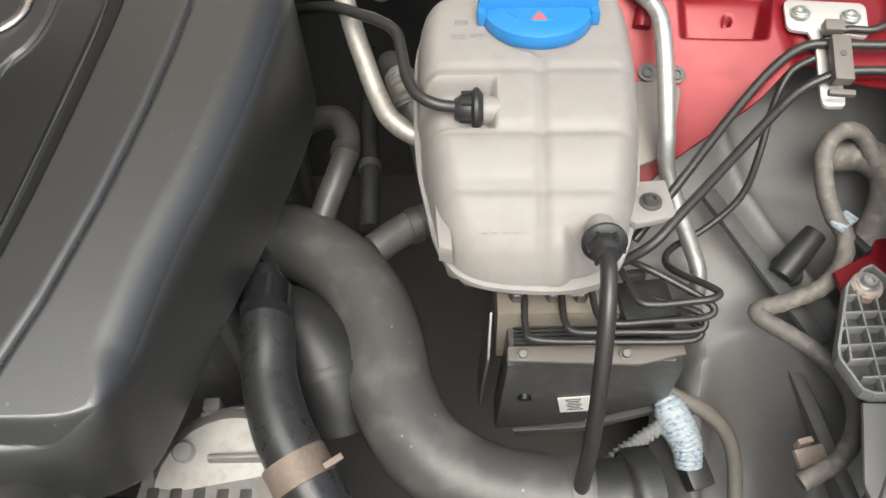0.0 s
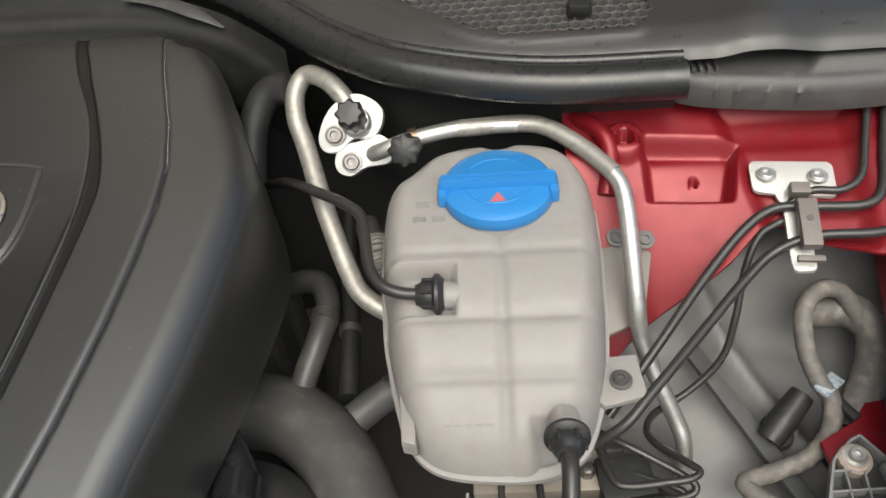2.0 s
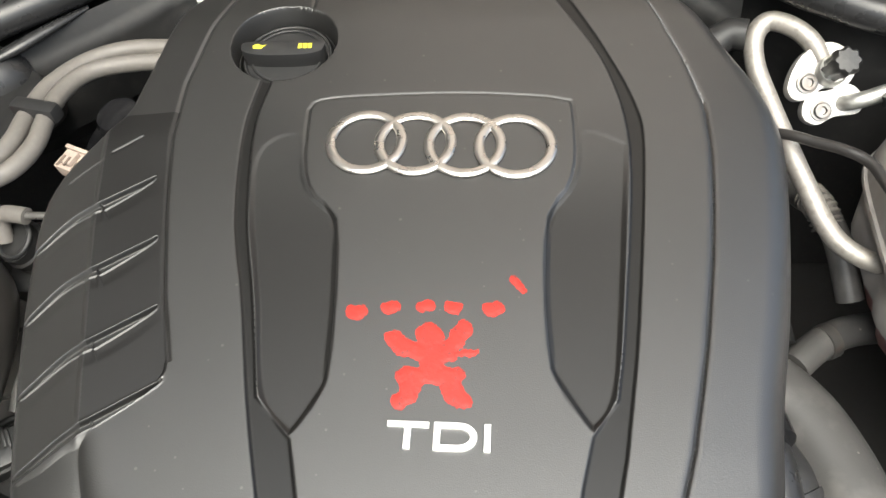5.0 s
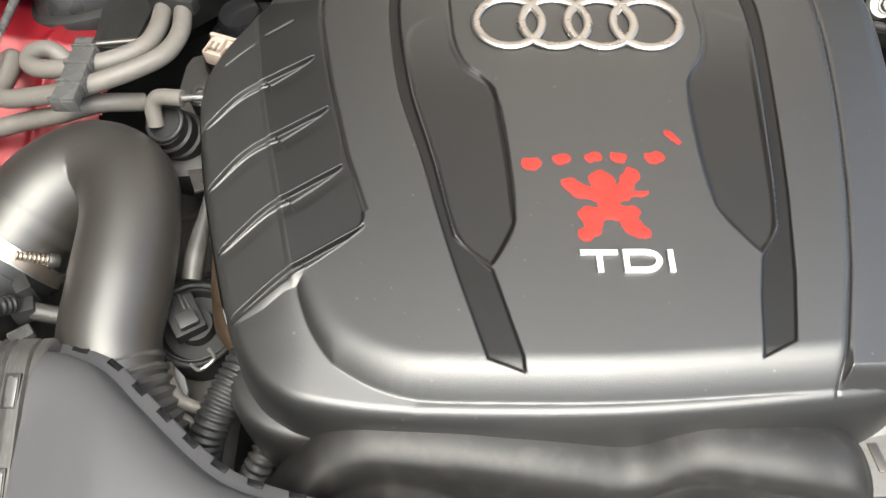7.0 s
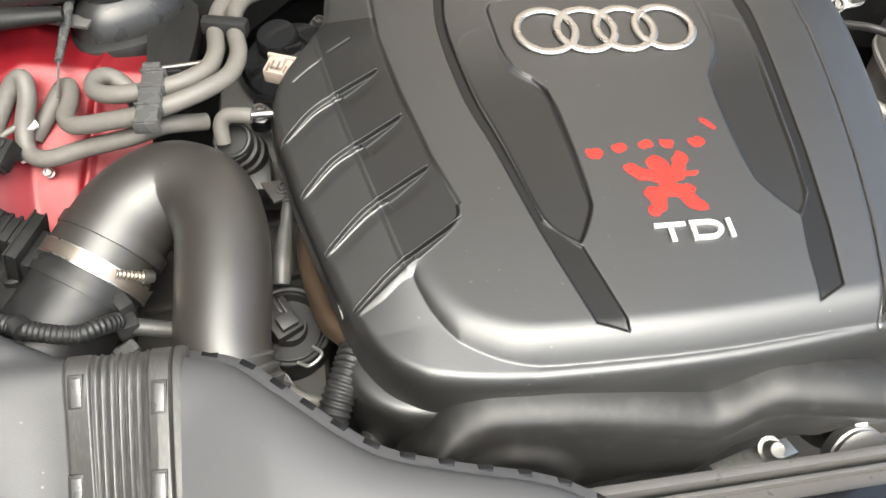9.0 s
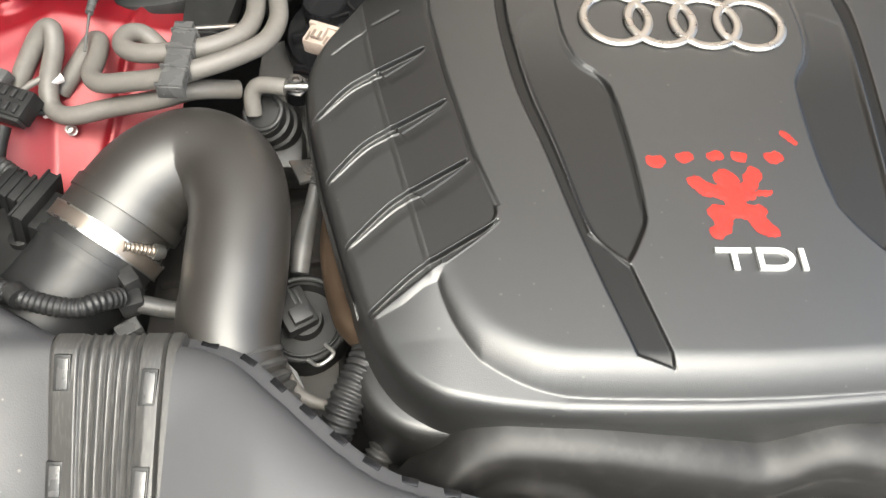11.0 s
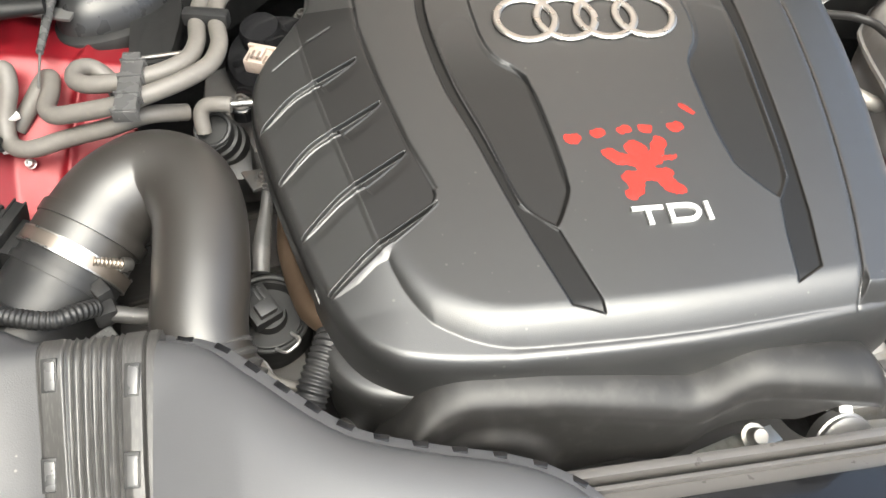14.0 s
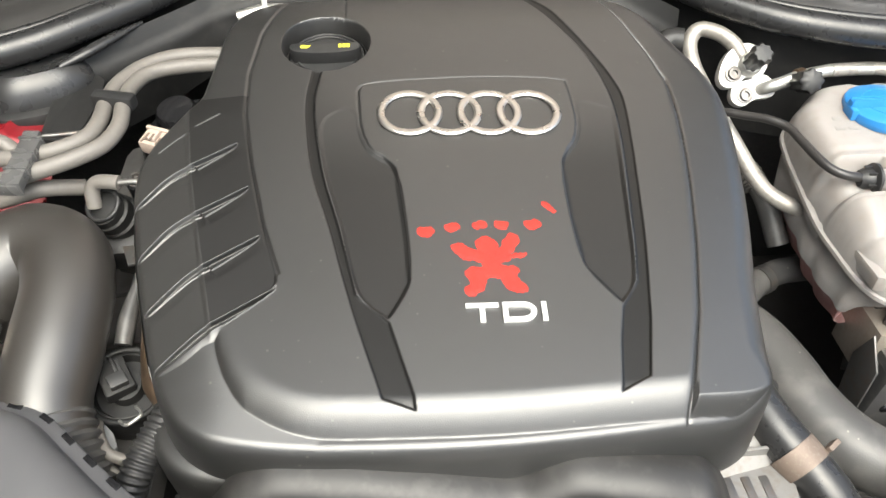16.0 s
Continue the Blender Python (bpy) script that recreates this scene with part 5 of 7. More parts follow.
def quick_connector(parent, origin, axis, name="connector"):
    c = lathe(name, [(0.0062, 0.014), (0.0070, 0.012), (0.0085, 0.010), (0.0085, 0.004), (0.0105, 0.0035), (0.0125, 0.002), (0.0125, 0.0), (0.0105, -0.0015), (0.009, -0.003)][::-1], origin, axis, BLACK, parent,
              "black ribbed quick connector", seg=24)
    for k in range(6):
        a = 2 * math.pi * k / 6
        m = frame_of(axis, origin)
        block("rib", (0.0020, 0.0020, 0.008), m @ Matrix.Translation((0.0092 * math.cos(a), 0.0092 * math.sin(a), 0.006)), BLACK, c, bevel=0.0004)
    return c


def vent_hose():
    h = thing("vent_hose", "thin black vent hose running from the reservoir past the engine cover", "hose")
    quick_connector(h, Vector((0.0225, 0.3640, 0.8745)), (-1, 0.0, 0.0))
    tube("hose", [(0.013, 0.363, 0.876), (-0.002, 0.363, 0.879), (-0.013, 0.369, 0.881), (-0.020, 0.382, 0.883), (-0.0245, 0.405, 0.884), (-0.029, 0.423, 0.885), (-0.0410, 0.4350, 0.885), (-0.0560, 0.4480, 0.881),
                  (-0.0720, 0.4620, 0.876), (-0.0980, 0.4960, 0.852), (-0.1250, 0.5280, 0.824), (-0.1440, 0.5620, 0.816), (-0.1500, 0.5920, 0.828)], 0.0037, LINE, h, seg=12)


vent_hose()


def return_hose():
    h = thing("return_hose", "thin black coolant hose hanging from the reservoir front", "hose")
    quick_connector(h, Vector((0.0905, 0.2790, 0.8560)), (0.0, -0.95, 0.30))
    tube("hose", [(0.0905, 0.270, 0.858), (0.0905, 0.256, 0.858), (0.089, 0.236, 0.846), (0.0875, 0.214, 0.815), (0.086, 0.199, 0.780), (0.084, 0.188, 0.740), (0.082, 0.184, 0.700)], 0.0047, LINE, h, seg=12)


return_hose()

# ---- air conditioning lines ----
def ac_lines():
    a = thing("suction_pipe", "dull aluminium air conditioning pipe with a bolted flange", "pipe")
    tube("pipe", [(-0.0375, 0.5060, 0.8930), (-0.042, 0.514, 0.902), (-0.049, 0.522, 0.910), (-0.060, 0.533, 0.914), (-0.074, 0.541, 0.913), (-0.083, 0.534, 0.905), (-0.083, 0.518, 0.893), (-0.076, 0.500, 0.880),
                  (-0.064, 0.465, 0.862), (-0.054, 0.440, 0.848), (-0.045, 0.420, 0.836), (-0.036, 0.405, 0.829), (-0.020, 0.395, 0.823), (0.004, 0.390, 0.816)], 0.0070, WEATHERED, a, seg=16)
    face = Vector((0, -0.72, 0.69))

    def laid(x, y, z):
        return Matrix.Translation((x, y, z)) @ Matrix.Rotation(math.atan2(0.72, 0.69), 4, "X")
    at = laid(-0.0440, 0.5020, 0.8965)
    plate("flange", [(1.22 * u, 1.22 * v) for u, v in [(-0.0170, -0.0080), (-0.0135, 0.0040), (-0.0060, 0.0130), (0.0070, 0.0175), (0.0195, 0.0100), (0.0205, 0.0000), (0.0140, -0.0085), (0.0030, -0.0085), (-0.0040, -0.0145), (-0.0130, -0.0150)]], 0.010, at, PALE, a, "pale aluminium flange", bevel=0.0012, smooth=4)
    bolt("bolt", (-0.0522, 0.4960, 0.8925), face, DARKSTEEL, a, r=0.0055, h=0.004, flange=1.3)
    lathe("valve_base", [(0.0105, -0.002), (0.0105, 0.004), (0.009, 0.006)], (-0.0365, 0.5020, 0.8975), (0, -0.6, 0.8), ALU, a, seg=24)
    lathe("valve_cap", [(0.0080, 0.000), (0.0080, 0.016), (0.0092, 0.018), (0.0092, 0.025), (0.0075, 0.027), (0.0002, 0.0275)], (-0.0365, 0.5010, 0.8990), (0.0, -0.62, 0.78), BLACK, a, "black ribbed service cap", seg=40, lobes=8, lobe=0.11)
    tube("insulation", [(-0.088, 0.536, 0.905), (-0.100, 0.540, 0.903), (-0.112, 0.536, 0.894), (-0.121, 0.522, 0.876), (-0.124, 0.500, 0.850)], 0.0115, BLACK, a, "black insulating sleeve")

    b = thing("pressure_pipe", "dull aluminium air conditioning pipe bent round the reservoir", "pipe")
    plate("flange", [(1.25 * u, 1.25 * v + 0.001) for u, v in [(-0.0150, -0.0020), (-0.0110, 0.0060), (0.0000, 0.0085), (0.0110, 0.0115), (0.0185, 0.0040), (0.0160, -0.0045), (0.0030, -0.0065), (-0.0060, -0.0110), (-0.0130, -0.0085)]], 0.009, laid(-0.0355, 0.4865, 0.8795), PALE, b, "pale aluminium flange", bevel=0.0012, smooth=4)
    bolt("bolt", (-0.0416, 0.4840, 0.8775), face, DARKSTEEL, b, r=0.0055, h=0.004, flange=1.3)
    tube("pipe", [(-0.0270, 0.4910, 0.8780), (-0.0235, 0.4840, 0.8850), (-0.012, 0.4820, 0.8910), (0.003, 0.4850, 0.8945), (0.038, 0.491, 0.897), (0.074, 0.492, 0.896)], 0.0056, ALU, b, seg=14)
    tube("painted_pipe", [(0.034, 0.490, 0.897), (0.074, 0.493, 0.896), (0.094, 0.488, 0.895), (0.116, 0.470, 0.891), (0.134, 0.448, 0.887)], 0.0060, WEATHERED, b, "dark weathered stretch", seg=14)
    tube("pipe", [(0.130, 0.453, 0.888), (0.137, 0.441, 0.884), (0.1395, 0.425, 0.876), (0.141, 0.400, 0.858), (0.143, 0.382, 0.836), (0.146, 0.372, 0.814), (0.156, 0.356, 0.790), (0.168, 0.340, 0.766), (0.173, 0.329, 0.752), (0.174, 0.315, 0.722)],
         0.0056, ALU, b, seg=14)
    lathe("port_ring", [(0.0075, 0), (0.0075, 0.006)], (0.001, 0.4835, 0.895), (1, 0.25, 0.1), BRONZE, b, seg=20)
    lathe("port_cap", [(0.0085, -0.004), (0.0088, 0.014), (0.0098, 0.016), (0.0098, 0.022), (0.007, 0.024), (0.0002, 0.024)], (0.001, 0.476, 0.895), (-0.05, -0.75, 0.5), BLACK, b, "black ribbed service cap", seg=40, lobes=8, lobe=0.10)

    s = thing("spring_sleeve_hose", "black hose with a ribbed protective sleeve", "hose")
    tube("hose", [(-0.045, 0.498, 0.800), (-0.036, 0.470, 0.806), (-0.030, 0.455, 0.812), (-0.020, 0.430, 0.800), (-0.010, 0.400, 0.770)], 0.010, RUBBER, s)
    tube("ribbed_sleeve", [(-0.034, 0.468, 0.810), (-0.030, 0.452, 0.812), (-0.026, 0.440, 0.806)], 0.0110, HOSE, s, wave=(0.0042, 0.0012))


ac_lines()

# ---- charge air hoses ----
def charge_hoses():
    h = thing("charge_air_hose", "thick dusty black rubber charge air hose with an S bend", "hose")
    tube("hose", [(-0.190, 0.372, 0.738), (-0.153, 0.374, 0.736), (-0.112, 0.372, 0.734), (-0.080, 0.353, 0.733), (-0.055, 0.323, 0.732), (-0.041, 0.288, 0.730), (-0.032, 0.252, 0.728), (-0.013, 0.219, 0.724), (0.018, 0.199, 0.718), (0.055, 0.192, 0.714), (0.092, 0.191, 0.712)],
         (0.029, 0.029, 0.0285, 0.028, 0.028, 0.028, 0.028, 0.0275, 0.0265, 0.0255, 0.025), RUBBER, h, seg=28, n=10)
    tube("clamp", [(0.078, 0.1895, 0.712), (0.090, 0.190, 0.712)], 0.0268, DULLCAST, h, "pale band clamp", seg=28)
    tube("coupling", [(0.086, 0.190, 0.712), (0.112, 0.192, 0.711), (0.118, 0.193, 0.711), (0.130, 0.195, 0.710)], (0.024, 0.024, 0.029, 0.029), BLACK, h, "black plastic coupling", seg=28, n=3)
    c = thing("coolant_hose", "black coolant hose with a rusty clamp beside the alternator", "hose")
    tube("hose", [(-0.128, 0.320, 0.790), (-0.112, 0.290, 0.792), (-0.104, 0.262, 0.788), (-0.101, 0.236, 0.780), (-0.091, 0.208, 0.772), (-0.078, 0.186, 0.764), (-0.062, 0.160, 0.752), (-0.050, 0.138, 0.735)],
         (0.014, 0.016, 0.016, 0.0165, 0.0175, 0.018, 0.018, 0.018), SEAL, c, seg=22)
    tube("clamp", [(-0.083, 0.192, 0.766), (-0.074, 0.178, 0.761)], 0.0192, RUST, c, "rusty spring clamp", seg=22)
    block("clamp_ear", (0.012, 0.004, 0.009), pose(-0.058, 0.186, 0.776, 20, 0, 35), RUST, c, bevel=0.001)
    tube("plug", [(-0.106, 0.286, 0.800), (-0.104, 0.268, 0.802)], 0.015, GLOSSY, c)


charge_hoses()


def alternator():
    a = thing("alternator", "cast aluminium alternator housing with cooling slots", "alternator")
    m = pose(-0.118, 0.178, 0.735, 12, 0, -8)
    lathe("housing", [(0.046, -0.03), (0.052, -0.02), (0.052, 0.03), (0.046, 0.038), (0.030, 0.040)], (-0.120, 0.190, 0.720), (0.1, -0.5, 0.9), CAST, a, seg=32)
    plate("slotted_cover", [(-0.170, 0.183), (-0.159, 0.188), (-0.093, 0.189), (-0.086, 0.170), (-0.090, 0.140), (-0.172, 0.140)], 0.028, pose(0, 0, 0.760), CAST, a, "pale cast plate with slots", bevel=0.002)
    for k in range(5):
        block("slot", (0.0068, 0.020, 0.003), pose(-0.161 + 0.0133 * k, 0.1655, 0.7595, 0, 0, 3), DARKSTEEL, a, "dark rusty slot", bevel=0.0012)
    plate("rear_web", [(-0.147, 0.202), (-0.143, 0.216), (-0.112, 0.218), (-0.098, 0.200), (-0.091, 0.190), (-0.131, 0.187)], 0.020, pose(0, 0, 0.757), DULLCAST, a, "grey stepped casting web", bevel=0.002)
    for x0, y0, x1, y1 in ((-0.140, 0.2150, -0.104, 0.2215), (-0.112, 0.2160, -0.098, 0.1900), (-0.131, 0.1895, -0.095, 0.1915)):
        m = Matrix.Translation(((x0 + x1) / 2, (y0 + y1) / 2, 0.764)) @ Matrix.Rotation(math.atan2(y1 - y0, x1 - x0), 4, "Z")
        part("web_rib", block_bm((math.hypot(x1 - x0, y1 - y0), 0.003, 0.016), m, 0.001), CAST, a)
    block("lug", (0.010, 0.008, 0.014), pose(-0.1345, 0.2215, 0.767, 0, 0, 5), DULLCAST, a, bevel=0.0015)
    lathe("bolt_tower", [(0.011, -0.02), (0.011, 0.004), (0.0095, 0.006)], (-0.1445, 0.1955, 0.760), (0, -0.25, 1), CAST, a, seg=24)
    bolt("bolt", (-0.1450, 0.1940, 0.766), (0, -0.3, 1), GALV, a, r=0.0062, h=0.008, socket=False)
    bolt("bolt", (-0.1606, 0.1441, 0.757), (0, -0.6, 1), GALV, a, r=0.006, h=0.008)
    plate("tensioner_arm", [(-0.2760, 0.1300), (-0.2440, 0.1375), (-0.2120, 0.1415), (-0.2080, 0.1290), (-0.2400, 0.1230), (-0.2710, 0.1180)], 0.008, pose(0, 0, 0.753), ALU, a, "pale alloy tensioner arm")
    lathe("pulley", [(0.022, -0.006), (0.026, -0.004), (0.026, 0.004), (0.0245, 0.005), (0.0245, 0.008), (0.020, 0.010), (0.008, 0.010)], (-0.166, 0.122, 0.744), (0.1, -0.8, 0.6), GALV, a, seg=28)
    p = thing("hose_flange", "black water pipe flange beside the hoses", "pipe")
    tube("pipe", [(-0.125, 0.312, 0.735), (-0.100, 0.296, 0.738), (-0.078, 0.270, 0.725), (-0.070, 0.240, 0.700)], (0.022, 0.026, 0.028, 0.024), BLACK, p, seg=28)
    lathe("collar", [(0.030, 0), (0.031, 0.004), (0.030, 0.008)], (-0.079, 0.272, 0.726), (0.3, -0.8, -0.5), BLACK, p, seg=28)


alternator()


def engine_side_hoses():
    a = thing("lower_hose", "dusty rubber hose looping low beside the engine", "hose", "hoses low in the bay")
    tube("hose", [(-0.118, 0.478, 0.752), (-0.099, 0.473, 0.766), (-0.083, 0.464, 0.771), (-0.075, 0.441, 0.770), (-0.080, 0.414, 0.766), (-0.090, 0.390, 0.752), (-0.098, 0.370, 0.735)], 0.0095, RUBBER, a, seg=18)
    lathe("clamp", [(0.011, -0.004), (0.011, 0.004)], (-0.0765, 0.432, 0.770), (-0.1, -0.99, 0.0), DARKSTEEL, a, seg=22)
    b = thing("lower_hose", "thin black hose hanging low beside the engine", "hose", "hoses low in the bay")
    tube("hose", [(-0.068, 0.540, 0.780), (-0.065, 0.500, 0.764), (-0.062, 0.460, 0.758), (-0.058, 0.417, 0.754), (-0.056, 0.375, 0.748)], 0.0075, TRIM, b, seg=14)
    lathe("clamp", [(0.0088, -0.003), (0.0088, 0.003)], (-0.0595, 0.430, 0.755), (0.08, -0.99, -0.08), DARKSTEEL, b, seg=20)
    c = thing("lower_hose", "dusty rubber branch hose running low under the reservoir", "hose", "hoses low in the bay")
    tube("hose", [(-0.052, 0.360, 0.742), (-0.030, 0.378, 0.744), (-0.006, 0.390, 0.744), (0.030, 0.398, 0.740)], 0.012, RUBBER, c, seg=18)
    lathe("clamp", [(0.0135, -0.004), (0.0135, 0.004)], (-0.024, 0.381, 0.744), (0.9, 0.45, 0.0), DARKSTEEL, c, seg=22)


engine_side_hoses()

# ---- brake unit ----
def brake_unit():
    u = thing("brake_hydraulic_unit", "black brake control module under a silver valve block", "brake unit")
    block("valve_block", (0.084, 0.050, 0.055), pose(0.0770, 0.316, 0.739, 0, 0, 1), VALVE, u, "tarnished silver valve block", bevel=0.001)
    upright = Matrix(((1, 0, 0, 0), (0, 0, -1, 0.2665), (0, 1, 0, 0), (0, 0, 0, 1)))
    plate("module", [(0.036, 0.644), (0.092, 0.654), (0.144, 0.682), (0.155, 0.696), (0.157, 0.738), (0.150, 0.748), (0.118, 0.749), (0.112, 0.743), (0.102, 0.743), (0.096, 0.748), (0.058, 0.747), (0.052, 0.741), (0.042, 0.740)], 0.030, upright, MODULE, u, bevel=0.004)
    block("module_top", (0.112, 0.030, 0.080), pose(0.098, 0.288, 0.709, 0, 0, 2), MODULE, u, bevel=0.004)
    for i in range(6):
        block("cooling_rib", (0.100, 0.0016, 0.003), pose(0.096, 0.279 + 0.003 * i, 0.7495, 0, 0, 2), BLACK, u, bevel=0.0005)
    plate("mount_rail", [(0.042, 0.274), (0.155, 0.278), (0.155, 0.270), (0.125, 0.262), (0.042, 0.264)], 0.003, pose(0, 0, 0.7525), TAUPE, u, "taupe steel rail", bevel=0.0008)
    plate("lower_bracket", [(0.050, 0.640), (0.100, 0.648), (0.150, 0.679), (0.153, 0.674), (0.102, 0.641), (0.052, 0.632)], 0.020, upright, DULLCAST, u, "pale lower bracket", bevel=0.001)
    plate("side_plate", [(0.262, 0.695), (0.268, 0.745), (0.292, 0.765), (0.300, 0.735), (0.288, 0.690)], 0.002, Matrix(((0, 0.10, 1, -0.044), (1, 0, 0, 0), (0, 1, 0, 0), (0, 0, 0, 1))), DARKSTEEL, u, "bare steel side plate", bevel=0.0005)
    tube("bumper", [(0.0555, 0.268, 0.697), (0.0555, 0.2645, 0.696)], 0.0050, GLOSSY, u)
    lm = pose(0.0915, 0.2658, 0.688, 90, 0, 0) @ Matrix.Rotation(radians(10), 4, "Z")
    block("sticker", (0.023, 0.022, 0.0006), lm, WHITE, u, "white printed sticker", bevel=0)
    for k in range(7):
        block("print_bar", (0.011 - 0.0015 * (k % 3), 0.0009, 0.0003), lm @ Matrix.Translation((-0.001, 0.008 - 0.0025 * k, 0.0005)), PRINT, u, bevel=0)
    bolt("bolt", (0.0515, 0.2680, 0.7530), (0, -0.4, 1), DULLCAST, u, r=0.003, h=0.004, socket=False)
    bolt("bolt", (0.1171, 0.2690, 0.7530), (0, -0.4, 1), DULLCAST, u, r=0.003, h=0.004, socket=False)
    for x in (0.048, 0.0715, 0.0895, 0.107):
        for y in (0.303, 0.324):
            lathe("port_nut", [(0.0052, 0), (0.0052, 0.006), (0.004, 0.0075), (0.0028, 0.0078)], (x, y, 0.7665), (0, 0, 1), DARKSTEEL, u, seg=6)
    block("plug_connector", (0.034, 0.030, 0.022), pose(0.130, 0.298, 0.762, 0, 0, 8), BLACK, u, bevel=0.003)
    block("plug_latch", (0.012, 0.006, 0.012), pose(0.124, 0.312, 0.776, 0, 0, 8), BLACK, u, bevel=0.0015)
    tube("loom_sleeve", [(0.110, 0.228, 0.668), (0.122, 0.236, 0.674), (0.138, 0.246, 0.678), (0.150, 0.253, 0.681)], 0.0050, GREYPLASTIC, u, wave=(0.0042, 0.0008))
    k = thing("brake_lines_low", "bundle of thin black coated brake lines bent beside the valve block", "brake lines")
    runs = [[(0.053, 0.316, 0.770), (0.0530, 0.300, 0.768), (0.0535, 0.282, 0.763), (0.060, 0.2735, 0.762), (0.106, 0.2725, 0.762), (0.150, 0.2730, 0.762), (0.1625, 0.2765, 0.763), (0.160, 0.283, 0.766), (0.140, 0.300, 0.760)],
            [(0.076, 0.313, 0.774), (0.0765, 0.296, 0.772), (0.078, 0.281, 0.770), (0.086, 0.2750, 0.769), (0.120, 0.2755, 0.769), (0.156, 0.2760, 0.769), (0.1645, 0.2805, 0.771), (0.159, 0.288, 0.774), (0.130, 0.302, 0.770)],
            [(0.0945, 0.311, 0.780), (0.095, 0.298, 0.779), (0.098, 0.2815, 0.777), (0.108, 0.2765, 0.777), (0.135, 0.2785, 0.777), (0.160, 0.2805, 0.777), (0.1690, 0.2850, 0.779), (0.1620, 0.2925, 0.782), (0.128, 0.310, 0.790), (0.112, 0.322, 0.785)],
            [(0.112, 0.316, 0.786), (0.115, 0.302, 0.789), (0.1205, 0.2850, 0.790), (0.131, 0.2820, 0.790), (0.150, 0.2835, 0.791), (0.164, 0.2850, 0.792), (0.1700, 0.2895, 0.792), (0.1640, 0.2975, 0.789), (0.150, 0.3180, 0.776), (0.1480, 0.332, 0.768),
             (0.1560, 0.346, 0.764), (0.180, 0.358, 0.772), (0.200, 0.370, 0.790), (0.2075, 0.384, 0.815), (0.2130, 0.402, 0.838), (0.222, 0.416, 0.856), (0.236, 0.421, 0.864)]]
    for r in runs:
        tube("brake_line", r, 0.0024, LINE, k, seg=10, n=6)
    j = thing("brake_lines_high", "black coated brake lines running up to the scuttle", "brake lines")
    ups = [[(0.100, 0.300, 0.800), (0.125, 0.304, 0.820), (0.145, 0.322, 0.830), (0.180, 0.358, 0.840), (0.208, 0.386, 0.850), (0.228, 0.401, 0.858), (0.252, 0.405, 0.866), (0.288, 0.404, 0.868), (0.303, 0.414, 0.870), (0.312, 0.440, 0.878), (0.3256, 0.487, 0.890), (0.333, 0.505, 0.893)],
           [(0.120, 0.320, 0.805), (0.150, 0.352, 0.826), (0.185, 0.392, 0.845), (0.212, 0.418, 0.860), (0.232, 0.428, 0.868), (0.255, 0.426, 0.870), (0.285, 0.424, 0.872), (0.297, 0.434, 0.876), (0.304, 0.460, 0.884), (0.3125, 0.490, 0.893), (0.318, 0.506, 0.896)],
           [(0.236, 0.430, 0.864), (0.255, 0.438, 0.872), (0.274, 0.436, 0.874), (0.287, 0.444, 0.878), (0.294, 0.466, 0.886), (0.3014, 0.4928, 0.895), (0.306, 0.508, 0.897)]]
    for i, r in enumerate(ups):
        tube("brake_line", r, (0.0031, 0.0031, 0.0025)[i], LINE, j, seg=10, n=6)
    b = thing("line_bracket", "pale zinc plated T shaped bracket bolted to the red wing", "bracket")
    plate("plate", [(0.2250, 0.462), (0.2225, 0.4605), (0.2215, 0.458), (0.2215, 0.445), (0.2225, 0.4425), (0.2250, 0.441), (0.2345, 0.4395), (0.2380, 0.430), (0.2365, 0.394), (0.2375, 0.3905), (0.240, 0.389), (0.249, 0.389), (0.2510, 0.3905), (0.2515, 0.395), (0.250, 0.430), (0.2535, 0.4375), (0.2695, 0.4355), (0.2720, 0.4365), (0.2730, 0.439), (0.2735, 0.455), (0.2725, 0.4575), (0.2700, 0.459)], 0.003,
          slope(0.8750, 0.452, 0.36), ZINC, b, bevel=0.0006)
    for x, y, z in ((0.231, 0.4521, 0.8750), (0.2625, 0.4490, 0.8740)):
        bolt("bolt", (x, y, z), (0, -0.05, 1), ALU, b, r=0.0048, h=0.003, flange=1.35)
    block("line_clip", (0.0115, 0.032, 0.008), pose(0.2475, 0.4110, 0.8705, 18, 0, -4), TAUPE, b, "taupe plastic line clip", bevel=0.001)
    lathe("clip_hole", [(0.0022, 0), (0.0021, 0.0006)], (0.2476, 0.4120, 0.8748), (0, -0.3, 1), DARK, b, seg=12)
    block("line_clip", (0.012, 0.008, 0.008), pose(0.2470, 0.4350, 0.8765, 18, 0, -4), TAUPE, b, "taupe plastic line clip", bevel=0.001)
    block("clip_lug", (0.016, 0.004, 0.004), pose(0.2450, 0.390, 0.862, 18, 0, -6), TAUPE, b, bevel=0.001)


brake_unit()


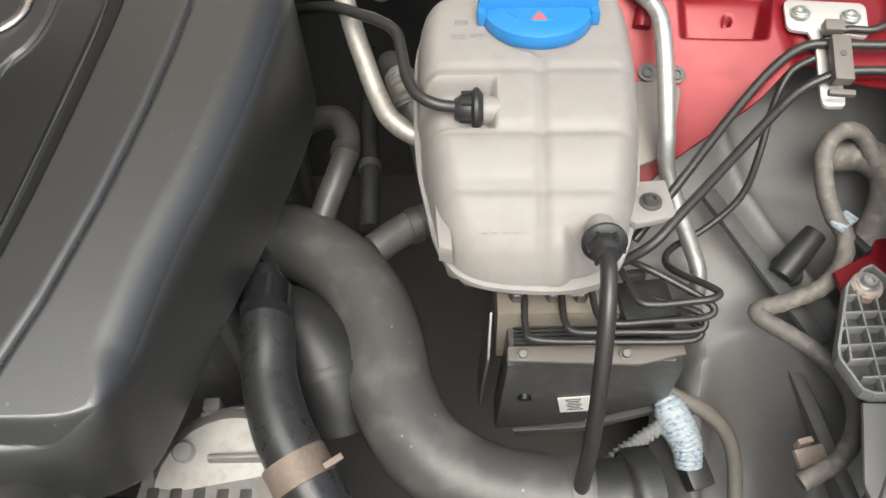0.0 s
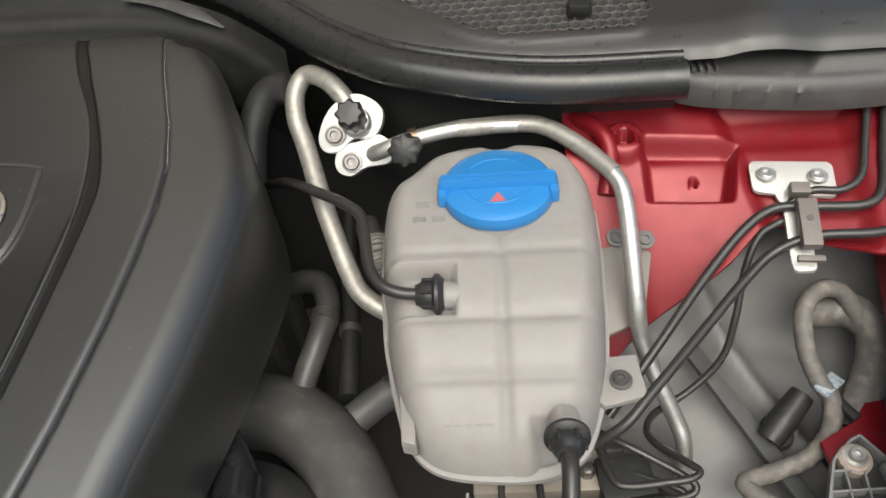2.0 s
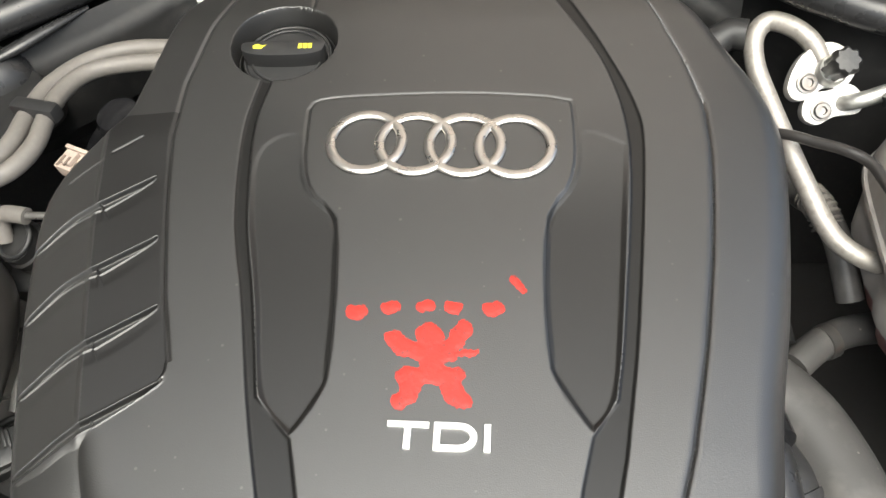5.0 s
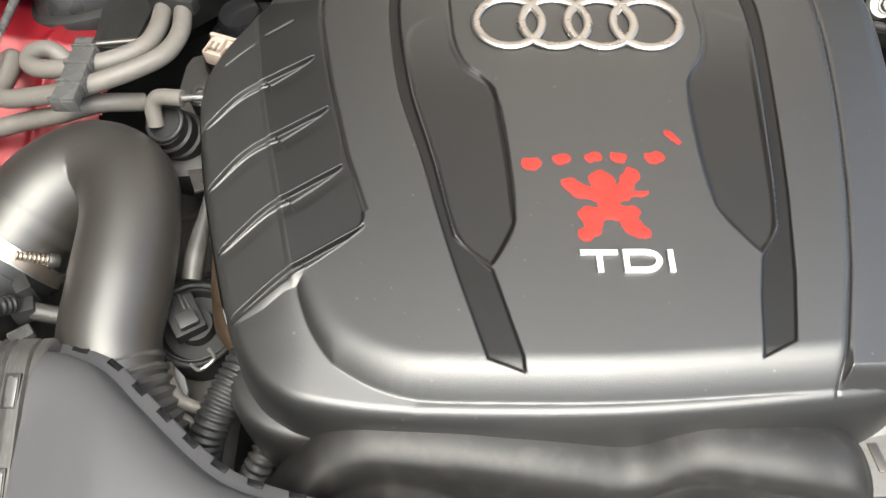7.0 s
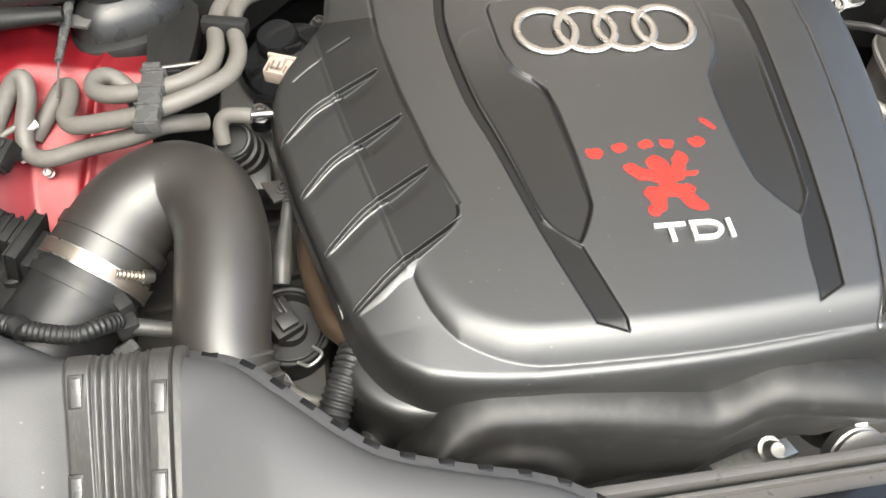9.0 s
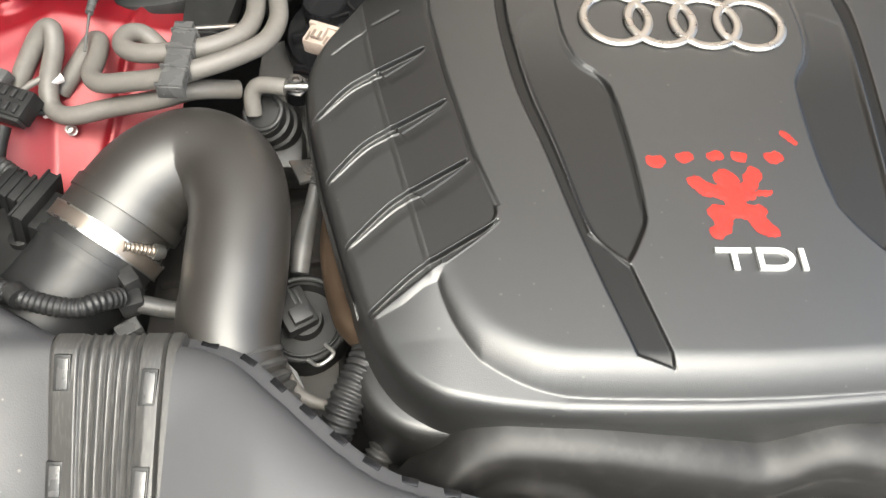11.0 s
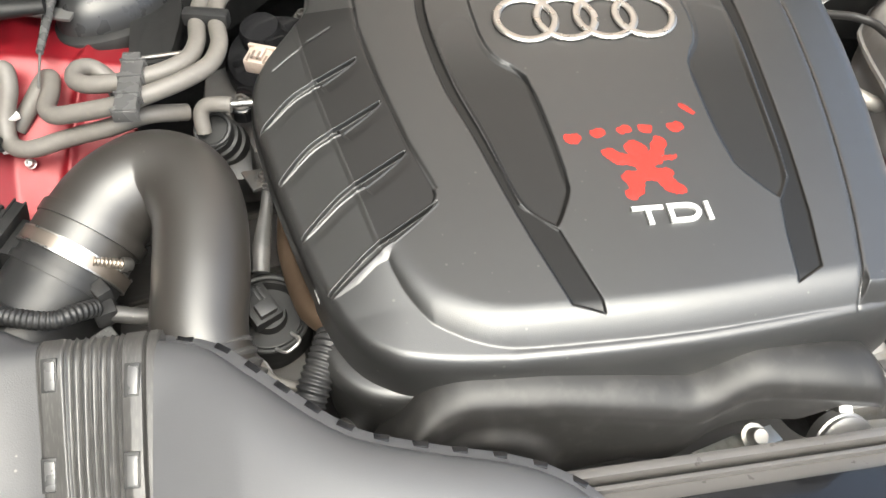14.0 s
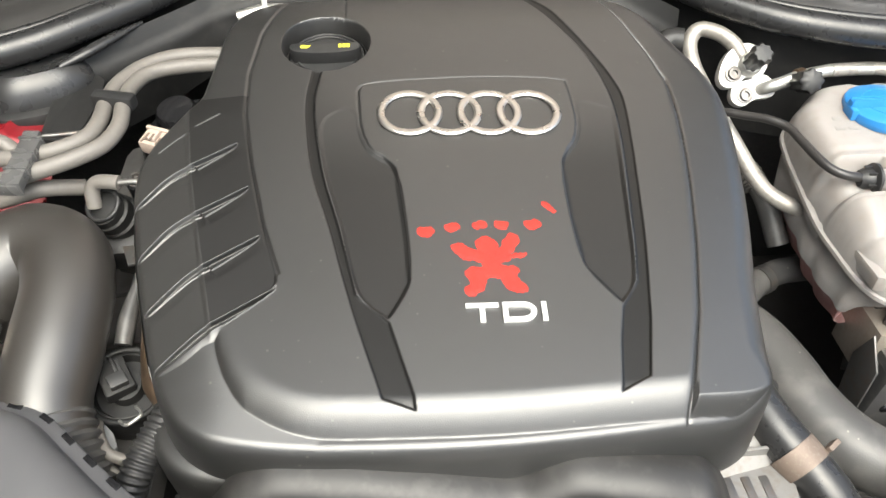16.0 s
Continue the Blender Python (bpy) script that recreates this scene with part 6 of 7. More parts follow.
def looms_right():
    h = thing("wiring_loom", "grey cloth taped wiring loom beside the wing rail", "wiring")
    tube("loom", [(0.290, 0.388, 0.800), (0.278, 0.400, 0.816), (0.262, 0.398, 0.822), (0.250, 0.386, 0.818), (0.2480, 0.366, 0.806), (0.254, 0.350, 0.793), (0.2610, 0.338, 0.786), (0.257, 0.322, 0.778), (0.244, 0.310, 0.768),
                  (0.222, 0.304, 0.760), (0.2045, 0.2990, 0.758), (0.2080, 0.2910, 0.758), (0.224, 0.278, 0.758), (0.240, 0.264, 0.756), (0.250, 0.248, 0.752), (0.252, 0.228, 0.745), (0.240, 0.208, 0.738), (0.215, 0.195, 0.730)],
         0.0058, TAPE, h, seg=12, wave=(0.008, 0.00022))
    tube("boot", [(0.226, 0.328, 0.757), (0.236, 0.338, 0.764), (0.250, 0.352, 0.772)], (0.0085, 0.0095, 0.008), BLACK, h, "black rubber boot")
    tube("thick_branch", [(0.262, 0.404, 0.792), (0.284, 0.400, 0.798), (0.298, 0.386, 0.796), (0.296, 0.366, 0.786), (0.284, 0.345, 0.776), (0.276, 0.330, 0.766)], 0.012, TAPE, h, "thick taped branch", wave=(0.008, 0.00022))
    tube("branch", [(0.300, 0.378, 0.790), (0.292, 0.362, 0.780), (0.284, 0.350, 0.775)], 0.007, TAPE, h, wave=(0.008, 0.00022))
    block("tape_flag", (0.020, 0.010, 0.003), pose(0.2600, 0.346, 0.792, 0, 10, 40), BLUETAPE, h, "ragged blue and white tape", bevel=0.001)
    block("clip", (0.006, 0.022, 0.006), pose(0.266, 0.334, 0.786, 0, 0, 30), BLACK, h, bevel=0.001)
    lathe("grommet", [(0.010, 0), (0.012, 0.003), (0.010, 0.006), (0.005, 0.006)], (0.2338, 0.3375, 0.748), (0.2, -0.3, 1), BLACK, h)
    b = thing("taped_connector", "wiring connector wrapped in blue and white tape", "connector")
    tube("wrap", [(0.152, 0.273, 0.690), (0.1565, 0.264, 0.687), (0.162, 0.254, 0.680), (0.168, 0.244, 0.672), (0.170, 0.232, 0.662)], (0.006, 0.0115, 0.0125, 0.011, 0.009), BLUETAPE, b, seg=18, wave=(0.0035, 0.0004))
    block("plug", (0.018, 0.030, 0.018), pose(0.176, 0.236, 0.650, 20, 0, 20), BLACK, b, bevel=0.003)
    tube("lead", [(0.150, 0.277, 0.692), (0.166, 0.272, 0.686), (0.184, 0.266, 0.678), (0.200, 0.256, 0.664), (0.208, 0.240, 0.644), (0.209, 0.215, 0.620)], 0.0055, HOSE, b)
    pb = thing("pale_bracket", "small pale plastic bracket beside the headlight", "bracket")
    block("plate", (0.020, 0.012, 0.004), pose(0.236, 0.222, 0.706, 20, 0, 15), CREAM, pb, bevel=0.001)
    block("tab", (0.010, 0.004, 0.010), pose(0.232, 0.229, 0.710, 0, 0, 15), CREAM, pb, bevel=0.001)
    p = thing("headlight_carrier", "grey ribbed plastic headlight carrier bolted to a red mount", "bracket")
    out = [(0.2600, 0.3065), (0.2469, 0.2943), (0.2295, 0.2504), (0.2284, 0.2440), (0.2354, 0.2242), (0.2408, 0.2218), (0.2626, 0.2216), (0.2681, 0.2375), (0.2765, 0.2938), (0.2663, 0.3093)]
    base = pose(0, 0, 0.786)
    plate("base", out, 0.003, base, MODULE, p, "dark recessed base", bevel=0.0006)

    plate("skirt", [(0.2400, 0.2225), (0.2640, 0.2225), (0.2700, 0.2400), (0.2720, 0.2050), (0.2560, 0.1700), (0.2300, 0.1500), (0.2270, 0.1750)], 0.004, pose(0, 0, 0.781), GREYPLASTIC, p, "plain grey lower panel", bevel=0.001)

    def rib(name, a, q, wide, high):
        m = Matrix.Translation(((a[0] + q[0]) / 2, (a[1] + q[1]) / 2, 0.7855 + high / 2)) @ Matrix.Rotation(math.atan2(q[1] - a[1], q[0] - a[0]), 4, "Z")
        part(name, block_bm((math.hypot(q[0] - a[0], q[1] - a[1]), wide, high), m, 0.0003), GREYPLASTIC, p)
    for a, q in zip(out, out[1:] + out[:1]):
        rib("edge_rib", a, q, 0.0016, 0.009)
    for a, q in (((0.2518, 0.2942), (0.2470, 0.2224)), ((0.2620, 0.2890), (0.2560, 0.2223)), ((0.2734, 0.2918), (0.2756, 0.2798)), ((0.2400, 0.2755), (0.2350, 0.2440))):
        rib("rib", a, q, 0.0012, 0.008)
    for a, q in (((0.2443, 0.2875), (0.2641, 0.2880)), ((0.2400, 0.2750), (0.2735, 0.2767)), ((0.2356, 0.2644), (0.2720, 0.2661)), ((0.2312, 0.2522), (0.2700, 0.2553)), ((0.2338, 0.2432), (0.2686, 0.2456)), ((0.2380, 0.2319), (0.2660, 0.2337))):
        rib("cross_rib", a, q, 0.0012, 0.008)
    lathe("screw_seat", [(0.0095, 0), (0.0095, 0.006), (0.008, 0.0075), (0.0055, 0.0075)], (0.2593, 0.2955, 0.787), (0, -0.1, 1), CREAM, p, seg=24)
    bolt("bolt", (0.2593, 0.2955, 0.794), (0, -0.1, 1), GALV, p, r=0.0045, h=0.005)
    r = thing("headlight_mount", "red painted steel tab under the headlight carrier", "bracket")
    plate("tab", [(0.2465, 0.3108), (0.2705, 0.3242), (0.2809, 0.3374), (0.2930, 0.3386), (0.2830, 0.2960), (0.2479, 0.2949)], 0.004, pose(0, 0, 0.785), RED, r)
    g = thing("headlight_housing", "grey plastic headlight housing edge with slots", "headlight")
    plate("shell", [(0.232, 0.168), (0.250, 0.192), (0.262, 0.208), (0.292, 0.214), (0.310, 0.200), (0.310, 0.120), (0.215, 0.120)], 0.04, pose(0, 0, 0.785), GREYPLASTIC, g, smooth=3, bevel=0.003)
    for i in range(4):
        block("slot", (0.0022, 0.018, 0.001), pose(0.268 + 0.007 * i, 0.197, 0.7855, 0, 0, -25), DARK, g, bevel=0)


looms_right()

# ---- intake side: red strut tower ----
def red_tower():
    w = thing("strut_tower", "red painted strut tower with pressed pads and a bolt boss", "body panel")
    xs, ys = np.arange(-0.93, -0.60, 0.0018), np.arange(0.30, 0.60, 0.0018)
    padline = [(-0.90, 0.470), (-0.772, 0.462), (-0.764, 0.388), (-0.90, 0.404)]

    def h(X, Y):
        brow = np.interp(X, (-0.80, -0.765, -0.72), (0.384, 0.394, 0.432))
        z = 0.903 + 0.02 * (Y - 0.44) - 0.85 * np.sqrt(np.clip(brow - Y, 0, None) ** 2 + 0.0001) * step(brow + 0.008 - Y, 0, 0.02)
        z = np.maximum(z, 0.775 - 0.35 * np.clip(0.36 - Y, 0, None))
        z = z - 0.20 * np.clip(X + 0.735, 0, None) * step(Y, 0.30, 0.42)
        z = z + 0.008 * step(signed(X, Y, padline), -0.004, 0.003)
        r = np.hypot(X + 0.7534, Y - 0.4500)
        z = z + 0.007 * (1 - step(r, 0.013, 0.017)) - 0.012 * (1 - step(r, 0.0055, 0.007))
        z = z + 0.0035 * np.exp(-((X + 0.6735 - 0.23 * (Y - 0.42)) / 0.0032) ** 2) + 0.004 * step(X, -0.735, -0.715) * step(Y, 0.42, 0.44)
        return z
    sheet("panel", xs, ys, h, RED, w, thick=0.002, mask=lambda X, Y: X < np.interp(Y, (0.30, 0.345, 0.39, 0.45, 0.60), (-0.715, -0.672, -0.640, -0.625, -0.615)))
    bolt("stud", (-0.7070, 0.3725, 0.855), (0, -0.6, 0.8), GALV, w, r=0.003, h=0.006, flange=1.2)
    bolt("bolt", (-0.806, 0.470, 0.918), (0, -0.2, 1), GALV, w, r=0.009, h=0.007)
    t = thing("scuttle_edge", "dusty black scuttle edge moulding over the strut tower", "trim")
    tube("moulding", [(-0.87, 0.441, 0.932), (-0.80, 0.442, 0.933), (-0.745, 0.446, 0.933), (-0.685, 0.451, 0.932)], (0.012, 0.012, 0.011, 0.006), TRIM, t, flat=0.8, seg=14)
    block("pale_strip", (0.036, 0.008, 0.003), pose(-0.770, 0.466, 0.914, 5, 0, -22), DULLCAST, t, "dirty pale strip", bevel=0.001)
    block("pale_strip", (0.042, 0.012, 0.003), pose(-0.692, 0.471, 0.915, 5, 0, -20), DULLCAST, t, "dirty pale strip", bevel=0.001)
    k = thing("strut_mount_cover", "dusty black moulded cover with a flanged foot behind the strut tower", "cover")

    def oval(name, rings, mat, label=""):
        """Stacked ovals: half widths along and across, shift back and height."""
        verts, faces, n = [], [], 40
        turn = radians(24)
        for rx, ry, back, z in rings:
            for i in range(n):
                q = 2 * math.pi * i / n
                u = rx * math.copysign(abs(math.cos(q)) ** 0.8, math.cos(q))
                v = ry * math.copysign(abs(math.sin(q)) ** 0.8, math.sin(q)) + back
                verts.append((-0.648 + u * math.cos(turn) - v * math.sin(turn), 0.489 + u * math.sin(turn) + v * math.cos(turn), z))
        for i in range(len(rings) - 1):
            for j in range(n):
                faces.append((i * n + j, i * n + (j + 1) % n, (i + 1) * n + (j + 1) % n, (i + 1) * n + j))
        faces.append(tuple(range((len(rings) - 1) * n, len(rings) * n)))
        ob = obj(name, verts, faces, mat, k, label)
        ob.data.set_sharp_from_angle(angle=radians(35))
        return ob
    oval("foot", [(0.052, 0.031, 0, 0.868), (0.052, 0.031, 0, 0.892), (0.050, 0.029, 0, 0.897), (0.044, 0.025, 0.001, 0.900)], TRIM, "wide dusty foot")
    oval("body", [(0.044, 0.025, 0.001, 0.899), (0.041, 0.023, 0.002, 0.912), (0.035, 0.019, 0.004, 0.920), (0.028, 0.015, 0.005, 0.9235), (0.022, 0.011, 0.005, 0.9225), (0.010, 0.005, 0.005, 0.9215)], SEAL, "glossy waisted body")
    tube("ridge", [(-0.630, 0.492, 0.922), (-0.610, 0.508, 0.926), (-0.592, 0.526, 0.929), (-0.572, 0.548, 0.931)], (0.004, 0.006, 0.005, 0.002), SEAL, k, "glossy raised ridge", flat=0.7)
    f = thing("felt_pad", "dark dusty rounded pad behind the heater hoses", "pad")
    plate("pad", [(-0.632, 0.500), (-0.598, 0.496), (-0.605, 0.425), (-0.612, 0.4205), (-0.630, 0.4225), (-0.635, 0.430)], 0.014, slope(0.902, 0.45, 0.10), TRIM, f, bevel=0.003, smooth=4)
    r = thing("support_rod", "thin grey rod standing over the strut tower", "rod")
    tube("rod", [(-0.6860, 0.485, 0.925), (-0.6870, 0.455, 0.921), (-0.6885, 0.418, 0.916)], (0.0034, 0.0034, 0.0026), CLIPGREY, r)
    tube("tip", [(-0.6885, 0.420, 0.916), (-0.6890, 0.392, 0.905)], 0.0009, DULLCAST, r)
    tube("cross_rod", [(-0.626, 0.398, 0.918), (-0.592, 0.402, 0.918)], 0.0018, DARKSTEEL, t)


red_tower()


def intake():
    e = thing("intake_elbow", "large black moulded intake elbow with a steel band clamp", "intake pipe")
    tube("elbow", [(-0.672, 0.284, 0.843), (-0.658, 0.304, 0.853), (-0.642, 0.322, 0.862), (-0.618, 0.331, 0.869), (-0.596, 0.318, 0.871), (-0.586, 0.288, 0.868), (-0.586, 0.246, 0.858), (-0.588, 0.208, 0.844), (-0.576, 0.176, 0.824)],
         (0.035, 0.034, 0.033, 0.032, 0.031, 0.030, 0.030, 0.029, 0.026), ELBOW, e, seg=36, n=10)
    tube("bellows", [(-0.588, 0.206, 0.842), (-0.578, 0.182, 0.828), (-0.566, 0.158, 0.808)], 0.0275, RUBBER, e, "ribbed rubber bellows", seg=32, wave=(0.0075, 0.0016))
    tube("collar", [(-0.6605, 0.2985, 0.851), (-0.656, 0.305, 0.854)], 0.0362, ELBOW, e, seg=36, n=2)
    ax = Vector((0.58, 0.80, 0.36)).normalized()
    c0 = Vector((-0.6700, 0.2850, 0.8440))
    tube("band_clamp", [c0 - ax * 0.0045, c0 + ax * 0.0045], 0.0370, CLAMP, e, "coppery steel band clamp", seg=48, n=2)
    tube("clamp_edge", [c0 - ax * 0.0053, c0 - ax * 0.0042], 0.0373, STEEL, e, seg=48, n=2)
    tube("clamp_edge", [c0 + ax * 0.0042, c0 + ax * 0.0053], 0.0373, STEEL, e, seg=48, n=2)
    s0, s1 = Vector((-0.651, 0.2632, 0.8652)), Vector((-0.6365, 0.2673, 0.8548))
    tube("clamp_worm", [s0, s1], 0.0030, CLAMP, e, seg=12, wave=(0.0024, 0.0005))
    lathe("clamp_screw", [(0.0048, 0), (0.0048, 0.005), (0.004, 0.0065), (0.0002, 0.0065)], s1, s1 - s0, STEEL, e, seg=14)
    lathe("slot", [(0.0020, 0.0066), (0.0002, 0.0070)], s1, s1 - s0, DARK, e, seg=8)
    f = thing("air_flow_meter", "black plastic air flow meter tube with a sensor plug", "sensor")
    tube("body", [(-0.672, 0.282, 0.842), (-0.690, 0.256, 0.831), (-0.712, 0.226, 0.818)], (0.0345, 0.0345, 0.036), BLACK, f, seg=36, n=4)
    tube("collar", [(-0.676, 0.276, 0.840), (-0.679, 0.272, 0.838)], 0.0362, BLACK, f, seg=36, n=2)
    block("clamp_tab", (0.010, 0.016, 0.018), pose(-0.650, 0.252, 0.845, 0, 0, 35), BLACK, f, bevel=0.002)
    s = pose(-0.7090, 0.2985, 0.860, 0, 14, -20)
    block("sensor", (0.009, 0.038, 0.026), s, TRIM, f, bevel=0.0015)
    block("sensor_foot", (0.022, 0.030, 0.022), s @ Matrix.Translation((0.014, -0.002, -0.006)), TRIM, f, bevel=0.002)
    for dx in (-0.0035, 0.0035):
        block("sensor_rib", (0.0014, 0.040, 0.028), s @ Matrix.Translation((dx, 0, 0)), TRIM, f, bevel=0.0004)
    block("sensor_plug", (0.022, 0.020, 0.016), s @ Matrix.Translation((-0.016, 0.004, 0.0)), TRIM, f, bevel=0.002)
    for k in range(3):
        block("plug_rib", (0.0022, 0.0225, 0.0175), s @ Matrix.Translation((-0.010 - 0.006 * k, 0.004, 0.0006)), TRIM, f, bevel=0.0005)
    plate("wing", [(-0.760, 0.310), (-0.750, 0.323), (-0.730, 0.318), (-0.712, 0.298), (-0.690, 0.262), (-0.700, 0.243), (-0.738, 0.262)], 0.006, slope(0.842, 0.28, 0.1), TRIM, f, smooth=3, bevel=0.0015)
    lathe("boss", [(0.0075, 0), (0.0075, 0.004), (0.0060, 0.005), (0.003, 0.005)], (-0.7205, 0.2870, 0.843), (0, 0, 1), TRIM, f, seg=20)
    w = thing("meter_cable", "ribbed black cable conduit looping round the air flow meter", "cable")
    tube("conduit", [(-0.726, 0.322, 0.862), (-0.743, 0.331, 0.868), (-0.762, 0.331, 0.870), (-0.772, 0.318, 0.870), (-0.768, 0.292, 0.870), (-0.752, 0.265, 0.870), (-0.728, 0.243, 0.869), (-0.700, 0.228, 0.866), (-0.672, 0.222, 0.862), (-0.658, 0.229, 0.858), (-0.650, 0.238, 0.850)],
         0.0056, BLACK, w, seg=14, wave=(0.0032, 0.0004))
    for p in ((-0.770, 0.305, 0.8705), (-0.741, 0.253, 0.8705), (-0.700, 0.228, 0.867)):
        lathe("tape_band", [(0.0066, -0.004), (0.0066, 0.004)], p, (0.6, -0.6, 0), BLACK, w, seg=14)
    k = thing("hose_coupler", "small grey hose with a black plug under the elbow", "coupler")
    tube("hose", [(-0.648, 0.240, 0.842), (-0.632, 0.238, 0.838), (-0.610, 0.238, 0.830)], 0.0055, RUBBER, k)
    block("plug", (0.014, 0.012, 0.012), pose(-0.647, 0.239, 0.842, 0, 0, 20), BLACK, k, bevel=0.002)
    block("plug_tail", (0.014, 0.010, 0.008), pose(-0.648, 0.225, 0.834, 0, 0, 35), CLIPGREY, k, bevel=0.0015)


intake()


def airbox():
    edge = flat2([(-0.96, 0.392), (-0.88, 0.388), (-0.820, 0.381), (-0.795, 0.371), (-0.779, 0.340), (-0.768, 0.301), (-0.747, 0.257), (-0.715, 0.226), (-0.683, 0.205), (-0.668, 0.196)], 6, closed=False)
    lid_line = np.vstack([edge, [(-0.668, -0.10), (-0.96, -0.10)]])
    b = thing("airbox_lid", "large smooth dark grey airbox lid", "airbox")
    xs, ys = np.arange(-0.96, -0.664, 0.003), np.arange(-0.10, 0.396, 0.003)

    crown_y = (-0.10, 0.00, 0.05, 0.100, 0.126, 0.152, 0.168, 0.180, 0.187, 0.192, 0.197)
    crown_left = (0.700, 0.745, 0.777, 0.816, 0.838, 0.857, 0.868, 0.8765, 0.8790, 0.8785, 0.8740)
    crown_right = (0.760, 0.795, 0.818, 0.846, 0.860, 0.8705, 0.8760, 0.8790, 0.8790, 0.8770, 0.8720)

    def crown(X, Y):
        s = np.clip((X + 0.668) / 0.05, 0, 1)
        smooth = lambda zs: (np.interp(Y - 0.004, crown_y, zs) + np.interp(Y, crown_y, zs) + np.interp(Y + 0.004, crown_y, zs)) / 3  # noqa: E731
        return smooth(crown_left) * (1 - s) + smooth(crown_right) * s

    def lid(X, Y):
        d = away(X, Y, edge, closed=False)
        R = 0.016
        near = np.clip(R - d, 0, R)
        flat = 0.886 + 0.010 * np.clip((-0.70 - X) / 0.2, 0, 1) - (R - np.sqrt(np.clip(R * R - near * near, 0, None)))
        w = step(X, -0.775, -0.672) * step(0.215 - Y, 0.0, 0.03)
        return flat * (1 - w) + (crown(X, Y) + 0.0005) * w
    sheet("lid", xs, ys, lid, LID, b, mask=lambda X, Y: inside(X, Y, lid_line), snap=(lid_line,))
    verts, faces = [], []
    for p in edge:
        for q, z in ((0, 0.872), (0.0005, 0.862), (0.001, 0.800)):
            verts.append((p[0] + q, p[1] + q, z))
    for i in range(len(edge) - 1):
        for j in range(2):
            faces.append((i * 3 + j, i * 3 + j + 1, i * 3 + 4 + j, i * 3 + 3 + j))
    obj("side_wall", verts, faces, LID, b)

    d = thing("intake_bellows", "ribbed black coupling between airbox and duct with clip slots", "coupling")
    xs, ys = np.arange(-0.668, -0.603, 0.0006), np.arange(-0.10, 0.199, 0.004)

    def bellows(X, Y):
        z = crown(X, Y) + 0.0012 * step(X, -0.6672, -0.6660)
        ribs = step(X, -0.6545, -0.6535) * (1 - step(X, -0.6235, -0.6225))
        z = z - 0.0022 * ribs
        for x0, high, wide in ((-0.6528, 0.0022, 0.0007), (-0.6490, 0.0026, 0.0006), (-0.6442, 0.0026, 0.0006), (-0.6395, 0.0026, 0.0006), (-0.6347, 0.0026, 0.0006), (-0.6300, 0.0026, 0.0006), (-0.6250, 0.0024, 0.0010)):
            z = z + high * np.exp(-((X - x0) / wide) ** 2)
        return z - 0.0030 * np.exp(-((X + 0.6110) / 0.0006) ** 2) - 0.0018 * np.exp(-((X + 0.6040) / 0.0006) ** 2)
    sheet("sleeve", xs, ys, bellows, SLEEVE, d, mask=lambda X, Y: Y < 0.197 - 0.05 * np.clip(X + 0.65, 0, None), thick=0.02)
    for x, y, tilt in ((-0.6610, 0.1745, 36), (-0.6170, 0.1640, 24), (-0.6640, 0.1315, 38), (-0.6180, 0.1205, 28)):
        z = float(crown(np.array(x), np.array(y))) + 0.0006
        block("clip_frame", (0.0082, 0.0185, 0.003), pose(x, y, z, tilt, 0, -3), BLACK, d, bevel=0.0008)
        block("clip_tongue", (0.0056, 0.0155, 0.004), pose(x + 0.0006, y - 0.0006, z + 0.0003, tilt, 0, -3), CLIPGREY, d, "grey clip tongue", bevel=0.0008)

    s = thing("air_duct", "smooth dark grey air intake duct with a toothed flange", "duct")
    rim = flat2([(-0.6035, 0.196), (-0.589, 0.192), (-0.572, 0.183), (-0.552, 0.164), (-0.524, 0.138), (-0.505, 0.1235), (-0.4875, 0.116), (-0.452, 0.107), (-0.420, 0.1005), (-0.398, 0.092), (-0.380, 0.078), (-0.362, 0.050), (-0.350, 0.00)], 6, closed=False)
    rim = rim - np.array((0.002, 0.006))
    line = np.vstack([rim, [(-0.352, -0.10), (-0.6055, -0.10)]])
    xs, ys = np.arange(-0.6035, -0.348, 0.0025), np.arange(-0.10, 0.199, 0.0025)

    def duct(X, Y):
        q = away(X, Y, rim, closed=False)
        R = 0.020
        near = np.clip(R - q, 0, R)
        top = np.interp(X, (-0.61, -0.56, -0.50, -0.44, -0.38, -0.34), (0.886, 0.887, 0.882, 0.872, 0.858, 0.845))
        fall = np.clip(q - 0.022, 0, None)
        return top - 0.9 * (R - np.sqrt(np.clip(R * R - near * near, 0, None))) - 0.42 * fall ** 2 / (fall + 0.025)
    sheet("shell", xs, ys, duct, DUCT, s, mask=lambda X, Y: inside(X, Y, line), snap=(line,))
    topz = lambda x: float(np.interp(x, (-0.61, -0.56, -0.50, -0.44, -0.38, -0.34), (0.886, 0.887, 0.882, 0.872, 0.858, 0.845))) - 0.018  # noqa: E731
    verts, faces = [], []
    t = np.gradient(rim, axis=0)
    n = np.stack([-t[:, 1], t[:, 0]], 1)
    n /= np.linalg.norm(n, axis=1)[:, None]
    if n[:, 1].mean() < 0:
        n = -n
    for p, q in zip(rim, n):
        z = topz(p[0])
        for o, dz in ((-0.001, 0.000), (0.0075, -0.0005), (0.0082, -0.0025), (0.0005, -0.0035), (-0.001, -0.04)):
            verts.append((p[0] + o * q[0], p[1] + o * q[1], z + dz))
    for i in range(len(rim) - 1):
        for j in range(4):
            faces.append((i * 5 + j, i * 5 + j + 1, i * 5 + 6 + j, i * 5 + 5 + j))
    obj("flange", verts, faces, DUCT, s)
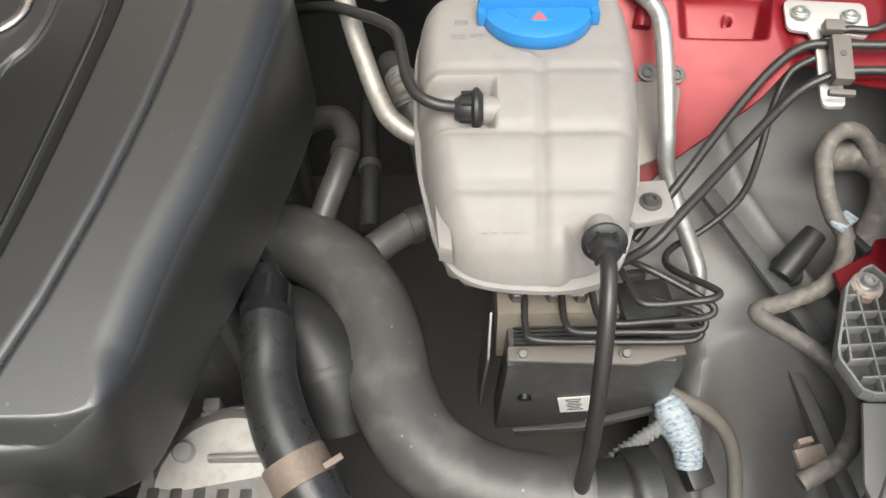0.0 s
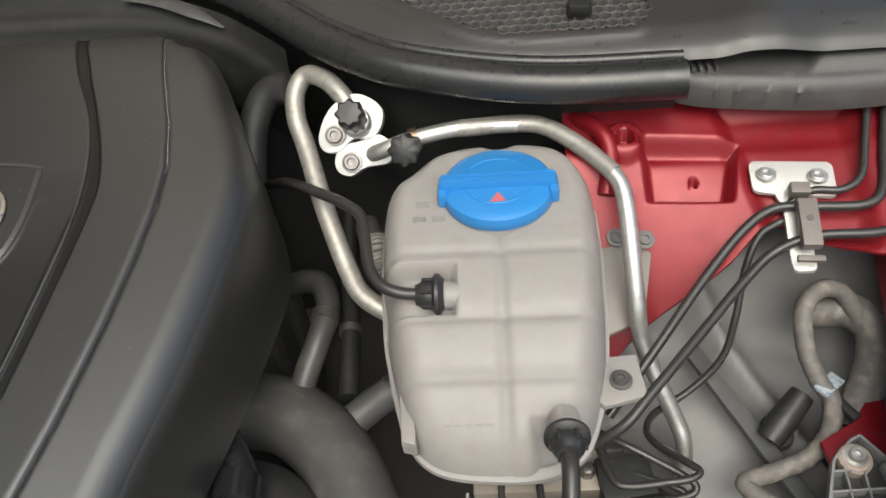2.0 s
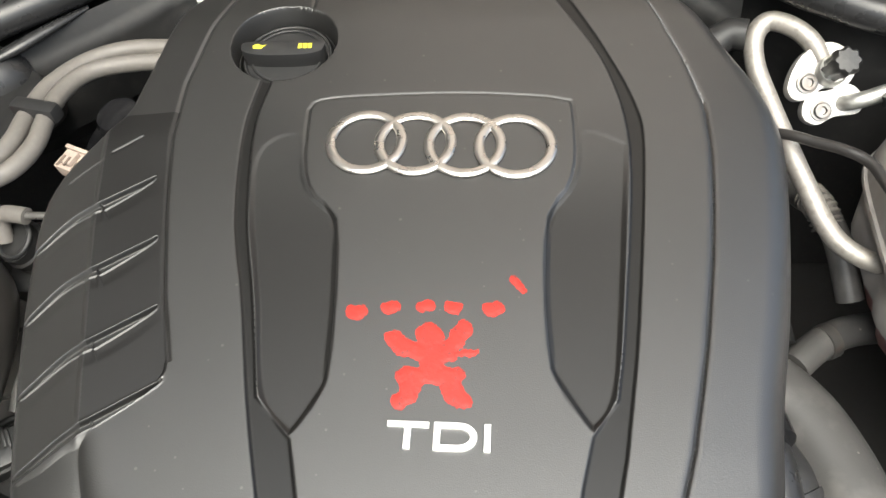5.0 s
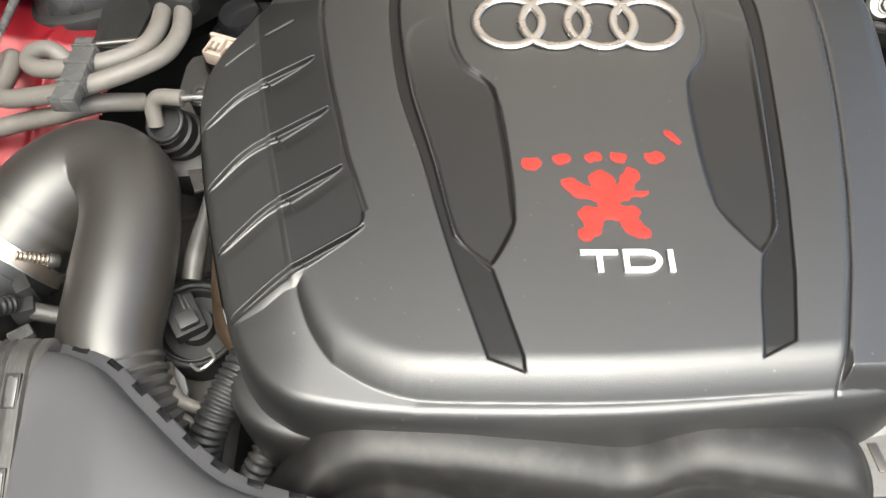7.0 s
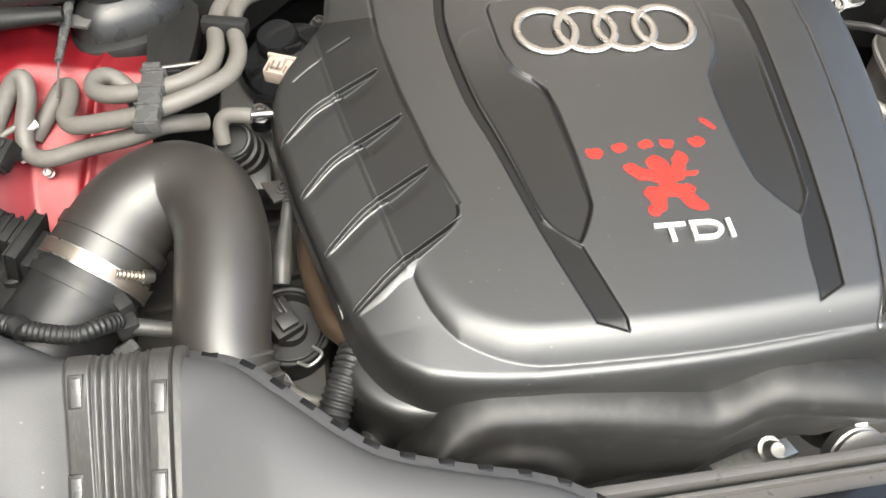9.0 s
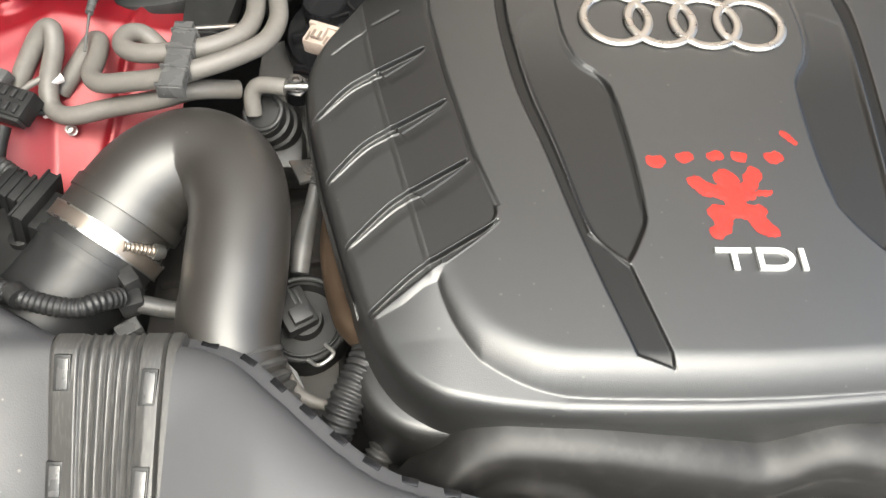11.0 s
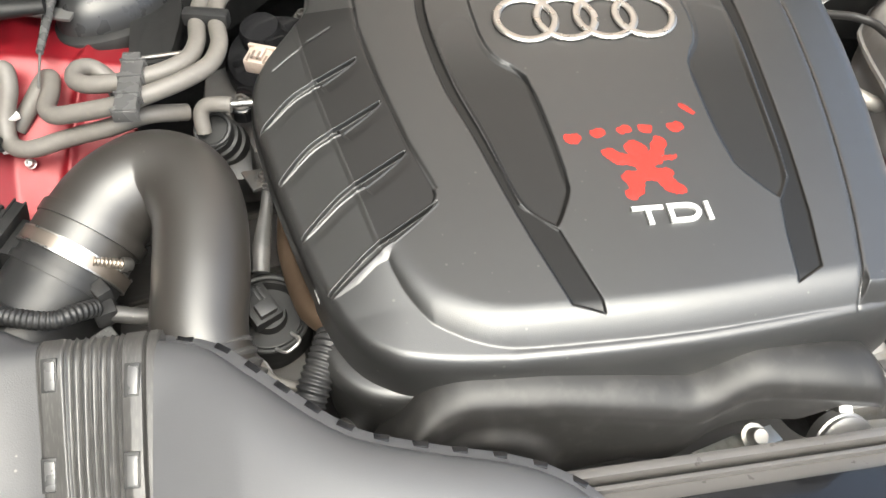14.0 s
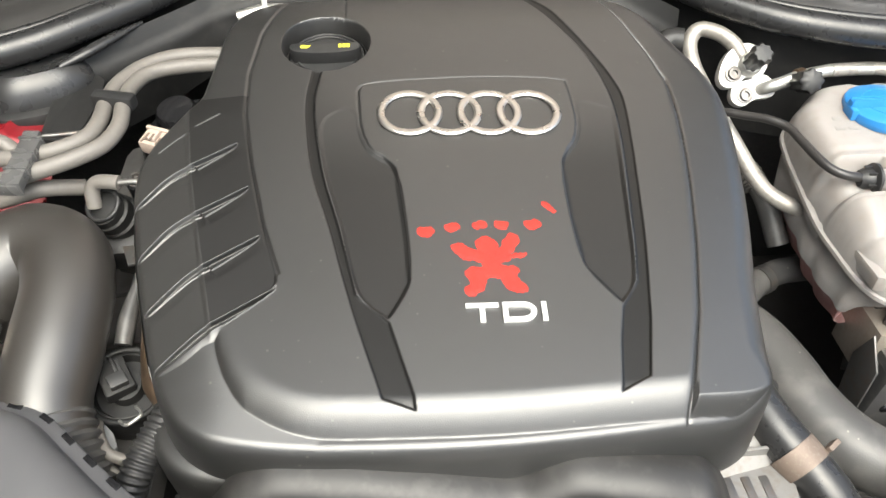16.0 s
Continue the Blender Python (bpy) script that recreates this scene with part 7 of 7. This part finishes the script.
    arc = np.concatenate([[0], np.cumsum(np.linalg.norm(np.diff(rim, axis=0), axis=1))])
    for a in np.arange(0.012, arc[-1] - 0.03, 0.0215):
        x, y = np.interp(a, arc, rim[:, 0]), np.interp(a, arc, rim[:, 1])
        i = int(np.searchsorted(arc, a))
        m = Matrix.Translation((x + 0.0060 * n[i][0], y + 0.0060 * n[i][1], topz(x) - 0.0008)) @ Matrix.Rotation(math.atan2(t[i][1], t[i][0]), 4, "Z")
        part("flange_slot", block_bm((0.0095, 0.0036, 0.0020), m, 0.0004), GLOSSY, s, "dark flange slot")


airbox()


def heater_hoses():
    h = thing("heater_hoses", "bundle of bent grey rubber coolant hoses in black clips", "hoses")
    tube("hose", [(-0.744, 0.388, 0.868), (-0.735, 0.400, 0.885), (-0.722, 0.412, 0.903), (-0.7135, 0.412, 0.908), (-0.7120, 0.402, 0.899), (-0.7175, 0.390, 0.883), (-0.716, 0.377, 0.872), (-0.702, 0.368, 0.872), (-0.675, 0.369, 0.878), (-0.645, 0.367, 0.886), (-0.620, 0.372, 0.890), (-0.595, 0.385, 0.880)],
         0.0063, HOSE, h, seg=14)
    tube("hose", [(-0.716, 0.396, 0.868), (-0.703, 0.408, 0.882), (-0.693, 0.417, 0.893), (-0.6860, 0.412, 0.898), (-0.6845, 0.397, 0.897), (-0.6850, 0.381, 0.896), (-0.677, 0.3705, 0.897), (-0.655, 0.366, 0.902), (-0.632, 0.364, 0.907), (-0.610, 0.369, 0.911), (-0.590, 0.378, 0.913),
                  (-0.5735, 0.392, 0.914), (-0.5670, 0.414, 0.915), (-0.5690, 0.440, 0.916), (-0.569, 0.468, 0.915), (-0.558, 0.492, 0.914), (-0.530, 0.503, 0.913), (-0.490, 0.506, 0.912)], 0.0063, HOSE, h, seg=14)
    tube("hose", [(-0.640, 0.398, 0.888), (-0.646, 0.406, 0.898), (-0.6560, 0.410, 0.906), (-0.6640, 0.404, 0.909), (-0.6640, 0.392, 0.909), (-0.652, 0.384, 0.910), (-0.628, 0.383, 0.912), (-0.604, 0.388, 0.914), (-0.588, 0.400, 0.915), (-0.5825, 0.418, 0.916), (-0.5830, 0.442, 0.916),
                  (-0.580, 0.472, 0.916), (-0.564, 0.502, 0.915), (-0.536, 0.519, 0.914), (-0.490, 0.522, 0.912)], 0.0063, HOSE, h, seg=14)
    m = pose(-0.6240, 0.3665, 0.9165, 6, 0, -4)
    block("clip", (0.015, 0.052, 0.009), m, CLIPGREY, h, "black plastic hose clip", bevel=0.002)
    block("clip_tab", (0.012, 0.006, 0.004), m @ Matrix.Translation((-0.002, 0.030, 0.002)), CLIPGREY, h, bevel=0.001)
    for dy in (-0.024, -0.008, 0.008, 0.024):
        block("clip_ridge", (0.017, 0.0018, 0.0115), m @ Matrix.Translation((0, dy, 0.0)), CLIPGREY, h, bevel=0.0006)
    block("clip", (0.034, 0.011, 0.012), pose(-0.5755, 0.4430, 0.9195, 4, 0, -14), BLACK, h, "black plastic hose clip", bevel=0.003)
    block("clip", (0.012, 0.012, 0.018), pose(-0.640, 0.400, 0.888), BLACK, h, bevel=0.003)
    c = thing("loom_connectors", "black wiring connectors with white tags on the red tower", "connector")
    m = pose(-0.7455, 0.3735, 0.881, 18, 0, -24)
    block("housing", (0.052, 0.020, 0.013), m, TRIM, c, bevel=0.0015)
    for i in range(7):
        for j in (-1, 1):
            block("cell", (0.0036, 0.0065, 0.003), m @ Matrix.Translation((-0.0204 + 0.0068 * i, 0.0048 * j, 0.0068)), BLACK, c, bevel=0.0008)
    block("latch", (0.012, 0.010, 0.009), m @ Matrix.Translation((-0.006, 0.014, 0.002)), CLIPGREY, c, bevel=0.001)
    block("side_bar", (0.050, 0.003, 0.010), m @ Matrix.Translation((0, -0.011, 0)), BLACK, c, bevel=0.001)
    block("white_tag", (0.008, 0.011, 0.004), pose(-0.7135, 0.3920, 0.885, 15, 0, 35), WHITE, c, "white cable tag", bevel=0.001)
    block("white_tag", (0.007, 0.007, 0.005), pose(-0.7196, 0.3764, 0.868, 15, 0, 10), WHITE, c, "white cable tag", bevel=0.001)
    for a, q, b in (((-0.7635, 0.3700, 0.880), (-0.7670, 0.3540, 0.875), (-0.7690, 0.336, 0.855)), ((-0.7500, 0.3600, 0.879), (-0.7525, 0.3450, 0.870), (-0.7540, 0.326, 0.848)), ((-0.7390, 0.3540, 0.875), (-0.7415, 0.3390, 0.866), (-0.7430, 0.320, 0.844))):
        tube("lead", [a, q, b], 0.0046, TRIM, c)
    tube("lead", [(-0.736, 0.366, 0.876), (-0.728, 0.370, 0.873), (-0.719, 0.376, 0.868)], 0.0024, BLACK, c)
    tube("lead", [(-0.740, 0.372, 0.880), (-0.728, 0.384, 0.884), (-0.714, 0.393, 0.887)], 0.0022, HOSE, c)


heater_hoses()


def left_engine_details():
    p = thing("vacuum_actuator", "black stepped vacuum actuator with a bent hose", "actuator")
    ax = Vector((-0.25, -0.45, 0.85)).normalized()
    lathe("diaphragm", [(0.014, -0.026), (0.0175, -0.022), (0.0175, -0.013), (0.0155, -0.012), (0.0160, -0.003), (0.0140, -0.002), (0.0135, 0.004), (0.008, 0.0055)], (-0.5765, 0.3640, 0.874), ax, TRIM, p, seg=32)
    tube("hose", [(-0.583, 0.3625, 0.878), (-0.583, 0.368, 0.890), (-0.578, 0.3695, 0.896), (-0.568, 0.367, 0.898), (-0.561, 0.3655, 0.898)], 0.0055, HOSE, p, "bent grey hose")
    tube("nipple", [(-0.563, 0.3660, 0.898), (-0.550, 0.3650, 0.899), (-0.540, 0.364, 0.899)], 0.0024, STEEL, p)
    v, f = ring_mesh(0.0125, 0.0018, frame_of(ax, Vector((-0.5770, 0.3630, 0.880))), seg=36, sides=8)
    obj("rim_ring", v, f, BLACK, p)
    block("base", (0.040, 0.034, 0.030), pose(-0.573, 0.366, 0.838, 20), BLACK, p, bevel=0.006)
    c = thing("sensor_connector", "cream plastic sensor connector beside the cover", "connector")
    block("housing", (0.019, 0.016, 0.012), pose(-0.5395, 0.4030, 0.906, 10, 0, -25), CREAM, c, bevel=0.002)
    q = pose(-0.5395, 0.4030, 0.906, 10, 0, -25)
    block("latch", (0.009, 0.010, 0.004), q @ Matrix.Translation((0, 0, 0.0075)), CREAM, c, bevel=0.001)
    for dx in (-0.0062, -0.0022, 0.0022, 0.0062):
        block("slot", (0.0016, 0.007, 0.001), q @ Matrix.Translation((dx, -0.0035, 0.0096 if abs(dx) < 0.004 else 0.0060)), RUST, c, bevel=0)
    block("lip", (0.022, 0.003, 0.013), q @ Matrix.Translation((0, 0.008, 0.001)), CREAM, c, bevel=0.001)
    tube("boot", [(-0.536, 0.393, 0.902), (-0.530, 0.384, 0.896), (-0.526, 0.374, 0.885)], 0.007, BLACK, c)
    g = thing("vacuum_pump", "glossy black pump housing with bolts behind the hoses", "pump")
    lathe("housing", [(0.040, -0.03), (0.042, -0.02), (0.042, 0.0), (0.038, 0.006), (0.016, 0.008), (0.014, 0.014), (0.0002, 0.015)], (-0.530, 0.462, 0.868), (-0.15, -0.25, 1), GLOSSY, g, seg=40)
    for k in range(6):
        a = k * math.pi / 3 + 0.3
        block("rib", (0.022, 0.003, 0.006), Matrix.Translation((-0.530 + 0.025 * math.cos(a), 0.462 + 0.025 * math.sin(a), 0.872)) @ Matrix.Rotation(a, 4, "Z"), GLOSSY, g, bevel=0.001)
    for x, y in ((-0.506, 0.499), (-0.511, 0.436), (-0.557, 0.390)):
        lathe("boss", [(0.009, -0.012), (0.009, -0.001), (0.0075, 0.0)], (x, y, 0.880), (0, -0.2, 1), GLOSSY, g, seg=20)
        bolt("bolt", (x, y, 0.880), (0, -0.2, 1), DARKSTEEL, g, r=0.0048, h=0.006)
    block("fin", (0.020, 0.003, 0.010), pose(-0.5190, 0.4660, 0.884, 0, 0, -58), GLOSSY, g, bevel=0.001)
    block("fin", (0.014, 0.003, 0.010), pose(-0.5290, 0.4580, 0.884, 0, 0, 30), GLOSSY, g, bevel=0.001)
    lathe("cap", [(0.017, -0.004), (0.017, 0.006), (0.015, 0.009), (0.0002, 0.010)], (-0.540, 0.475, 0.882), (-0.1, -0.2, 1), GLOSSY, g, seg=32)
    tube("pipe", [(-0.560, 0.430, 0.860), (-0.545, 0.418, 0.866), (-0.535, 0.402, 0.862)], 0.005, GLOSSY, g)
    block("body", (0.10, 0.12, 0.06), pose(-0.545, 0.430, 0.820), DARK, g, bevel=0.02)
    t = thing("exhaust_heat_pipe", "heat tinted bronze metal pipe beside the engine", "pipe")
    tube("pipe", [(-0.527, 0.325, 0.842), (-0.5290, 0.303, 0.842), (-0.5300, 0.278, 0.842), (-0.5265, 0.250, 0.842), (-0.5225, 0.232, 0.842)], 0.0100, BRONZE, t, seg=20)
    tube("collar", [(-0.5235, 0.237, 0.842), (-0.518, 0.225, 0.843), (-0.511, 0.216, 0.845), (-0.505, 0.212, 0.845)], (0.0105, 0.0125, 0.0135, 0.013), BRONZE, t, seg=20)
    plate("bracket", [(-0.545, 0.325), (-0.532, 0.330), (-0.520, 0.312), (-0.534, 0.304)], 0.003, pose(0, 0, 0.854), GALV, t, "small steel bracket")
    s = thing("solenoid_valve", "small metal bracket with a grey sensor on a rod", "sensor")
    plate("bracket", [(-0.560, 0.332), (-0.542, 0.334), (-0.536, 0.318), (-0.552, 0.312)], 0.003, pose(0, 0, 0.866), DARKSTEEL, s)
    bolt("bolt", (-0.5445, 0.3240, 0.866), (0, 0, 1), DARKSTEEL, s, r=0.004, h=0.004)
    tube("sensor", [(-0.541, 0.318, 0.864), (-0.545, 0.300, 0.856), (-0.550, 0.276, 0.846), (-0.552, 0.262, 0.838)], (0.0045, 0.0045, 0.0065, 0.006), RUBBER, s, n=6)
    tube("conduit", [(-0.540, 0.322, 0.868), (-0.541, 0.312, 0.862)], 0.005, RUBBER, s, wave=(0.003, 0.0008))
    o = thing("filter_housing_cap", "black round filter housing cap with a green dot", "cap")
    fc = Vector((-0.5495, 0.2385, 0.822))
    lathe("cap", [(0.0285, -0.03), (0.0285, -0.004), (0.0272, 0.0), (0.0225, 0.001), (0.0205, -0.006), (0.012, -0.006), (0.011, 0.003), (0.0002, 0.004)], fc, (0.05, -0.3, 1), TRIM, o, seg=40)
    v, f = ring_mesh(0.0262, 0.0024, frame_of((0.05, -0.3, 1), fc + Vector((0, 0, 0.001))), seg=48, sides=8)
    obj("rim_ring", v, f, TRIM, o)
    lathe("green_dot", [(0.0022, 0), (0.0002, 0.0012)], fc + Vector((-0.012, 0.006, 0.003)), (0.05, -0.3, 1), GREEN, o, seg=12)
    block("plug", (0.020, 0.026, 0.012), pose(-0.5545, 0.2395, 0.829, 15, 0, 30), TRIM, o, bevel=0.002)
    block("plug_latch", (0.012, 0.010, 0.006), pose(-0.5500, 0.2330, 0.836, 15, 0, 30), BLACK, o, bevel=0.001)
    for i in range(3):
        block("plug_rib", (0.0016, 0.012, 0.003), pose(-0.5600 + 0.004 * i, 0.2475 - 0.0012 * i, 0.836, 15, 0, 30), BLACK, o, bevel=0.0004)
    tube("wire", [(-0.535, 0.214, 0.832), (-0.530, 0.206, 0.834), (-0.538, 0.200, 0.832), (-0.545, 0.206, 0.828)], 0.0012, GALV, o)
    k = thing("corrugated_conduit", "black corrugated cable conduit rising by the cover corner", "conduit")
    tube("conduit", [(-0.5035, 0.2200, 0.838), (-0.5075, 0.2060, 0.841), (-0.5140, 0.1900, 0.840), (-0.5225, 0.1730, 0.834), (-0.5300, 0.158, 0.822), (-0.535, 0.146, 0.80)], 0.0098, BLACK, k, seg=20, wave=(0.0040, 0.0008))
    tube("conduit", [(-0.500, 0.170, 0.795), (-0.506, 0.160, 0.790), (-0.515, 0.150, 0.775)], 0.008, RUBBER, k, seg=16, wave=(0.0045, 0.0011))
    b = thing("wire_bundle", "grey wires and a bent bracket beside the filter cap", "wiring")
    tube("wire", [(-0.562, 0.210, 0.820), (-0.556, 0.196, 0.826), (-0.548, 0.184, 0.826), (-0.536, 0.180, 0.822), (-0.524, 0.180, 0.818)], 0.0038, HOSE, b)
    tube("wire", [(-0.566, 0.204, 0.812), (-0.556, 0.186, 0.818), (-0.542, 0.174, 0.816), (-0.530, 0.168, 0.812)], 0.0030, HOSE, b)
    plate("bracket", [(-0.575, 0.205), (-0.560, 0.214), (-0.548, 0.196), (-0.556, 0.184)], 0.004, pose(0, 0, 0.815), GREYPLASTIC, b, smooth=2)
    d = thing("lower_engine_dirt_shield", "dark metal shield deep beside the engine", "shield")
    block("shield", (0.14, 0.30, 0.02), pose(-0.595, 0.28, 0.765, 0, -12, 0), DARK, d, bevel=0.006)
    for i in range(4):
        block("rib", (0.130, 0.006, 0.006), pose(-0.595, 0.19 + 0.06 * i, 0.778, 0, -12, 0), DARK, d, bevel=0.002)
    bolt("bolt", (-0.560, 0.300, 0.784), (0.2, 0, 1), DARKSTEEL, d, r=0.005, h=0.005)
    bolt("bolt", (-0.640, 0.220, 0.767), (0.2, 0, 1), DARKSTEEL, d, r=0.005, h=0.005)


left_engine_details()
